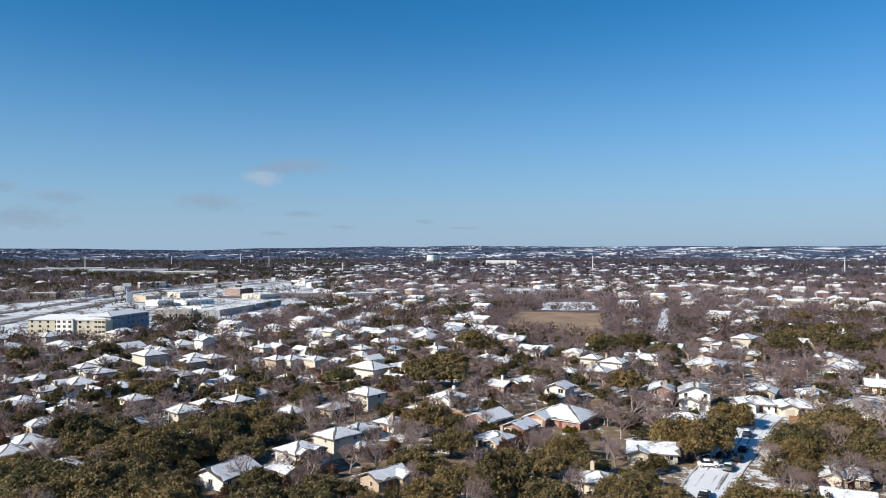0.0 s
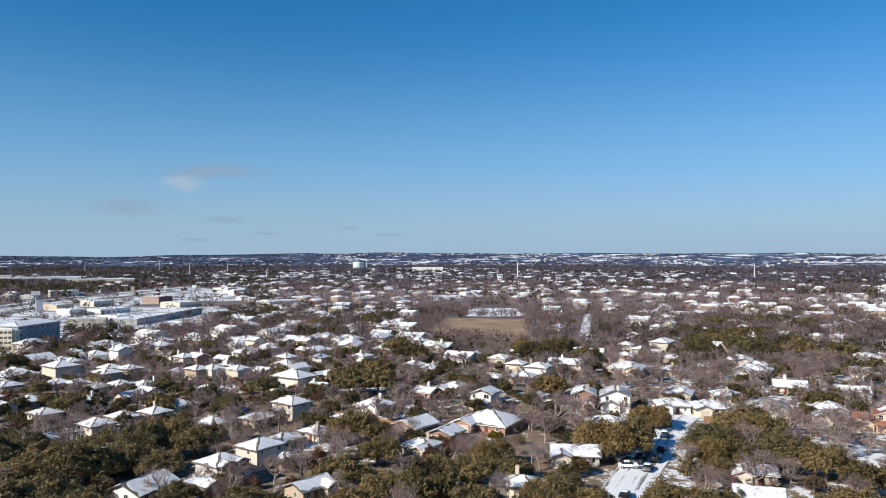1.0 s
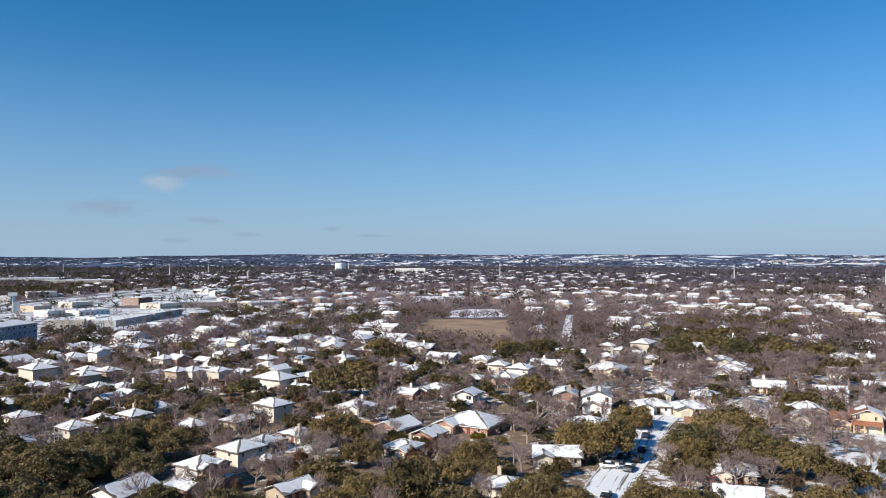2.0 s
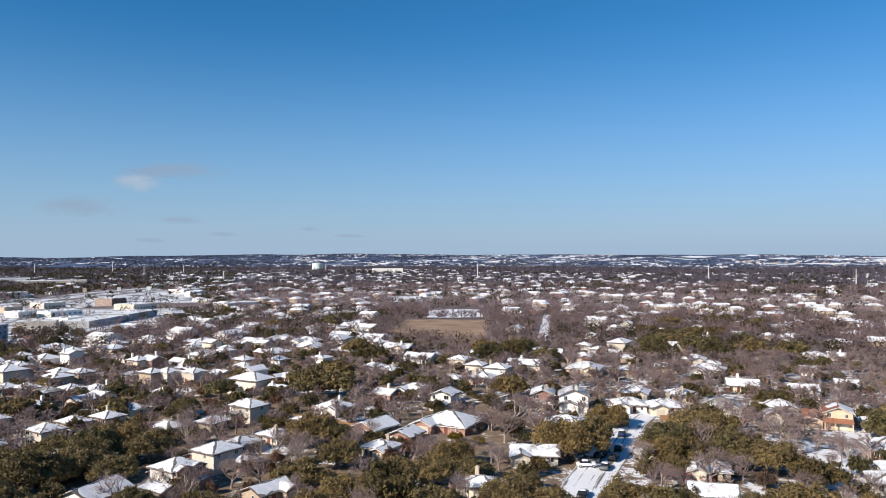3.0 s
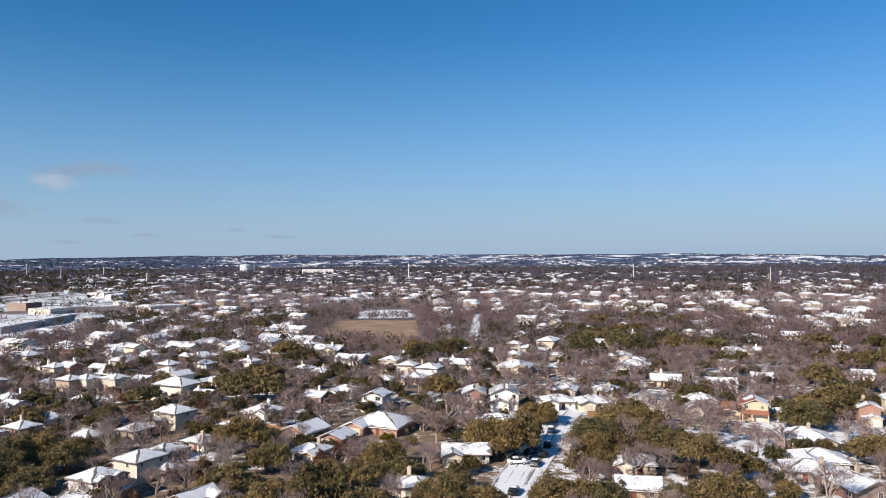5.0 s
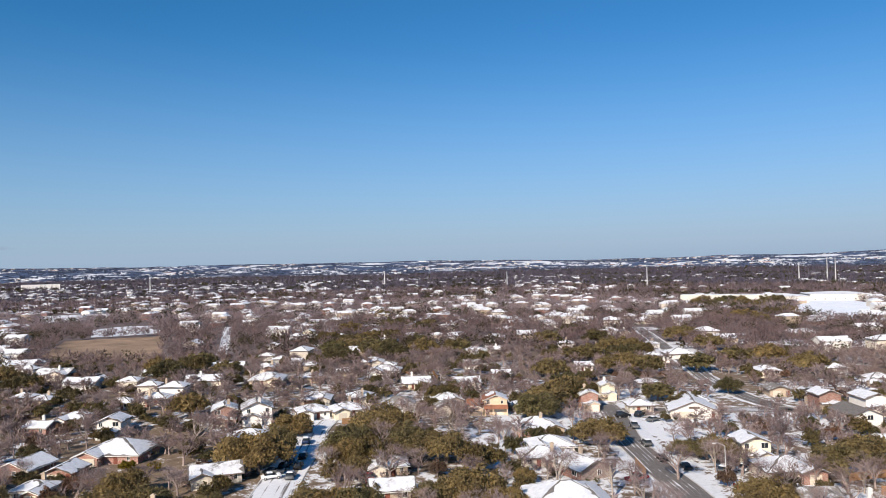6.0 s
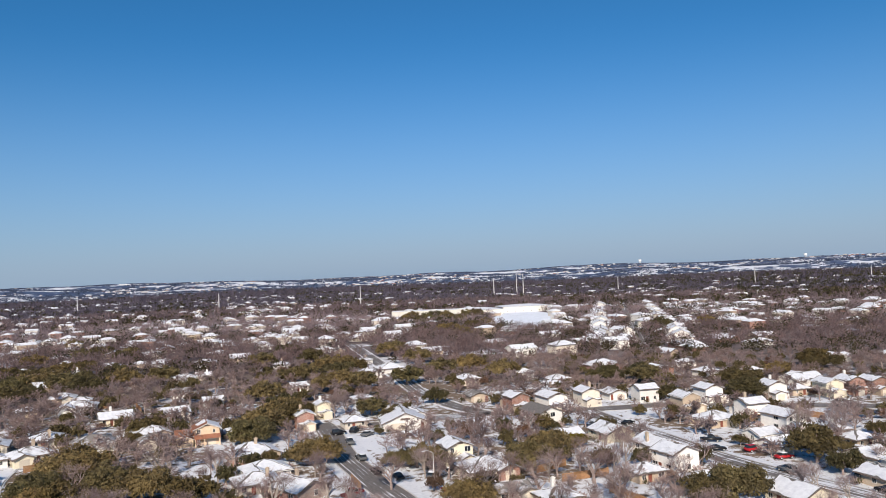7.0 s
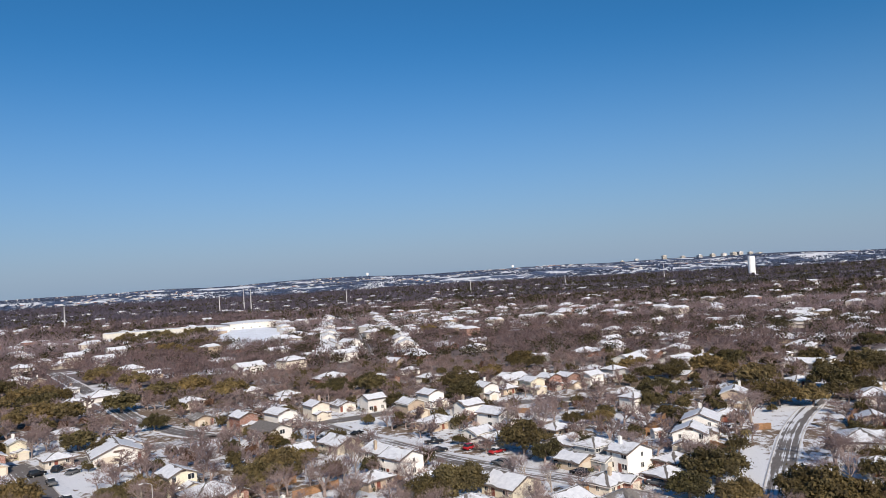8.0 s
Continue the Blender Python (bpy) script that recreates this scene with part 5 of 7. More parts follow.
def leafy_meshes(seed, mat, leaves=5200, dome=0.75, size=0.34):
    """An evergreen: forked trunk, and a crown of lobes made of many leaves. Crown one metre across its radius."""
    rng = np.random.default_rng(seed)
    wood = Shape()
    wood.tube((0, 0, -0.05), (0.03, 0.02, 0.30), 0.075, 0.055, 7)
    fork = list(range(7, 14))
    heads = []  # the crown swells in several uneven heads
    for j in range(9):
        q = 0.0 if j == 0 else rng.uniform(0.36, 0.66)
        a = j * 2.399 + rng.uniform(-0.5, 0.5)
        heads.append((q * math.cos(a), q * math.sin(a), rng.uniform(0.26, 0.44), dome * rng.uniform(0.62, 1.12) * (1 - 0.4 * q)))
    lobes = []
    n = 126
    for k in range(n):
        hx, hy, wide, high = heads[k % 9]
        a = k * 2.399 + rng.uniform(-0.4, 0.4)
        q = math.sqrt(rng.uniform(0, 1.1))
        z = 0.30 + high * (0.30 + 0.66 * max(0.0, 1 - q * q)) * rng.uniform(0.78, 1.14)
        rad = rng.uniform(0.06, 0.17)
        lobes.append((hx + wide * q * math.cos(a), hy + wide * q * math.sin(a), z, rad))
        if k % 8 == 3:
            o = len(wood.v)
            for q7 in range(7):
                t7 = 2 * math.pi * q7 / 7
                wood.v.append((lobes[-1][0] * 0.8 + 0.012 * math.cos(t7), lobes[-1][1] * 0.8 + 0.012 * math.sin(t7), z))
            for q7 in range(7):
                wood.f.append((fork[q7], fork[(q7 + 1) % 7], o + (q7 + 1) % 7, o + q7))
                wood.i.append(0)
    L = np.array(lobes)
    pick = rng.choice(n, leaves, p=L[:, 3] ** 2 / (L[:, 3] ** 2).sum())
    nv = rng.normal(size=(leaves, 3))
    nv[:, 2] = nv[:, 2] * 0.9 + 0.35
    nv /= np.linalg.norm(nv, axis=1)[:, None]
    clump = 1 + 0.30 * np.sin(nv[:, 0] * 7 + pick) * np.sin(nv[:, 1] * 8 + pick * 2) + rng.normal(0, 0.10, leaves) + np.where(rng.random(leaves) < 0.45, rng.uniform(-0.4, 0.9, leaves), 0)
    c = L[pick, :3] + nv * (L[pick, 3] * clump)[:, None] * np.array([1, 1, 0.82])
    face = nv + rng.normal(0, 0.55, (leaves, 3))
    face /= np.linalg.norm(face, axis=1)[:, None]
    u = np.cross(face, rng.normal(size=(leaves, 3)))
    u /= np.linalg.norm(u, axis=1)[:, None]
    w = np.cross(face, u)
    e = size / 5.5 * rng.uniform(0.6, 1.5, leaves)[:, None]
    v = np.stack([c - u * e - w * e * 0.5, c + u * e - w * e * 0.5, c + w * e], 1).reshape(-1, 3)
    faces = [(3 * k, 3 * k + 1, 3 * k + 2) for k in range(leaves)]
    return wood.mesh("trunk", BARK), mesh_from("leaves", v.tolist(), faces, mat)


OAK_KINDS = [leafy_meshes(40 + k, OAK_LEAF, 11500, 0.75, 0.18) for k in range(5)]
FAR_OAKS = [leafy_meshes(45 + k, DARK_LEAF if k == 1 else OAK_LEAF, 4000, 0.75, 0.30) for k in range(3)]
DARK_KINDS = [leafy_meshes(60 + k, DARK_LEAF, 7000, 0.95, 0.22) for k in range(3)]
SMALL_DARK = [leafy_meshes(64 + k, DARK_LEAF, 1700, 1.0, 0.36) for k in range(3)]
OFF_DARK = [leafy_meshes(67 + k, DARK_LEAF, 700, 1.0, 0.55) for k in range(3)]
GOLD_KIND = leafy_meshes(80, GOLD_LEAF, 5500, 0.8, 0.23)
OFF_RUST = leafy_meshes(82, RUST_LEAF, 700, 0.9, 0.52)
RUST_KIND = leafy_meshes(81, RUST_LEAF, 3000, 0.9, 0.25)
BARE_KINDS = [bare_meshes(20 + k, 7.2 + 0.6 * (k % 3), 4.0 + 0.3 * (k % 2)) for k in range(6)]
THIN_KINDS = [bare_meshes(50 + k, 6.8 + 0.5 * (k % 3), 4.0 + 0.3 * (k % 2), k == 3, 4) for k in range(4)]
PALE_KINDS = [bare_meshes(30 + k, 9.5, 4.2, True) for k in range(2)]
FIRST = {}
TREES = []
pick_tree = random.Random(12)


def tree(x, y, pair, sx, sz, name, label, group):
    m = pose(x, y, float(land(x, y)), 0, 0, pick_tree.uniform(0, 360)) @ Matrix.Diagonal((sx, sx, sz, 1))
    if id(pair[1]) in FIRST:
        first = FIRST[id(pair[1])]
        copy_thing(first, m @ Matrix.Diagonal([1 / k for k in first.scale] + [1]))
    else:
        root = thing(name, pose(0, 0, 0), label, "tree", group)
        part("trunk", pair[0], root)
        part("crown", pair[1], root)
        root.matrix_basis = m
        FIRST[id(pair[1])] = root
    TREES.append((x, y, sx if pair in OAK_KINDS + FAR_OAKS + DARK_KINDS else sx * 3))


def oak(x, y, across, tall=0.0):
    k = len(TREES)
    az = math.degrees(math.atan2(x, y))
    pair = DARK_KINDS[k % 3] if (k * 7) % 10 == 9 or az > 66 and k % 3 else OAK_KINDS[k % 5] if math.hypot(x, y) < 240 else FAR_OAKS[k % 3]
    r = across / 2 * (1.15 if math.hypot(x, y) < 205 and x < 70 else 0.98 if math.hypot(x, y) < 205 else 1.08)
    tree(x, y, pair, r, tall or min(r * pick_tree.uniform(0.82, 1.08), 7.6), "live_oak", "olive-green live oak with a dense rounded crown in a yard", "live oaks")


def bare(x, y, across):
    pair = BARE_KINDS[len(TREES) % 6] if len(TREES) % 4 else PALE_KINDS[len(TREES) % 2]
    s = across / 8.2
    tree(x, y, pair, s, max(0.68, min(1.15, s)), "bare_tree", "leafless grey-brown tree with fine twigs in a yard", "bare trees")


def palm(x, y, h):
    """A short fan palm: ringed trunk and a tuft of drooping fronds."""
    root = thing("palm_tree", pose(x, y, float(land(x, y))), "small palm with a pale trunk and drooping fronds by the street", "palm tree")
    t = Shape()
    for k in range(8):
        t.tube((0.02 * k, 0, h * k / 8), (0.02 * (k + 1), 0, h * (k + 1) / 8), 0.24 - 0.008 * k, 0.2 - 0.008 * k, 8)
    part("trunk", t.mesh("trunk", PALE_BARK), root)
    rng = random.Random(3)
    for k in range(26):
        f = Shape()
        a, lift = k * 2.4, rng.uniform(-0.5, 1.1)
        d, side = Vector((math.cos(a), math.sin(a), 0)), Vector((-math.sin(a), math.cos(a), 0))
        last = None
        for j in range(6):
            s = j / 5
            p = Vector((0.15, 0, h)) + d * (1.7 * s) + Vector((0, 0, lift * s - 1.3 * s * s))
            w = 0.28 * math.sin(0.4 + 2.6 * s) + 0.02
            row = (p - side * w, p + Vector((0, 0, 0.06)), p + side * w)
            if last:
                f.face([last[0], row[0], row[1], last[1]])
                f.face([last[1], row[1], row[2], last[2]])
            last = row
        part("frond", f.mesh("frond", OAK_LEAF), root)


oak(604, 473, 14.7, 8.9)
oak(618, 454, 14.0, 9.5)
oak(621, 443, 13.4, 8.7)
oak(634, 426, 12.1, 9.1)
oak(643, 420, 15.2, 10.2)
oak(269.2, 66.8, 13.6)
oak(326.5, 67.8, 10.7)
oak(358.5, 60.0, 8.2)
oak(361.1, 52.0, 9.4)
oak(296.1, 133.4, 9.2)
oak(302.3, 116.4, 11.0)
oak(239.2, -3.9, 6.1)
oak(318.5, -29.4, 11.3)
oak(273.3, -32.1, 9.6)
oak(268.3, -39.7, 10.3)
oak(317.1, -38.8, 9.3)
oak(268.9, -59.0, 10.7)
oak(274.7, -68.0, 9.3)
oak(335.7, -83.8, 15.2)
oak(352.9, -68.5, 12.2)
oak(316.7, 2.3, 9.6)
oak(230.4, 15.7, 8.5)
oak(154.1, 326.1, 13.1)
oak(182.3, 342.2, 13.9)
oak(212.6, 360.4, 14.7)
oak(228.1, 343.5, 9.9)
oak(73.0, 347.8, 13.4)
oak(86.6, 341.4, 13.3)
oak(155.7, 340.4, 14.3)
oak(178.0, 345.6, 17.0)
oak(222.0, 463.3, 17.0)
oak(218.4, 399.6, 15.5)
oak(280.2, 324.0, 13.1)
oak(225.0, 225.5, 11.8)
oak(260.3, 249.3, 15.7)
oak(347.5, 285.8, 16.9)
oak(317.5, 245.7, 15.1)
oak(588, 462, 13.0)
oak(606, 456, 14.0)
oak(598, 440, 12.0)
oak(562, 404, 14.0)
oak(580, 398, 15.0)
oak(553, 352, 14.0)
oak(596, 412, 13.0)
oak(483, 339, 15.0)
oak(457, 312, 15.0)
oak(512, 317, 12.0)
oak(-87.6, 176.8, 12.2)
oak(-80.7, 182.4, 12.4)
oak(-68.6, 173.4, 13.0)
oak(-57.2, 166.2, 11.0)
oak(-61.4, 184.6, 10.6)
oak(-53.0, 182.2, 12.4)
oak(-45.8, 168.1, 10.9)
oak(-83.0, 145.2, 11.8)
oak(-72.8, 131.7, 10.7)
oak(-70.7, 141.5, 11.2)
oak(-64.2, 145.1, 11.9)
oak(-59.9, 146.6, 11.2)
oak(-54.5, 143.9, 8.5)
oak(-28.8, 133.6, 7.6)
oak(-23.6, 138.5, 8.9)
oak(-36.8, 147.6, 7.2)
oak(-14.7, 134.5, 7.5)
oak(-92.2, 239.1, 11.0)
oak(-63.0, 234.8, 10.1)
oak(-54.5, 320.7, 9.9)
oak(-149.8, 327.6, 12.6)
oak(-174.7, 310.1, 12.5)
oak(-10.5, 280.6, 10.7)
oak(-141.8, 412.5, 11.3)
oak(-143.0, 374.7, 10.4)
oak(-80.0, 378.7, 10.0)
oak(-94.8, 334.5, 9.0)
oak(-119.8, 227.9, 7.1)
oak(-82.0, 264.5, 7.2)
oak(-79.5, 334.2, 7.9)
oak(13.8, 213.8, 6.6)
oak(76.9, 124.1, 9.7)
oak(74.2, 153.0, 9.3)
oak(-32.5, 289.8, 11.2)
oak(-35.9, 259.1, 12.0)
oak(-0.4, 292.4, 13.4)
oak(3.0, 259.7, 13.9)
oak(-7.0, 259.5, 11.9)
oak(-18.3, 260.0, 8.0)
oak(-78.1, 605.2, 15.0)
oak(-35.1, 428.5, 13.1)
oak(-22.4, 435.3, 15.0)
oak(13.9, 363.6, 13.9)
oak(23.2, 337.5, 10.3)
oak(76.4, 339.8, 15.0)
oak(93.6, 354.5, 15.0)
oak(97.1, 328.1, 13.0)
oak(189.8, 395.8, 15.0)
oak(162.9, 360.8, 15.0)
oak(209.6, 405.8, 15.0)
oak(177.0, 323.6, 15.0)
oak(201.4, 332.9, 15.0)
oak(295.5, 555.0, 15.0)
oak(275.3, 481.1, 15.0)
oak(269.8, 438.8, 15.0)
oak(215.4, 322.0, 14.7)
oak(137.6, 215.3, 11.8)
oak(197.5, 228.6, 13.9)
oak(173.6, 192.7, 13.9)
oak(146.6, 175.2, 14.1)
oak(293.3, 301.6, 15.0)
oak(278.2, 266.0, 15.0)
oak(238.2, 256.2, 15.0)
oak(235.4, 212.4, 15.0)
oak(274.1, 321.1, 15.0)
oak(-5.3, 157.6, 11.1)
oak(2.0, 171.8, 10.7)
oak(3.9, 145.4, 11.5)
oak(-2.6, 136.7, 10.8)
oak(13.5, 161.9, 7.6)
oak(12.2, 140.0, 12.2)
oak(20.6, 155.2, 11.1)
oak(27.3, 167.6, 10.1)
oak(30.0, 155.2, 9.4)
oak(18.7, 133.4, 10.7)
oak(33.6, 136.5, 11.1)
oak(40.4, 133.2, 9.3)
oak(39.0, 147.1, 7.2)
oak(-81.6, 169.9, 13.2)
oak(-69.1, 161.6, 12.3)
oak(-60.5, 164.8, 12.3)
oak(-53.7, 173.3, 11.3)
oak(-50.2, 192.6, 12.3)
oak(-41.6, 183.2, 11.7)
oak(-75.0, 140.5, 13.7)
oak(-63.8, 137.1, 14.3)
oak(-54.4, 137.0, 11.6)
oak(-48.5, 132.2, 12.3)
oak(-32.8, 131.5, 11.8)
oak(-24.1, 132.7, 9.6)
oak(-18.9, 139.1, 7.8)
oak(57.6, 170.0, 14.0, 8.6)
oak(54.0, 175.5, 11.0, 8.0)
oak(66.0, 179.5, 9.0, 7.6)
oak(78.2, 200.4, 12.3)
oak(-42.5, 234.6, 9.2)
oak(3.3, 280.4, 15.0)
oak(-5.1, 276.4, 12.7)
oak(19.4, 338.8, 13.5)
oak(60.9, 245.8, 12.8)
oak(-14.8, 206.3, 8.0)
oak(-5.0, 192.2, 13.4)
oak(2.2, 192.2, 8.9)
oak(-90.5, 237.1, 9.7)
oak(-107.7, 227.8, 8.9)
oak(-19.3, 270.0, 8.3)
oak(169.0, 362.6, 15.0)
oak(184.4, 415.8, 15.0)
oak(188.6, 374.3, 15.0)
oak(89.6, 352.5, 15.0)
oak(71.8, 332.1, 15.0)
oak(190.1, 351.0, 15.0)
oak(-97.8, 284.5, 9.2)
oak(14.6, 537.9, 15.0)
oak(2.3, 513.9, 15.0)
oak(-35.1, 492.4, 13.5)
oak(-17.9, 435.5, 13.3)
oak(54.0, 133.2, 9.8)
oak(76.0, 162.5, 12.4)
oak(84.9, 176.6, 13.7)
oak(80.3, 157.0, 13.7)
oak(100.3, 185.1, 14.6)
oak(92.3, 161.4, 14.4)
oak(-72.6, 270.6, 8.6)
oak(-102.0, 247.5, 7.4)
oak(-91.0, 158.2, 8.5)
oak(95.3, 183.7, 15.0)
oak(79.0, 169.2, 13.1)
oak(89.9, 157.3, 14.1)
oak(96.8, 150.8, 13.9)
oak(99.2, 140.8, 12.1)
oak(84.4, 121.8, 14.0)
oak(86.5, 114.1, 10.2)
oak(101.3, 126.9, 6.6)
oak(57.5, 128.6, 11.1)
oak(60.6, 125.2, 9.9)
oak(137.5, 140.3, 14.9)
oak(145.6, 121.0, 8.8)
oak(146.7, 115.0, 10.1)
oak(156.0, 182.9, 15.0)
oak(168.8, 184.9, 13.5)
oak(269.9, 265.7, 15.0)
oak(244.0, 256.3, 15.0)
oak(272.4, 251.7, 15.0)
oak(194.6, 171.5, 11.9)
oak(144.5, 176.7, 8.8)
oak(186.6, 207.0, 12.8)
oak(233.6, 221.5, 15.0)
oak(256.9, 471.0, 15.0)
oak(264.5, 437.4, 15.0)
oak(126.7, 206.8, 6.7)
oak(338.8, 283.7, 15.0)
oak(322.1, 351.6, 15.0)
oak(148.7, 114.3, 10.2)
oak(154.0, 110.3, 11.2)
oak(157.5, 89.6, 14.1)
oak(173.4, 91.7, 13.7)
oak(154.9, 41.4, 15.0)
oak(150.4, 45.6, 11.1)
oak(194.5, 32.8, 13.7)
oak(185.5, 26.3, 8.7)
oak(189.1, 156.3, 10.6)
oak(298.5, 200.2, 15.0)
oak(285.2, 207.3, 15.0)
oak(288.8, 73.3, 15.0)
oak(287.5, 123.7, 12.0)
oak(291.8, 111.1, 14.3)
oak(259.8, 89.5, 9.7)
oak(285.8, 173.6, 15.0)
oak(276.4, 272.1, 15.0)
oak(222.5, 164.7, 8.5)
oak(125.3, 85.2, 11.9)
oak(256.0, 204.5, 15.0)
oak(546.3, 193.1, 15.0)
oak(366.6, 61.1, 15.0)
oak(576.2, 168.7, 15.0)
oak(169.3, -12.5, 15.0)
oak(158.0, -6.1, 9.9)
oak(154.5, -15.3, 11.0)
oak(273.2, -2.3, 13.4)
oak(250.5, 0.8, 9.6)
oak(295.6, -37.7, 15.0)
oak(257.7, -39.2, 14.0)
oak(285.4, -60.0, 15.0)
oak(256.8, -48.9, 12.0)
oak(304.9, -71.9, 15.0)
oak(338.2, -32.3, 15.0)
oak(330.8, -22.7, 15.0)
oak(150.8, -28.4, 14.5)
oak(148.4, -34.4, 12.0)
oak(315.9, -8.6, 14.5)
oak(318.9, -83.1, 15.0)
oak(399.3, -102.4, 15.0)
oak(336.7, 7.2, 12.8)
oak(562.0, 429.4, 15.0)
oak(583.1, 463.1, 15.0)
oak(585.1, 409.7, 15.0)
oak(521.7, 345.4, 15.0)
oak(476.5, 342.2, 15.0)
# two added trees, placed to cast streaks of shadow along road_5
bare(142.4, -18.9, 8.0)
bare(144.7, -23.9, 6.9)
bare(-27.2, 194.7, 9.1)
bare(-34.9, 205.1, 9.7)
bare(-83.5, 191.9, 8.1)
bare(-19.9, 159.5, 7.6)
bare(51.9, 204.4, 14.7)
bare(44.8, 187.7, 10.5)
bare(27.6, 220.3, 10.3)
bare(18.6, 168.6, 8.0)
bare(-82.6, 195.1, 9.8)
bare(-40.6, 151.3, 7.4)
bare(79.4, 146.6, 9.1)
bare(110.9, 187.3, 13.4)
bare(111.2, 170.3, 12.6)
bare(98.6, 300.0, 14.5)
bare(122.1, 307.4, 15.0)
bare(82.0, 151.4, 8.1)
bare(102.3, 117.2, 9.8)
bare(129.0, 108.7, 10.5)
bare(184.7, 179.8, 9.9)
bare(173.5, 113.5, 14.4)
bare(131.8, 85.4, 12.3)
bare(154.2, 71.3, 13.3)
bare(148.5, 62.4, 11.4)
bare(155.1, 80.8, 8.2)
bare(218.6, 41.5, 12.0)
bare(169.2, 31.5, 8.1)
bare(153.7, 52.3, 7.6)
bare(227.1, 31.8, 10.6)
bare(232.2, -27.4, 15.0)
bare(184.4, -38.9, 15.0)
bare(179.3, -39.9, 8.6)
bare(183.7, 6.5, 11.4)
bare(162.6, 27.7, 7.7)
bare(217.7, 31.2, 10.2)
bare(266.1, 17.8, 14.3)

tree(183.1, 89.1, GOLD_KIND, 3.2, 3.5, "yellow_leaved_tree", "small tree with yellow-green leaves in a yard", "yellow-leaved trees")
tree(32.2, 190.4, GOLD_KIND, 2.2, 2.4, "yellow_leaved_tree", "small tree with yellow-green leaves in a yard", "yellow-leaved trees")
tree(37.6, 186.0, GOLD_KIND, 2.0, 2.2, "yellow_leaved_tree", "small tree with yellow-green leaves in a yard", "yellow-leaved trees")


def fill_trees():
    """Yard trees between the houses."""
    rng = np.random.default_rng(33)
    g = np.arange(-420, 420, 6.0)
    X, Y = np.meshgrid(g, g)
    X, Y = (X + rng.uniform(-2.7, 2.7, X.shape)).ravel(), (Y + rng.uniform(-2.7, 2.7, Y.shape)).ravel()
    r, az = np.hypot(X, Y), np.degrees(np.arctan2(X, Y))
    ok = (r > 122) & (r < 400) & (az > -36) & (az < 110)
    X, Y = X[ok], Y[ok]
    ok = ~on_open(X, Y, 5.5)
    X, Y = X[ok], Y[ok]
    plots = np.array(PLOTS)
    crowns = np.array(TREES)
    order = np.argsort(np.hypot(X, Y))
    rest, bares, far_dark, darks, far_russet, russet = [], 0, [], 0, [], 0
    for x, y in zip(X[order].tolist(), Y[order].tolist()):
        d = np.hypot(plots[:, 0] - x, plots[:, 1] - y)
        if (d < plots[:, 2] + 0.1).any() or (np.hypot(crowns[:, 0] - x, crowns[:, 1] - y) < crowns[:, 2] * 0.9 + 1.5).any():
            continue
        q = rng.random()
        az = math.degrees(math.atan2(x, y))
        west = az < 8
        if q < (0.46 if west else 0.60):
            across = float(rng.uniform(4.6, 8.6))
            bares += 1
            if bares < 215:
                bare(x, y, across)
            else:
                s = across / 8.2
                rest.append((int(rng.integers(4)), pose(x, y, 0, 0, 0, float(rng.uniform(0, 360))) @ Matrix.Diagonal((s, s, max(0.68, min(1.1, s)), 1))))
        elif q < (0.74 if west else 0.80):
            s = float(rng.uniform(1.6, 3.6))
            darks += 1
            if darks > 165:
                far_dark.append((int(rng.integers(3)), pose(x, y, 0, 0, 0, float(rng.uniform(0, 360))) @ Matrix.Diagonal((s, s, s * 1.15, 1))))
                continue
            tree(x, y, SMALL_DARK[int(rng.integers(3))], s, s * 1.15, "evergreen_tree", "dark evergreen tree with a compact crown", "evergreen trees")
        elif q > (0.84 if west else 0.955):
            s = float(rng.uniform(1.6, 2.9))
            russet += 1
            if russet > 75:
                far_russet.append((0, pose(x, y, 0, 0, 0, float(rng.uniform(0, 360))) @ Matrix.Diagonal((s, s, s * 1.15, 1))))
                continue
            tree(x, y, RUST_KIND, s, s * 1.2, "brown_leaved_tree", "small tree with dry rust-brown leaves", "brown-leaved trees")
    for j, name, mat, kinds, placed, words in ((0, "bare_tree_trunks", BARK, THIN_KINDS, rest, "leafless"), (1, "bare_tree_twigs", TWIG, THIN_KINDS, rest, "leafless"),
                                               (0, "evergreen_trunks", BARK, OFF_DARK, far_dark, "dark evergreen"), (1, "evergreen_crowns", DARK_LEAF, OFF_DARK, far_dark, "dark evergreen"),
                                               (0, "brown_leaved_trunks", BARK, [OFF_RUST], far_russet, "rust-brown"), (1, "brown_leaved_crowns", RUST_LEAF, [OFF_RUST], far_russet, "rust-brown")):
        if not placed:
            continue
        vs, ts, n = [], [], 0
        data = [arrays(pair[j]) for pair in kinds]
        for k, m in placed:
            v, t, i = data[k]
            a = np.array(m)
            vs.append(v @ a[:3, :3].T + a[:3, 3])
            ts.append(t + n)
            n += len(v)
        tagged(new(name, solid(name, np.concatenate(vs), np.concatenate(ts), mat)), words + " trees of the yards further off", "trees", kind="stuff")


for x, y, s in ((-199, 388, 3.0), (-180, 471, 4.2), (-172, 466, 3.8), (-164, 468, 4.4), (-155, 461, 3.6), (-158, 480, 4.0), (-148, 470, 3.4), (-140, 454, 3.8), (-127, 478, 3.6), (-120, 470, 3.2), (-174, 392, 3.4), (-165, 383, 4.4), (-160, 395, 3.6), (-217, 379, 3.0), (-168, 407, 3.6), (-153, 420, 3.8), (-143, 405, 3.4), (-150, 390, 3.8)):
    tree(x, y, SMALL_DARK[int(s * 10) % 3], s, s * 1.25, "evergreen_tree", "dark evergreen tree with a compact crown", "evergreen trees")
fill_trees()


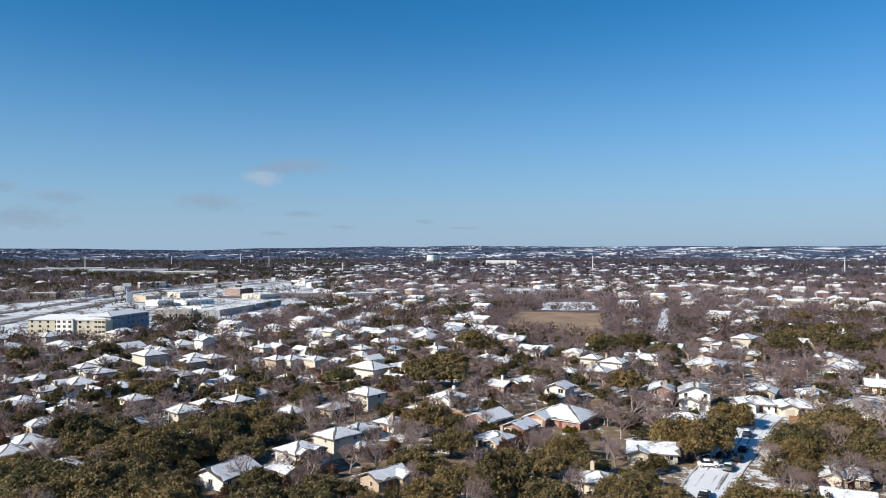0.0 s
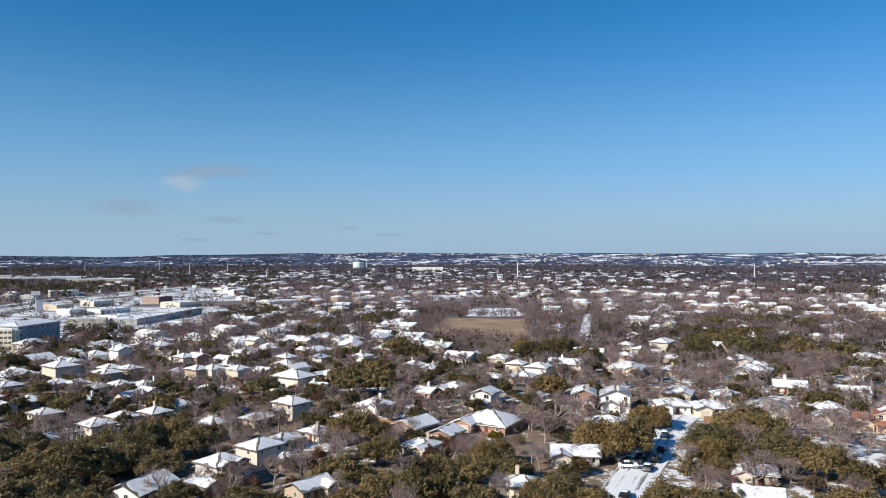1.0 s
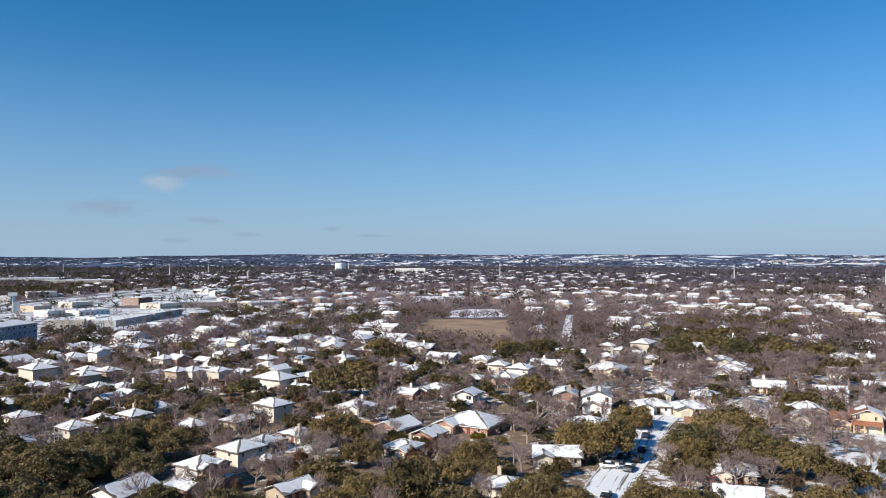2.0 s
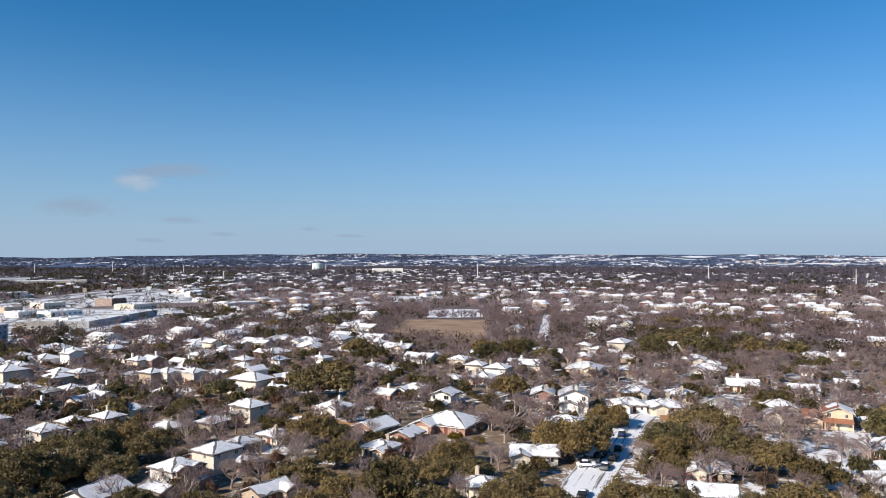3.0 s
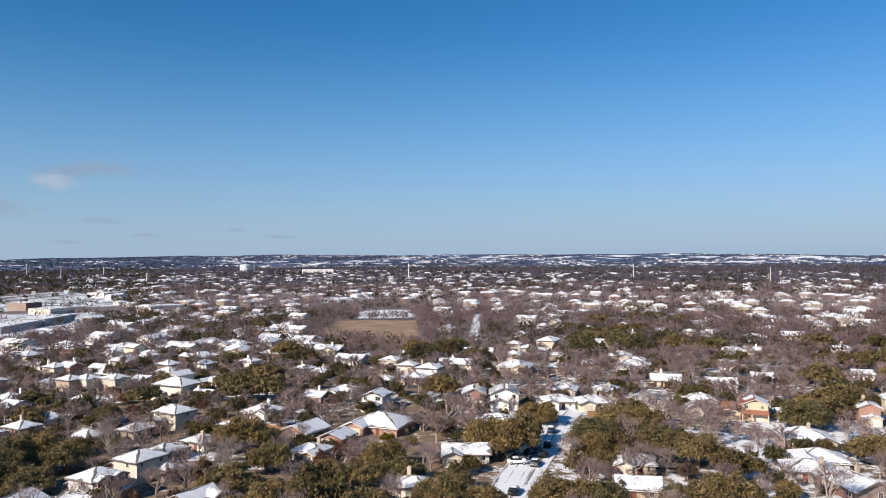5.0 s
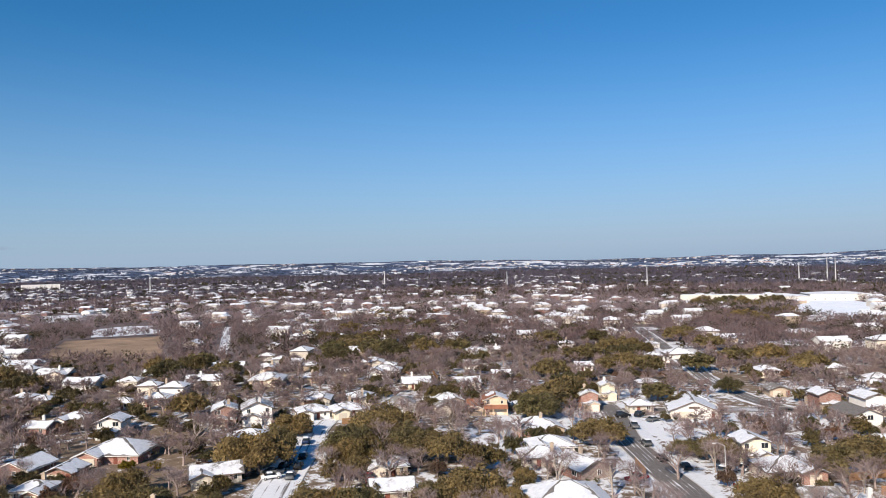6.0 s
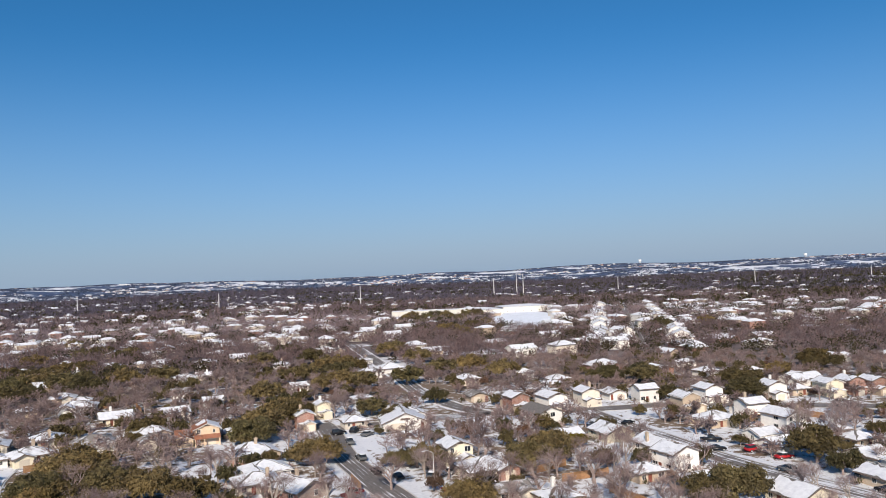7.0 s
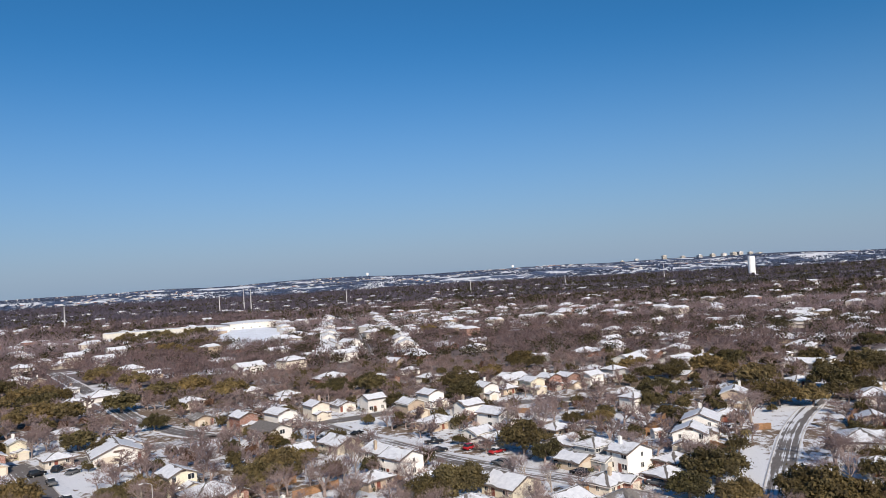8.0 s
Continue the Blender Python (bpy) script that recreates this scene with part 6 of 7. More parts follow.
def woods(name, mat, x, y, rng, cards, size, height, spread, label, twigs=False):
    """Crowns that run together in the distance, each a clump of leaf sprays or a fan of bare twigs."""
    n = len(x)
    if not n:
        return
    z = land(x, y)
    s = rng.uniform(0.7, 1.3, n)
    d = rng.normal(size=(n, cards, 3))
    d /= np.linalg.norm(d, axis=2)[:, :, None]
    d *= rng.uniform(0.55, 1.0, (n, cards, 1))
    c = np.stack([np.broadcast_to(x[:, None], (n, cards)), np.broadcast_to(y[:, None], (n, cards)), np.broadcast_to((z + height * 0.55 * s)[:, None], (n, cards))], 2)
    c = c + d * np.array([spread, spread, height * 0.42]) * s[:, None, None]
    f = d + rng.normal(0, 0.4, d.shape) + np.array([0, 0, 0.25])
    f /= np.linalg.norm(f, axis=2)[:, :, None]
    u = np.cross(f, rng.normal(size=f.shape))
    u /= np.linalg.norm(u, axis=2)[:, :, None]
    w = np.cross(f, u)
    e = size * rng.uniform(0.6, 1.35, (n, cards, 1))
    if twigs:
        # long thin sprays that rise outwards from the limbs
        up = d + rng.normal(0, 0.35, d.shape) + np.array([0, 0, 0.55])
        up /= np.linalg.norm(up, axis=2)[:, :, None]
        u = np.cross(up, rng.normal(size=f.shape))
        u /= np.linalg.norm(u, axis=2)[:, :, None]
        c = c - up * e * 1.5
        v = np.stack([c - u * e * 0.40, c + u * e * 0.40, c + up * e * 4.2], 2).reshape(-1, 3)
    else:
        v = np.stack([c - u * e - w * e * 0.6, c + u * e - w * e * 0.6, c + w * e * 1.1], 2).reshape(-1, 3)
    k = len(v) // 3
    me = bpy.data.meshes.new(name)
    me.vertices.add(len(v))
    me.vertices.foreach_set("co", v.ravel())
    me.loops.add(3 * k)
    me.loops.foreach_set("vertex_index", np.arange(3 * k, dtype=np.int32))
    me.polygons.add(k)
    me.polygons.foreach_set("loop_start", np.arange(0, 3 * k, 3, dtype=np.int32))
    me.update(calc_edges=True)
    me.validate()
    me.materials.append(mat)
    tagged(new(name, me), label, "woods", kind="stuff")


def clear_of_roofs(x, y, margin):
    """Drops the trees that would stand in a house."""
    pts = np.concatenate([FAR_PLOTS, np.array([p[:2] for p in PLOTS])])
    cell = 24.0
    bins = {}
    for px, py in pts:
        bins.setdefault((int(px // cell), int(py // cell)), []).append((px, py))
    keep = np.ones(len(x), bool)
    for k in range(len(x)):
        i, j = int(x[k] // cell), int(y[k] // cell)
        for a in (i - 1, i, i + 1):
            for b in (j - 1, j, j + 1):
                for px, py in bins.get((a, b), ()):
                    if (px - x[k]) ** 2 + (py - y[k]) ** 2 < margin ** 2:
                        keep[k] = False
    return x[keep], y[keep]


def far_woods():
    rng = np.random.default_rng(71)

    def scatter(low, high, area):
        n = int(radians(148) / 2 * (high ** 2 - low ** 2) / area)
        r = np.sqrt(rng.uniform(low ** 2, high ** 2, n))
        a = np.radians(rng.uniform(-37, 111, n))
        return r * np.sin(a), r * np.cos(a)

    for low, high, area, cards, size, height, spread, margin in ((398, 640, 42, 58, 0.44, 7.0, 3.6, 7.0), (640, 900, 50, 32, 0.56, 7.0, 3.7, 7.2), (900, 1250, 100, 16, 1.3, 7.5, 4.4, 7.0), (1250, 1750, 105, 14, 1.4, 7.5, 4.6, 7.0), (1750, 2700, 260, 8, 3.0, 8.5, 6.0, 7.5)):
        x, y = scatter(low, high, area)
        x, y = clear_of_roofs(x, y, margin)
        ok = ~on_open(x, y, 3.0)
        x, y = x[ok], y[ok]
        az = np.degrees(np.arctan2(x, y))
        clump = np.sin(x / 60 + 2) * np.sin(y / 75) + 0.7 * np.sin(x / 23 + y / 31)
        # the larger evergreen share in the west also stands in for haze
        green = rng.random(len(x)) < np.clip(0.17 + 0.30 * clump + (0.02 + 0.05 * (az > 15) + 0.16 * (az > 76)) * (np.hypot(x, y) > 850) + 0.42 * (az < -7) * (np.hypot(x, y) > 560) + 0.14 * (az > 62), 0.05, 0.9)
        thin = inside(OPEN_VERGE, x, y) & (rng.random(len(x)) < 0.9)
        x, y, green = x[~thin], y[~thin], green[~thin]
        woods("bare_woods", FAR_TWIG if low < 600 else HAZY_TWIG if low < 1000 else HAZY_WOOD, x[~green], y[~green], rng, cards, size, height, spread, "brown leafless trees running together, blue-grey haze tinted in farther out", True)
        woods("evergreen_woods", FAR_LEAF, x[green], y[green], rng, cards, size * 1.1, height, spread, "dark green trees scattered through the distance")
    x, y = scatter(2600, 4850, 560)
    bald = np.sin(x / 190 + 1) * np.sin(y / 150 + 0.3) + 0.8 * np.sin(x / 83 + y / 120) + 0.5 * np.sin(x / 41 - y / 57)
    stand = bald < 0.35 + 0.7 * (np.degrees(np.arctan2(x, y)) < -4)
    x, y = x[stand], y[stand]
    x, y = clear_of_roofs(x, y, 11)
    woods("hill_woods", HAZY_HILL_WOOD, x, y, rng, 6, 2.8, 3.8, 9, "juniper woods on the far hills, distance haze painted in as blue")


far_woods()


# ---- apartments, shops and school ----
def block(name, x, y, yaw, w, d, h, wall, label, category, floors=1, columns=6, roof=FLAT_SNOW, parapet=0.3, hip=0.0):
    """A flat-roofed building: walls with a parapet, roof, and rows of windows."""
    root = thing(name, pose(x, y, float(land(x, y)), 0, 0, yaw), label, category)
    s = Shape()
    s.box(-w / 2, w / 2, -d / 2, d / 2, -1, h - parapet)
    for x0, x1, y0, y1 in ((-w / 2, w / 2, -d / 2, -d / 2 + 0.35), (-w / 2, w / 2, d / 2 - 0.35, d / 2), (-w / 2, -w / 2 + 0.35, -d / 2 + 0.35, d / 2 - 0.35), (w / 2 - 0.35, w / 2, -d / 2 + 0.35, d / 2 - 0.35)):
        s.box(x0, x1, y0, y1, h - parapet, h)
    part("wall", s.mesh("wall", wall), root)
    r = Shape()
    r.box(-w / 2 + 0.36, w / 2 - 0.36, -d / 2 + 0.36, d / 2 - 0.36, h - parapet + 0.004, h - parapet + 0.25)
    part("roof", r.mesh("roof", roof), root, "flat roof under snow")
    for k in range(0 if hip else 3):
        u = Shape()
        cx = (-0.3 + 0.3 * k) * w
        u.box(cx - 1, cx + 1, -1, 1, h - parapet + 0.2, h + 0.7, 0, 0.06)
        part("roof_unit", u.mesh("roof_unit", STEEL), root)
    lift = (h - parapet) / floors
    for f in range(floors):
        for k in range(columns):
            px = (-0.5 + (k + 0.5) / columns) * w
            for yy, turn in ((-d / 2, 0), (d / 2, 180)):
                if turn and floors == 1:
                    continue
                win = part("window", WIN[1][0], root, "", pose(px, yy, f * lift + 0.9, 0, 0, turn))
                part("pane", WIN[1][1], win)
    if hip:
        # low hipped roof under snow
        tiles, snow = Shape(), Shape()
        add_roof(tiles, snow, roof_planes(w, d, h, "hip", 0.5, hip), Matrix.Identity(4), random.Random(int(w)))
        part("hipped_roof", tiles.mesh("hipped_roof", [SHINGLE, TRIM]), root)
        part("snow", snow.mesh("snow", ROOF_SNOW), root, "white snow lying on the roof")
    return root


def bay(root, x0, x1, d, h, paint):
    """A part of the front that stands forward, with its own windows."""
    s = Shape()
    s.box(x0, x1, -d / 2 - 1.2, -d / 2 - 0.003, -1, h + 0.4)
    s.box(x0 - 0.15, x1 + 0.15, -d / 2 - 1.35, -d / 2 - 0.003, h + 0.4, h + 0.6)
    part("bay", s.mesh("bay", paint), root)
    for f in range(4):
        for k in range(3):
            win = part("window", WIN[1][0], root, "", pose(x0 + (k + 0.5) / 3 * (x1 - x0), -d / 2 - 1.2, f * h / 4 + 0.9))
            part("pane", WIN[1][1], win)


flats = block("apartment_building", -199, 405, -7, 46, 15, 10.2, WALLS["yellow"], "four-storey pale yellow apartment building with a snowy roof", "apartment building", 4, 10, hip=0.30)
bay(flats, -6.0, 3.4, 15, 10.2, WALLS["white"])
bay(flats, 15.5, 22.0, 15, 10.2, WALLS["yellow"])
block("apartment_building", -180, 415, 77, 33, 14, 12.0, WALLS["shade_blue"], "four-storey apartment wing, its shade painted in as grey-blue", "apartment building", 4, 8, hip=0.26)
block("store", -190, 527, 12, 24, 13, 5.6, WALLS["cream"], "cream block store with a snowy flat roof", "store", 1, 6)
block("store", -163, 557, 79, 54, 20, 4.4, WALLS["grey"], "long grey-blue warehouse under a white roof", "warehouse", 1, 12)
block("store", -152, 607, 78, 47, 22, 5.0, WALLS["grey"], "long low store with a snow-white roof", "store", 1, 8)
block("store", -174, 714, 59, 27, 24, 5.0, WALLS["cream"], "tan strip of shops with a snowy roof", "store", 1, 8)
block("store", -386, 722, 12, 24, 14, 6.0, WALLS["tan"], "low tan store beyond the highway", "store", 1, 6)
block("store", -362, 742, 8, 15, 14, 5.8, WALLS["grey"], "grey shop under snow beyond the highway", "store", 1, 4)
block("store", -372, 812, 0, 10, 12, 7.2, WALLS["grey"], "grey block beside the highway", "store", 1, 3)
block("store", -355, 822, 4, 13, 14, 6.6, WALLS["white"], "white store beside the highway", "store", 1, 4)
block("store", -356, 912, 30, 30, 18, 7.0, WALLS["cream"], "long cream store under snow", "store", 1, 8)
block("store", -273, 689, 58, 17, 18, 5.0, WALLS["tan"], "tan store with a snowy flat roof", "store", 1, 5)
block("store", -239, 629, 54, 15, 18, 5.0, WALLS["white"], "small white store under snow", "store", 1, 5)
block("store", -257, 738, 51, 21, 22, 5.3, WALLS["cream"], "low cream store with a snowy roof", "store", 1, 6)
block("store", -218, 647, 59, 30, 22, 4.1, WALLS["white"], "low white store beside the car park", "store", 1, 6)
block("store", -187, 572, 70, 16, 16, 4.1, WALLS["white"], "small store under snow", "store", 1, 4)
block("store", -84, 706, 42, 34, 22, 5.9, WALLS["white"], "long white building with a snowy roof", "hall", 1, 8)
block("store", -210, 768, 65, 20, 20, 7.2, WALLS["brick"], "low brick store under snow", "store", 1, 5)
block("store", -180, 995, 55, 36, 26, 6.1, WALLS["white"], "white store by the highway junction", "store", 1, 5)
block("warehouse", 147, 1890, 0, 75, 36, 14, WALLS["white"], "long white warehouse among distant trees", "warehouse", 1, 6)
block("warehouse", -560, 1330, 20, 130, 40, 9, WALLS["white"], "long low warehouse under snow", "warehouse", 1, 6)
block("warehouse", -430, 1250, 15, 100, 40, 9, WALLS["cream"], "long low warehouse under snow", "warehouse", 1, 6)
block("warehouse", -700, 1400, 20, 120, 40, 9, WALLS["white"], "long low warehouse under snow", "warehouse", 1, 6)
block("school_building", 637, 468, -55, 90, 22, 9.0, WALLS["chalk"], "long cream school building with blank walls", "school", 1, 10)
block("school_building", 694, 452, -45, 50, 36, 6.0, WALLS["chalk"], "low cream school wing with a snowy roof", "school", 1, 8, hip=0.12)
block("school_building", 757, 430, -45, 56, 40, 6.5, WALLS["chalk"], "cream school hall with a snowy roof", "school", 1, 6, hip=0.10)


# ---- masts, towers and the skyline ----
def mast(x, y, h, arms=3):
    root = thing("power_mast", pose(x, y, float(land(x, y)), 0, 0, 40), "tall pale steel power-line mast above the trees", "mast", "power masts")
    s = Shape()
    s.tube((0, 0, -0.5), (0, 0, h), 1.15, 0.55, 8, cap=True)
    part("pole", s.mesh("pole", STEEL), root)
    for k in range(arms):
        a = Shape()
        z = h - 1.2 - k * 3.4
        a.tube((-3.6, 0, z + 0.6), (0, 0, z), 0.12, 0.28, 5, cap=True)
        a.tube((3.6, 0, z + 0.6), (0, 0, z), 0.12, 0.28, 5, cap=True)
        part("arm", a.mesh("arm", STEEL), root)


mast(316, 1575, 33)
mast(695, 1291, 29)
mast(772, 1000, 28)
mast(867, 779, 33)
mast(1210, 748, 34)
mast(1274, 735, 42)
mast(1215, 687, 42)
mast(1328, 548, 29)
mast(1596, 366, 32)
mast(1813, 182, 26)
mast(1996, -52, 42)
mast(-778, 2138, 30)
mast(-612, 2256, 36)
mast(-400, 1715, 30)
mast(-334, 1807, 28)
mast(-189, 1403, 22)
mast(-8, 2077, 26)
mast(-656, 1367, 32)


def tank(x, y, r, h, leg, label, paint=TANK):
    """A water tank: a wide drum with a shallow cone roof, on a column or on the ground."""
    root = thing("water_tower", pose(x, y, float(land(x, y))), label, "water tower")
    s = Shape()
    s.tube((0, 0, leg), (0, 0, leg + h), r, r, 40)
    s.tube((0, 0, leg + h), (0, 0, leg + h + r * 0.12), r, 0.4, 40, cap=True)
    if leg:
        s.tube((0, 0, leg - 2.5), (0, 0, leg), r * 0.45, r, 40)
    part("tank", s.mesh("tank", paint), root)
    if leg:
        c = Shape()
        c.tube((0, 0, -2), (0, 0, leg - 2.5), r * 0.4, r * 0.36, 24)
        part("column", c.mesh("column", TANK), root)
    v = Shape()
    v.tube((r * 0.99, 0, 0), (r * 0.99, 0, leg + h), 0.25, 0.25, 5)
    part("ladder", v.mesh("ladder", STEEL), root)


tank(-32, 2150, 15.0, 17.0, 7.0, "wide pale mint water tank standing above the trees", MINT)
tank(1985, -261, 8.2, 50.0, 0.0, "tall plain white standpipe above the woods")
tank(4208, 1595, 8.0, 11.0, 16.0, "small white water tower on the horizon")
tank(4437, 753, 8.0, 10.0, 14.0, "small white water tower on the horizon")


def tower_block(x, y, w, d, h, storeys):
    root = thing("office_tower", pose(x, y, float(land(x, y)) - 3, 0, 0, 20), "pale office block on the far skyline", "office tower", "skyline towers")
    s = Shape()
    s.box(-w / 2, w / 2, -d / 2, d / 2, 0, h)
    s.box(-w / 5, w / 5, -d / 5, d / 5, h, h + 3)
    part("wall", s.mesh("wall", WALLS["cream"] if storeys % 2 else WALLS["white"]), root)
    for k in range(storeys):
        g = Shape()
        z = 4 + k * (h - 4) / storeys
        g.box(-w / 2 - 0.05, w / 2 + 0.05, -d / 2 - 0.05, d / 2 + 0.05, z, z + 0.45 * (h - 4) / storeys)
        part("window", g.mesh("window", GLASS), root, "band of dark windows")


tower_block(4599, 116, 22, 20, 15, 5)
tower_block(4600, 33, 24, 20, 19, 6)
tower_block(4598, -126, 26, 22, 27, 9)
tower_block(4594, -230, 28, 22, 15, 5)
tower_block(4589, -324, 36, 22, 17, 6)
tower_block(4583, -395, 30, 22, 20, 7)
tower_block(4577, -456, 26, 24, 21, 8)
tower_block(4572, -508, 40, 24, 24, 9)
tower_block(4568, -544, 26, 24, 26, 10)
tower_block(4561, -597, 24, 24, 21, 7)
tower_block(4555, -641, 44, 24, 15, 5)


# ---- cars, lamps and fences ----
PAINT = {}
for shade, colour in (("red", (0.36, 0.02, 0.025)), ("black", (0.018, 0.018, 0.02)), ("white", (0.75, 0.76, 0.77)), ("grey", (0.12, 0.125, 0.13)), ("blue", (0.03, 0.05, 0.12))):
    PAINT[shade] = plain(shade + "_car_paint", colour, 0.25, 0.05)


def car_mesh(profile, half, mat, glass=None):
    """A body lofted across its side outline, narrower towards the roof."""
    s = Shape()
    n = len(profile)
    ring = []
    for side in (-1, -0.86, 0.86, 1):
        for x, z in profile:
            tuck = 1.0 - 0.16 * max(0, (z - 0.95)) / 0.6
            drop = 0.05 if abs(side) == 1 else 0.0
            s.v.append((x * (1 - 0.02 * (abs(side) == 1)), side * half * tuck, z - drop * (z > 0.6)))
    for k in range(3):
        for j in range(n):
            q = (j + 1) % n
            s.f.append((k * n + j, k * n + q, (k + 1) * n + q, (k + 1) * n + j))
            s.i.append(0)
    s.f.append(tuple(reversed(range(n))))
    s.f.append(tuple(3 * n + k for k in range(n)))
    s.i += [0, 0]
    return s.mesh("body", mat, True)


def wheel_mesh():
    s = Shape()
    s.tube((0, -0.11, 0), (0, 0.11, 0), 0.34, 0.34, 16)
    for y in (-0.11, 0.11):
        s.face([(0.34 * math.cos(k * math.pi / 8), y, 0.34 * math.sin(k * math.pi / 8)) for k in range(16)])
    return s.mesh("tyre", TYRE)


def rim_mesh():
    s = Shape()
    s.tube((0, -0.125, 0), (0, 0.125, 0), 0.2, 0.2, 10)
    for y in (-0.125, 0.125):
        s.face([(0.2 * math.cos(k * math.pi / 5), y, 0.2 * math.sin(k * math.pi / 5)) for k in range(10)])
    return s.mesh("rim", STEEL)


WHEEL, RIM = wheel_mesh(), rim_mesh()
SHAPES = {
    "sedan": ([(-2.25, 0.35), (-2.3, 0.75), (-1.9, 0.95), (-1.2, 1.02), (-0.75, 1.02), (0.85, 1.0), (1.6, 0.92), (2.2, 0.78), (2.28, 0.4)], [(-1.55, 1.0), (-0.85, 1.42), (0.25, 1.44), (1.15, 0.98)]),
    "suv": ([(-2.3, 0.4), (-2.35, 0.9), (-2.2, 1.1), (-1.2, 1.12), (0.8, 1.1), (1.5, 1.05), (2.2, 0.95), (2.3, 0.45)], [(-2.15, 1.1), (-1.9, 1.72), (0.2, 1.74), (1.1, 1.08)]),
    "pickup": ([(-2.75, 0.45), (-2.78, 1.05), (-1.9, 1.08), (-0.85, 1.08), (0.9, 1.12), (1.7, 1.1), (2.6, 1.0), (2.7, 0.5)], [(-0.85, 1.08), (-0.7, 1.78), (0.55, 1.8), (1.3, 1.1)]),
}


def car(x, y, yaw, shape, paint, snowy=False):
    words = {"sedan": "sedan", "suv": "sport utility car", "pickup": "pickup truck"}[shape]
    root = thing("pickup_truck" if shape == "pickup" else "car", pose(x, y, float(land(x, y)) + 0.12, 0, 0, yaw), f"{paint} {words} parked {'on a snowy drive' if not snowy else 'with snow on its roof'}", "car", "parked cars")
    low, high = SHAPES[shape]
    body = part("body", car_mesh(low, 0.92, PAINT[paint]), root)
    part("glasshouse", car_mesh(high + [(high[-1][0], high[-1][1] - 0.1), (high[0][0], high[0][1] - 0.1)], 0.86, GLASS), root, "dark window glass")
    r = Shape()
    x0, x1 = high[1][0] + 0.08, high[2][0] - 0.05
    r.box(x0, x1, -0.66, 0.66, high[1][1] - 0.02, high[1][1] + 0.05, 0, 0.05)
    part("roof", r.mesh("roof", PAINT[paint]), root)
    if snowy:
        s = Shape()
        s.box(x0 - 0.2, x1 + 0.1, -0.74, 0.74, high[1][1] + 0.02, high[1][1] + 0.17, 0, 0.14)
        s.box(1.2, low[-2][0] - 0.15, -0.72, 0.72, 0.92, 1.1, 0, 0.1)
        part("snow", s.mesh("snow", SNOWBANK), root, "snow left on the car")
    for wx in (-1.45, 1.45):
        for wy in (-0.85, 0.85):
            w = part("wheel", WHEEL, root, "", Matrix.Translation((wx, wy, 0.34)))
            part("rim", RIM, w)
    for wy in (-0.65, 0.65):
        h = Shape()
        h.box(low[-2][0] - 0.08, low[-2][0] + 0.03, wy - 0.16, wy + 0.16, 0.62, 0.76, 0, 0.02)
        part("headlight", h.mesh("headlight", TRIM), root)


car(57.9, 163.0, -12, "sedan", "white", True)
car(61.5, 160.8, 60, "sedan", "grey", True)
car(63.0, 168.6, 52, "suv", "black")
car(66.2, 167.6, 58, "suv", "black")
car(66.0, 172.6, 60, "sedan", "blue", True)
car(70.6, 175.6, 58, "sedan", "black", True)
car(59.4, 166.4, 150, "pickup", "grey", True)
car(77.2, 189.6, 62, "suv", "blue", True)
car(50.0, 143.0, 62, "sedan", "black", True)
car(146, 133, 62, "suv", "grey", True)
car(138, 121, 60, "sedan", "black")
car(121, 113, -8, "pickup", "red")
car(166, 160, -20, "suv", "black")
car(169, 151, 0, "sedan", "grey", True)
car(75, 148, 60, "pickup", "red")
car(204, 60, -64, "pickup", "black")
car(195, 56, -60, "sedan", "black")
car(198, 48, -30, "suv", "red")
car(194, 40, -40, "sedan", "red", True)
car(182, 37, 57, "suv", "grey")
car(207, 117, -40, "sedan", "black", True)
car(201, 110, -40, "suv", "black", True)
car(182, 22, -30, "suv", "black")
car(149, 183, -20, "suv", "grey", True)
car(171, 158, 20, "suv", "black")
car(158.5, 148.5, 55, "pickup", "grey", True)
car(136.5, 113, 60, "sedan", "black")
car(141, 106, 20, "suv", "grey", True)
car(133, 96, 58, "sedan", "red", True)
car(146, 104.5, 20, "sedan", "white", True)
car(229, 182, 50, "suv", "black")
car(224, 176, 50, "sedan", "blue", True)
car(211, 91, 10, "suv", "black")
car(216, 88, -20, "sedan", "black", True)
car(186, 13, -30, "suv", "blue")
car(171, 6, 45, "sedan", "black")
car(217, -24, -15, "suv", "white")
car(222, -20, -15, "sedan", "white", True)
car(174, 17, 57, "suv", "black")
car(209, 26, -30, "sedan", "grey", True)
car(167, 0, 57, "suv", "grey", True)
car(180.2, -31.7, 70, "sedan", "black", True)


def street_lamp(x, y, yaw):
    root = thing("street_lamp", pose(x, y, 0, 0, 0, yaw), "grey street lamp with a curved arm beside the street", "street lamp")
    s = Shape()
    s.tube((0, 0, 0), (0, 0, 7.4), 0.11, 0.07, 8)
    part("pole", s.mesh("pole", STEEL), root)
    a = Shape()
    last = Vector((0, 0, 7.4))
    for k in range(1, 8):
        t = k / 7
        q = Vector((2.2 * t, 0, 7.4 + 0.75 * math.sin(t * 1.9)))
        a.tube(last, q, 0.05, 0.05, 6)
        last = q
    part("arm", a.mesh("arm", STEEL), root)
    h = Shape()
    h.box(2.0, 2.75, -0.16, 0.16, 8.0, 8.16, 0, 0.05)
    part("head", h.mesh("head", STEEL), root)


palm(202.0, -22.4, 4.2)
street_lamp(136, 102, 150)


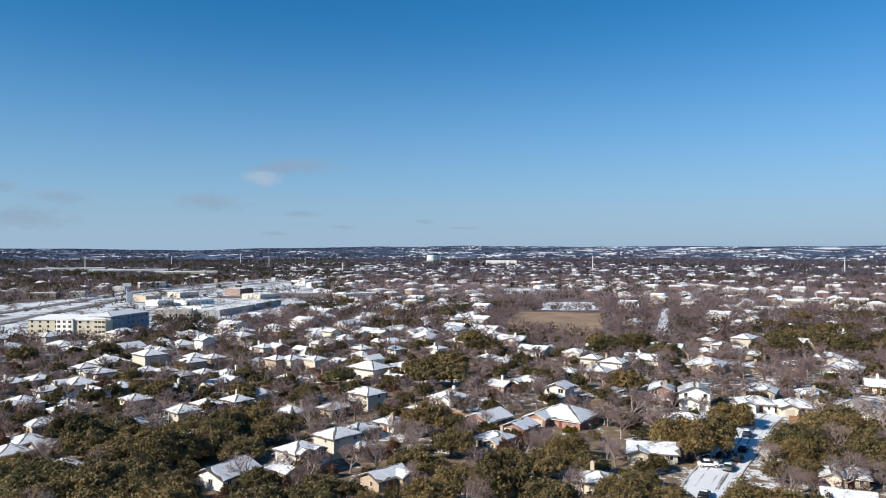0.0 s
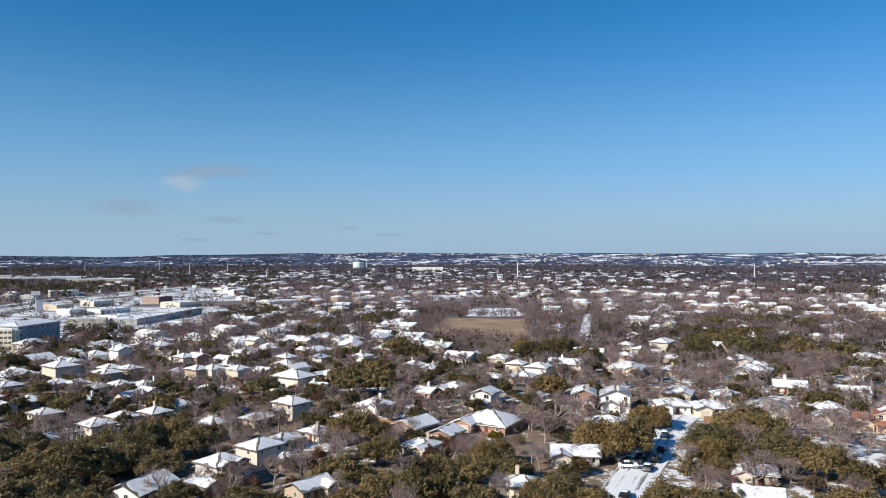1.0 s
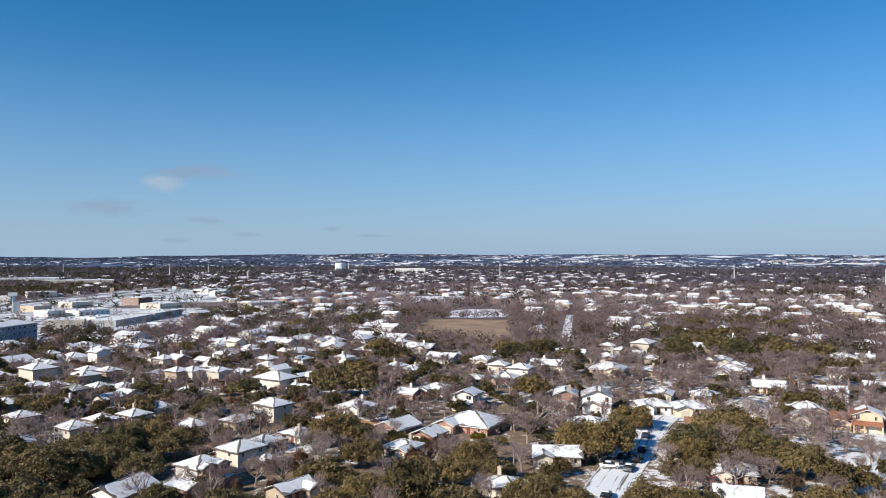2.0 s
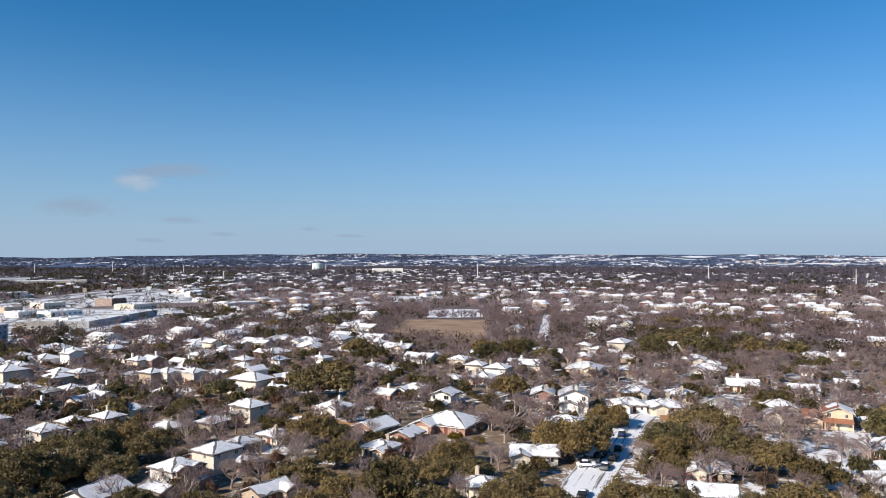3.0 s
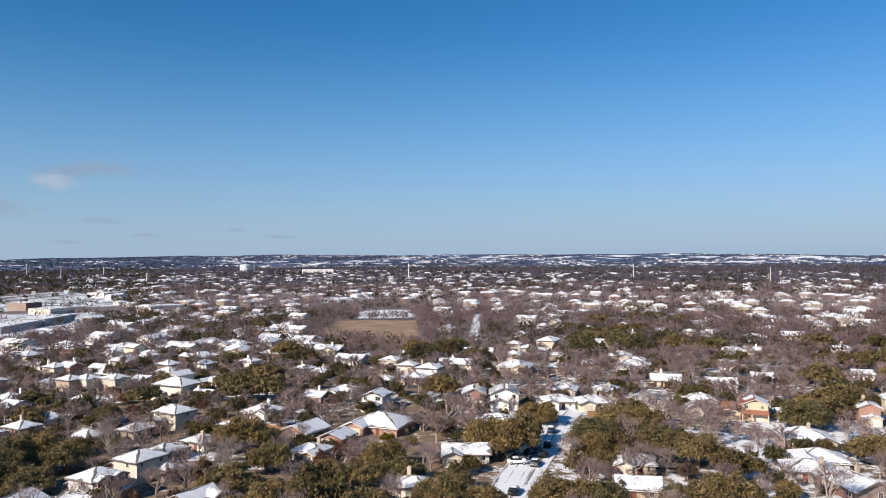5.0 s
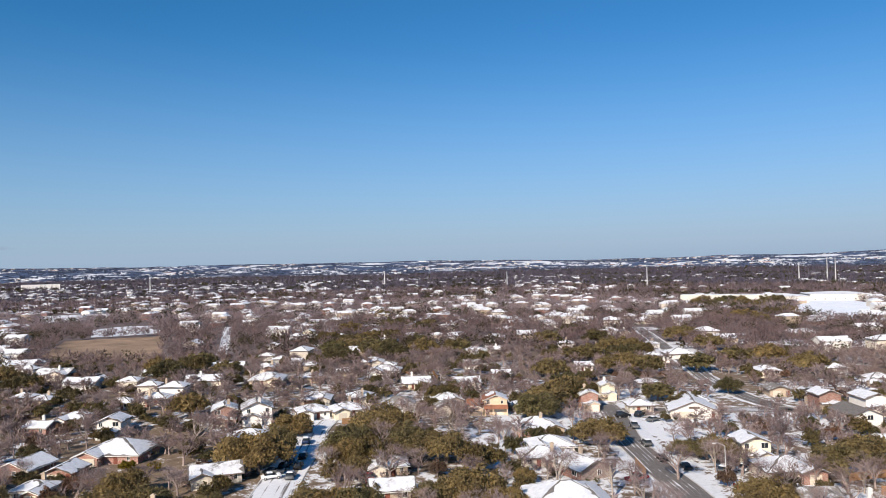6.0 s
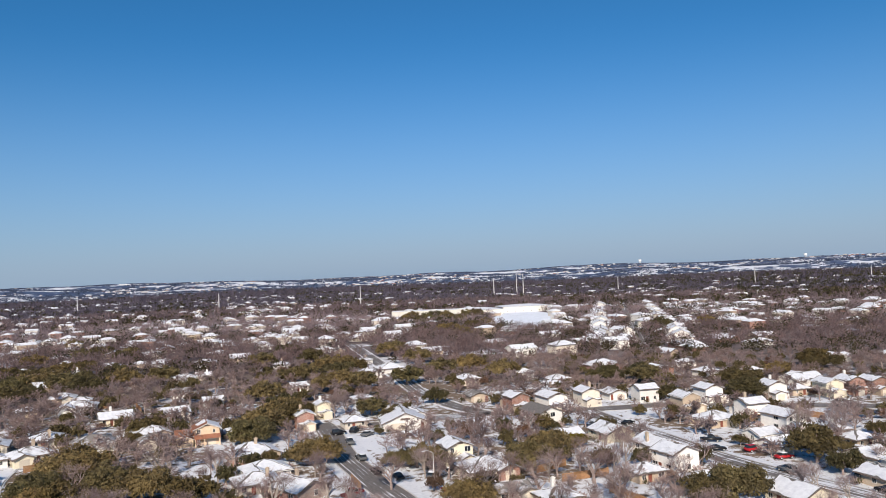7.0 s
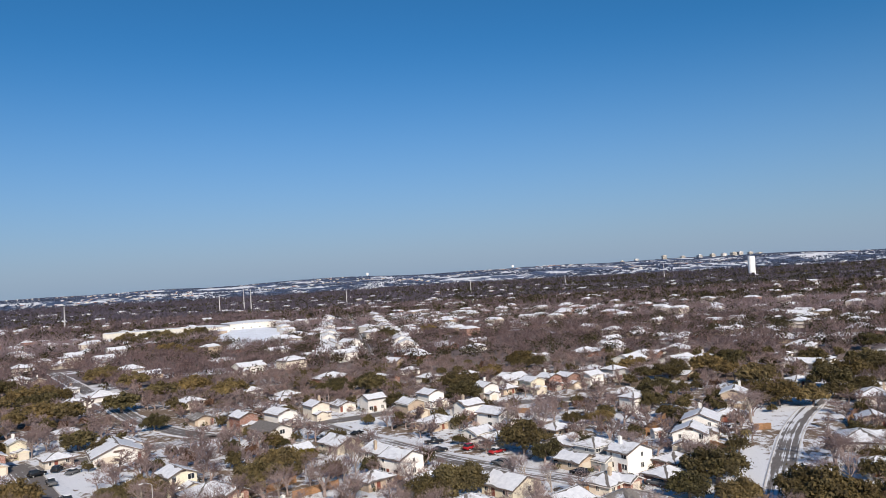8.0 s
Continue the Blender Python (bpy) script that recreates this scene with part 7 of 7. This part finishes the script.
def road_sign(x, y, h, w, tall, paint, words):
    """A sign board high on a post beside the highway."""
    root = thing("road_sign", pose(x, y, float(land(x, y)), 0, 0, math.degrees(math.atan2(-x, y))), words, "sign", "highway signs")
    s = Shape()
    s.tube((0, 0.3, 0), (0, 0.3, h), 0.45, 0.35, 8)
    part("post", s.mesh("post", STEEL), root)
    b = Shape()
    b.box(-w / 2, w / 2, -0.3, 0.2, h - tall, h, 0, 0.05)
    part("board", b.mesh("board", paint), root)


road_sign(-268, 632, 19.0, 6.5, 3.0, TRIM, "tall white sign tower beside the highway")
road_sign(-266, 634, 11.5, 4.5, 9.0, TRIM, "white sign slab beside the highway")
road_sign(-262, 860, 13.0, 3.6, 4.2, WALLS["rust"], "reddish sign board on a post by the shops")
road_sign(-232, 880, 13.0, 4.0, 4.2, TRIM, "white sign board on a post by the shops")
road_sign(-205, 900, 13.0, 4.5, 4.0, MINT, "green sign board on a post by the shops")


def power_line(a, b, h, wires):
    """Two wooden poles and the cables that sag between them."""
    line = []
    for x, y in (a, b):
        root = thing("power_pole", pose(x, y, float(land(x, y)), 0, 0, 20), "wooden power pole with a crossarm above the trees", "power pole", "power poles")
        s = Shape()
        s.tube((0, 0, -0.3), (0, 0, h), 0.22, 0.14, 8, cap=True)
        part("pole", s.mesh("pole", BARK), root)
        c = Shape()
        c.box(-1.6, 1.6, -0.08, 0.08, h - 0.9, h - 0.7)
        part("crossarm", c.mesh("crossarm", BARK), root)
    for k in range(wires):
        s = Shape()
        last = None
        for j in range(25):
            t = j / 24
            z = h - 0.6 - 1.7 * k - 4.2 * 4 * t * (1 - t) * 0.5
            p = (a[0] + (b[0] - a[0]) * t, a[1] + (b[1] - a[1]) * t, z)
            if last:
                s.tube(last, p, 0.07, 0.07, 4)
            last = p
        root = tagged(new("power_cable", s.mesh("power_cable", WOOD)), "thin cable strung between power poles", "cable", "power cables")


power_line((-120, 700), (-20, 760), 13.5, 3)
power_line((-20, 760), (90, 812), 13.5, 3)


def picket_mesh(tall):
    s = Shape()
    s.face([(-0.068, 0, 0), (0.068, 0, 0), (0.068, 0, tall - 0.05), (0, 0, tall), (-0.068, 0, tall - 0.05)])
    s.face([(0.068, 0.02, 0), (-0.068, 0.02, 0), (-0.068, 0.02, tall - 0.05), (0, 0.02, tall), (0.068, 0.02, tall - 0.05)])
    s.face([(-0.068, 0.02, 0), (-0.068, 0, 0), (-0.068, 0, tall - 0.05), (-0.068, 0.02, tall - 0.05)])
    s.face([(0.068, 0, 0), (0.068, 0.02, 0), (0.068, 0.02, tall - 0.05), (0.068, 0, tall - 0.05)])
    return s


def panel_mesh(length):
    s = Shape()
    n = int(length / 0.15)
    rng = random.Random(4)
    for k in range(n):
        p = picket_mesh(1.8 + rng.uniform(-0.03, 0.03))
        o = len(s.v)
        x = (k + 0.5) * length / n
        s.v += [(x + a, b + rng.uniform(-0.004, 0.004), c + 0.05) for a, b, c in p.v]
        s.f += [tuple(o + q for q in f) for f in p.f]
        s.i += p.i
    for z in (0.4, 1.5):
        s.box(0, length, 0.025, 0.07, z, z + 0.09)
    return s.mesh("panel", WOOD)


PANEL = panel_mesh(2.4)
post = Shape()
post.box(-0.05, 0.05, 0.02, 0.12, -0.3, 1.9)
POST = post.mesh("post", WOOD)


def fence(x0, y0, x1, y1):
    n = max(1, round(math.hypot(x1 - x0, y1 - y0) / 2.4))
    root = thing("fence", pose(x0, y0, 0, 0, 0, math.degrees(math.atan2(y1 - y0, x1 - x0))), "weathered cedar privacy fence round a back yard", "fence", "yard fences")
    for k in range(n):
        part("panel", PANEL, root, "", Matrix.Translation((k * 2.4, 0, 0)))
        part("post", POST, root, "", Matrix.Translation((k * 2.4, 0, 0)))


fence(212.4, 4.4, 241.6, -5.2)
fence(155.7, 86.5, 164.0, 83.6)
fence(162.7, 68.7, 166.8, 67.1)
fence(68.6, 229.7, 77.2, 231.9)
fence(158.1, 281.5, 171.6, 276.3)
fence(168.4, 271.2, 161.6, 256.6)
fence(249.5, 45.6, 246.9, 38.7)
fence(212.9, 51.2, 209.2, 48.2)
fence(76.6, 229.3, 81.1, 228.5)
fence(221.4, -26.8, 222.8, -31.3)
fence(-47.9, 279.5, -41.3, 262.3)
fence(124.9, 114.0, 130.6, 122.6)
fence(152, 78, 162, 71)
fence(150, 66, 141, 50)
fence(168, 62, 160, 48)
fence(185, 105, 178, 92)
fence(95, 205, 118, 198)
fence(60, 205, 84, 200)
fence(-60, 205, -44, 190)
fence(-10, 222, 10, 206)
fence(8, 196, 24, 182)
fence(196, -18, 210, -8)
fence(214, 2, 226, -4)
fence(228, -52, 250, -60)
fence(170, 210, 190, 198)
fence(230, 60, 246, 50)
fence(186, 10, 200, 2)
fence(150, 20, 160, 14)


def shed(x, y, yaw):
    """A garden shed: boarded walls, low gabled roof under snow, door."""
    root = thing("garden_shed", pose(x, y, 0, 0, 0, yaw), "small white garden shed with snow on its roof", "shed")
    walls, roof, snow = Shape(), Shape(), Shape()
    wall_block(walls, Matrix.Identity(4), 3.2, 2.4, 2.0, "gable")
    add_roof(roof, snow, roof_planes(3.2, 2.4, 2.0, "gable", 0.15), Matrix.Identity(4), random.Random(3), 0.1, 0.08)
    part("wall", walls.mesh("wall", WALLS["white"]), root)
    part("roof", roof.mesh("roof", [SHINGLE, TRIM]), root)
    part("snow", snow.mesh("snow", SNOWBANK), root, "snow on the shed roof")
    part("door", FRONT_DOOR, root, "plain shed door", pose(0, -1.2, 0) @ Matrix.Diagonal((0.9, 1, 0.85, 1)))


shed(213.1, -1.0, -60)


def shrubs():
    """Low bushes and hedges against the houses, green and bare."""
    rng = np.random.default_rng(19)
    spots = []
    for x, y, yaw, w, d in BEDS:
        if math.hypot(x, y) > 330:
            continue
        for k in range(10):
            side = int(rng.integers(4))
            u = rng.uniform(-0.5, 0.5)
            lx, ly = ((u * w, -d / 2 - rng.uniform(0.9, 2.6)), (u * w, d / 2 + rng.uniform(0.9, 2.2)), (w / 2 + rng.uniform(0.9, 2.4), u * d), (-w / 2 - rng.uniform(0.9, 2.4), u * d))[side]
            c, q = math.cos(radians(yaw)), math.sin(radians(yaw))
            spots.append((x + lx * c - ly * q, y + lx * q + ly * c))
    spots = np.array(spots)
    spots = spots[~on_open(spots[:, 0], spots[:, 1], 1.0)]
    green = rng.random(len(spots)) < 0.45
    woods("green_shrubs", DARK_LEAF, spots[green, 0], spots[green, 1], rng, 46, 0.20, 1.5, 0.9, "dark green hedges and bushes beside the houses")
    woods("bare_shrubs", TWIG, spots[~green, 0], spots[~green, 1], rng, 46, 0.26, 2.0, 1.0, "bare brown bushes beside the houses", True)


shrubs()


# ---- clouds far off over the hills ----
def cloud_material(name, colour, dense):
    m = bpy.data.materials.new(name)
    m.use_nodes = True
    nt = m.node_tree
    nt.nodes.remove(nt.nodes["Principled BSDF"])
    out = nt.nodes["Material Output"]
    c = coord_of(nt, "Generated")
    sub = nt.nodes.new("ShaderNodeVectorMath")
    sub.operation = "SUBTRACT"
    sub.inputs[1].default_value = (0.5, 0.5, 0.5)
    nt.links.new(c, sub.inputs[0])
    flat = nt.nodes.new("ShaderNodeVectorMath")
    flat.operation = "MULTIPLY"
    flat.inputs[1].default_value = (1, 0, 1)
    nt.links.new(sub.outputs[0], flat.inputs[0])
    ln = nt.nodes.new("ShaderNodeVectorMath")
    ln.operation = "LENGTH"
    nt.links.new(flat.outputs[0], ln.inputs[0])
    n = noise_node(nt, coord_of(nt), 0.009, 5, 0.6, (1, 1, 2.4))
    fade = step(nt, maths(nt, "ADD", ln.outputs["Value"], maths(nt, "MULTIPLY", maths(nt, "SUBTRACT", n, 0.5), 0.7)), 0.0, 0.50)
    alpha = maths(nt, "MULTIPLY", maths(nt, "SUBTRACT", 1.0, fade), dense)
    e = nt.nodes.new("ShaderNodeEmission")
    e.inputs[0].default_value = (*colour, 1)
    t = nt.nodes.new("ShaderNodeBsdfTransparent")
    mx = nt.nodes.new("ShaderNodeMixShader")
    nt.links.new(alpha, mx.inputs[0])
    nt.links.new(t.outputs[0], mx.inputs[1])
    nt.links.new(e.outputs[0], mx.inputs[2])
    nt.links.new(mx.outputs[0], out.inputs[0])
    return m


CLOUD = cloud_material("thin_cloud", (0.245, 0.318, 0.43), 0.62)
BRIGHT_CLOUD = cloud_material("sunlit_cloud", (0.365, 0.44, 0.54), 0.85)


def cloud(x, y, z, w, h, mat):
    me = bpy.data.meshes.new("cloud")
    n, v, f = 12, [], []
    for i in range(n + 1):
        for j in range(n + 1):
            a, b = i / n * 2 - 1, j / n * 2 - 1
            v.append((a * w / 2, -40 * (1 - a * a) * (1 - b * b), b * h / 2))
    for i in range(n):
        for j in range(n):
            o = i * (n + 1) + j
            f.append((o, o + n + 1, o + n + 2, o + 1))
    me.from_pydata(v, [], f)
    me.materials.append(mat)
    ob = tagged(new("cloud", me), "small thin grey-white cloud low in the sky", "cloud", kind="structure")
    ob.matrix_basis = pose(x, y, z, 0, 0, -math.degrees(math.atan2(x, y)))
    ob.visible_shadow = False


cloud(-1100, 4570, 477, 332, 133, BRIGHT_CLOUD)
cloud(-853, 4622, 558, 630, 121, CLOUD)
cloud(-1020, 4588, 534, 469, 97, CLOUD)
cloud(-1390, 4490, 327, 561, 145, CLOUD)
cloud(-2136, 4186, 335, 428, 97, CLOUD)
cloud(-2295, 4102, 221, 699, 169, CLOUD)
cloud(-2388, 4048, 388, 230, 85, CLOUD)
cloud(-865, 4620, 260, 321, 61, CLOUD)
cloud(-116, 4699, 213, 168, 42, CLOUD)
cloud(-621, 4659, 178, 225, 42, CLOUD)
cloud(-1026, 4587, 138, 228, 42, CLOUD)
cloud(140, 4698, 172, 265, 36, CLOUD)
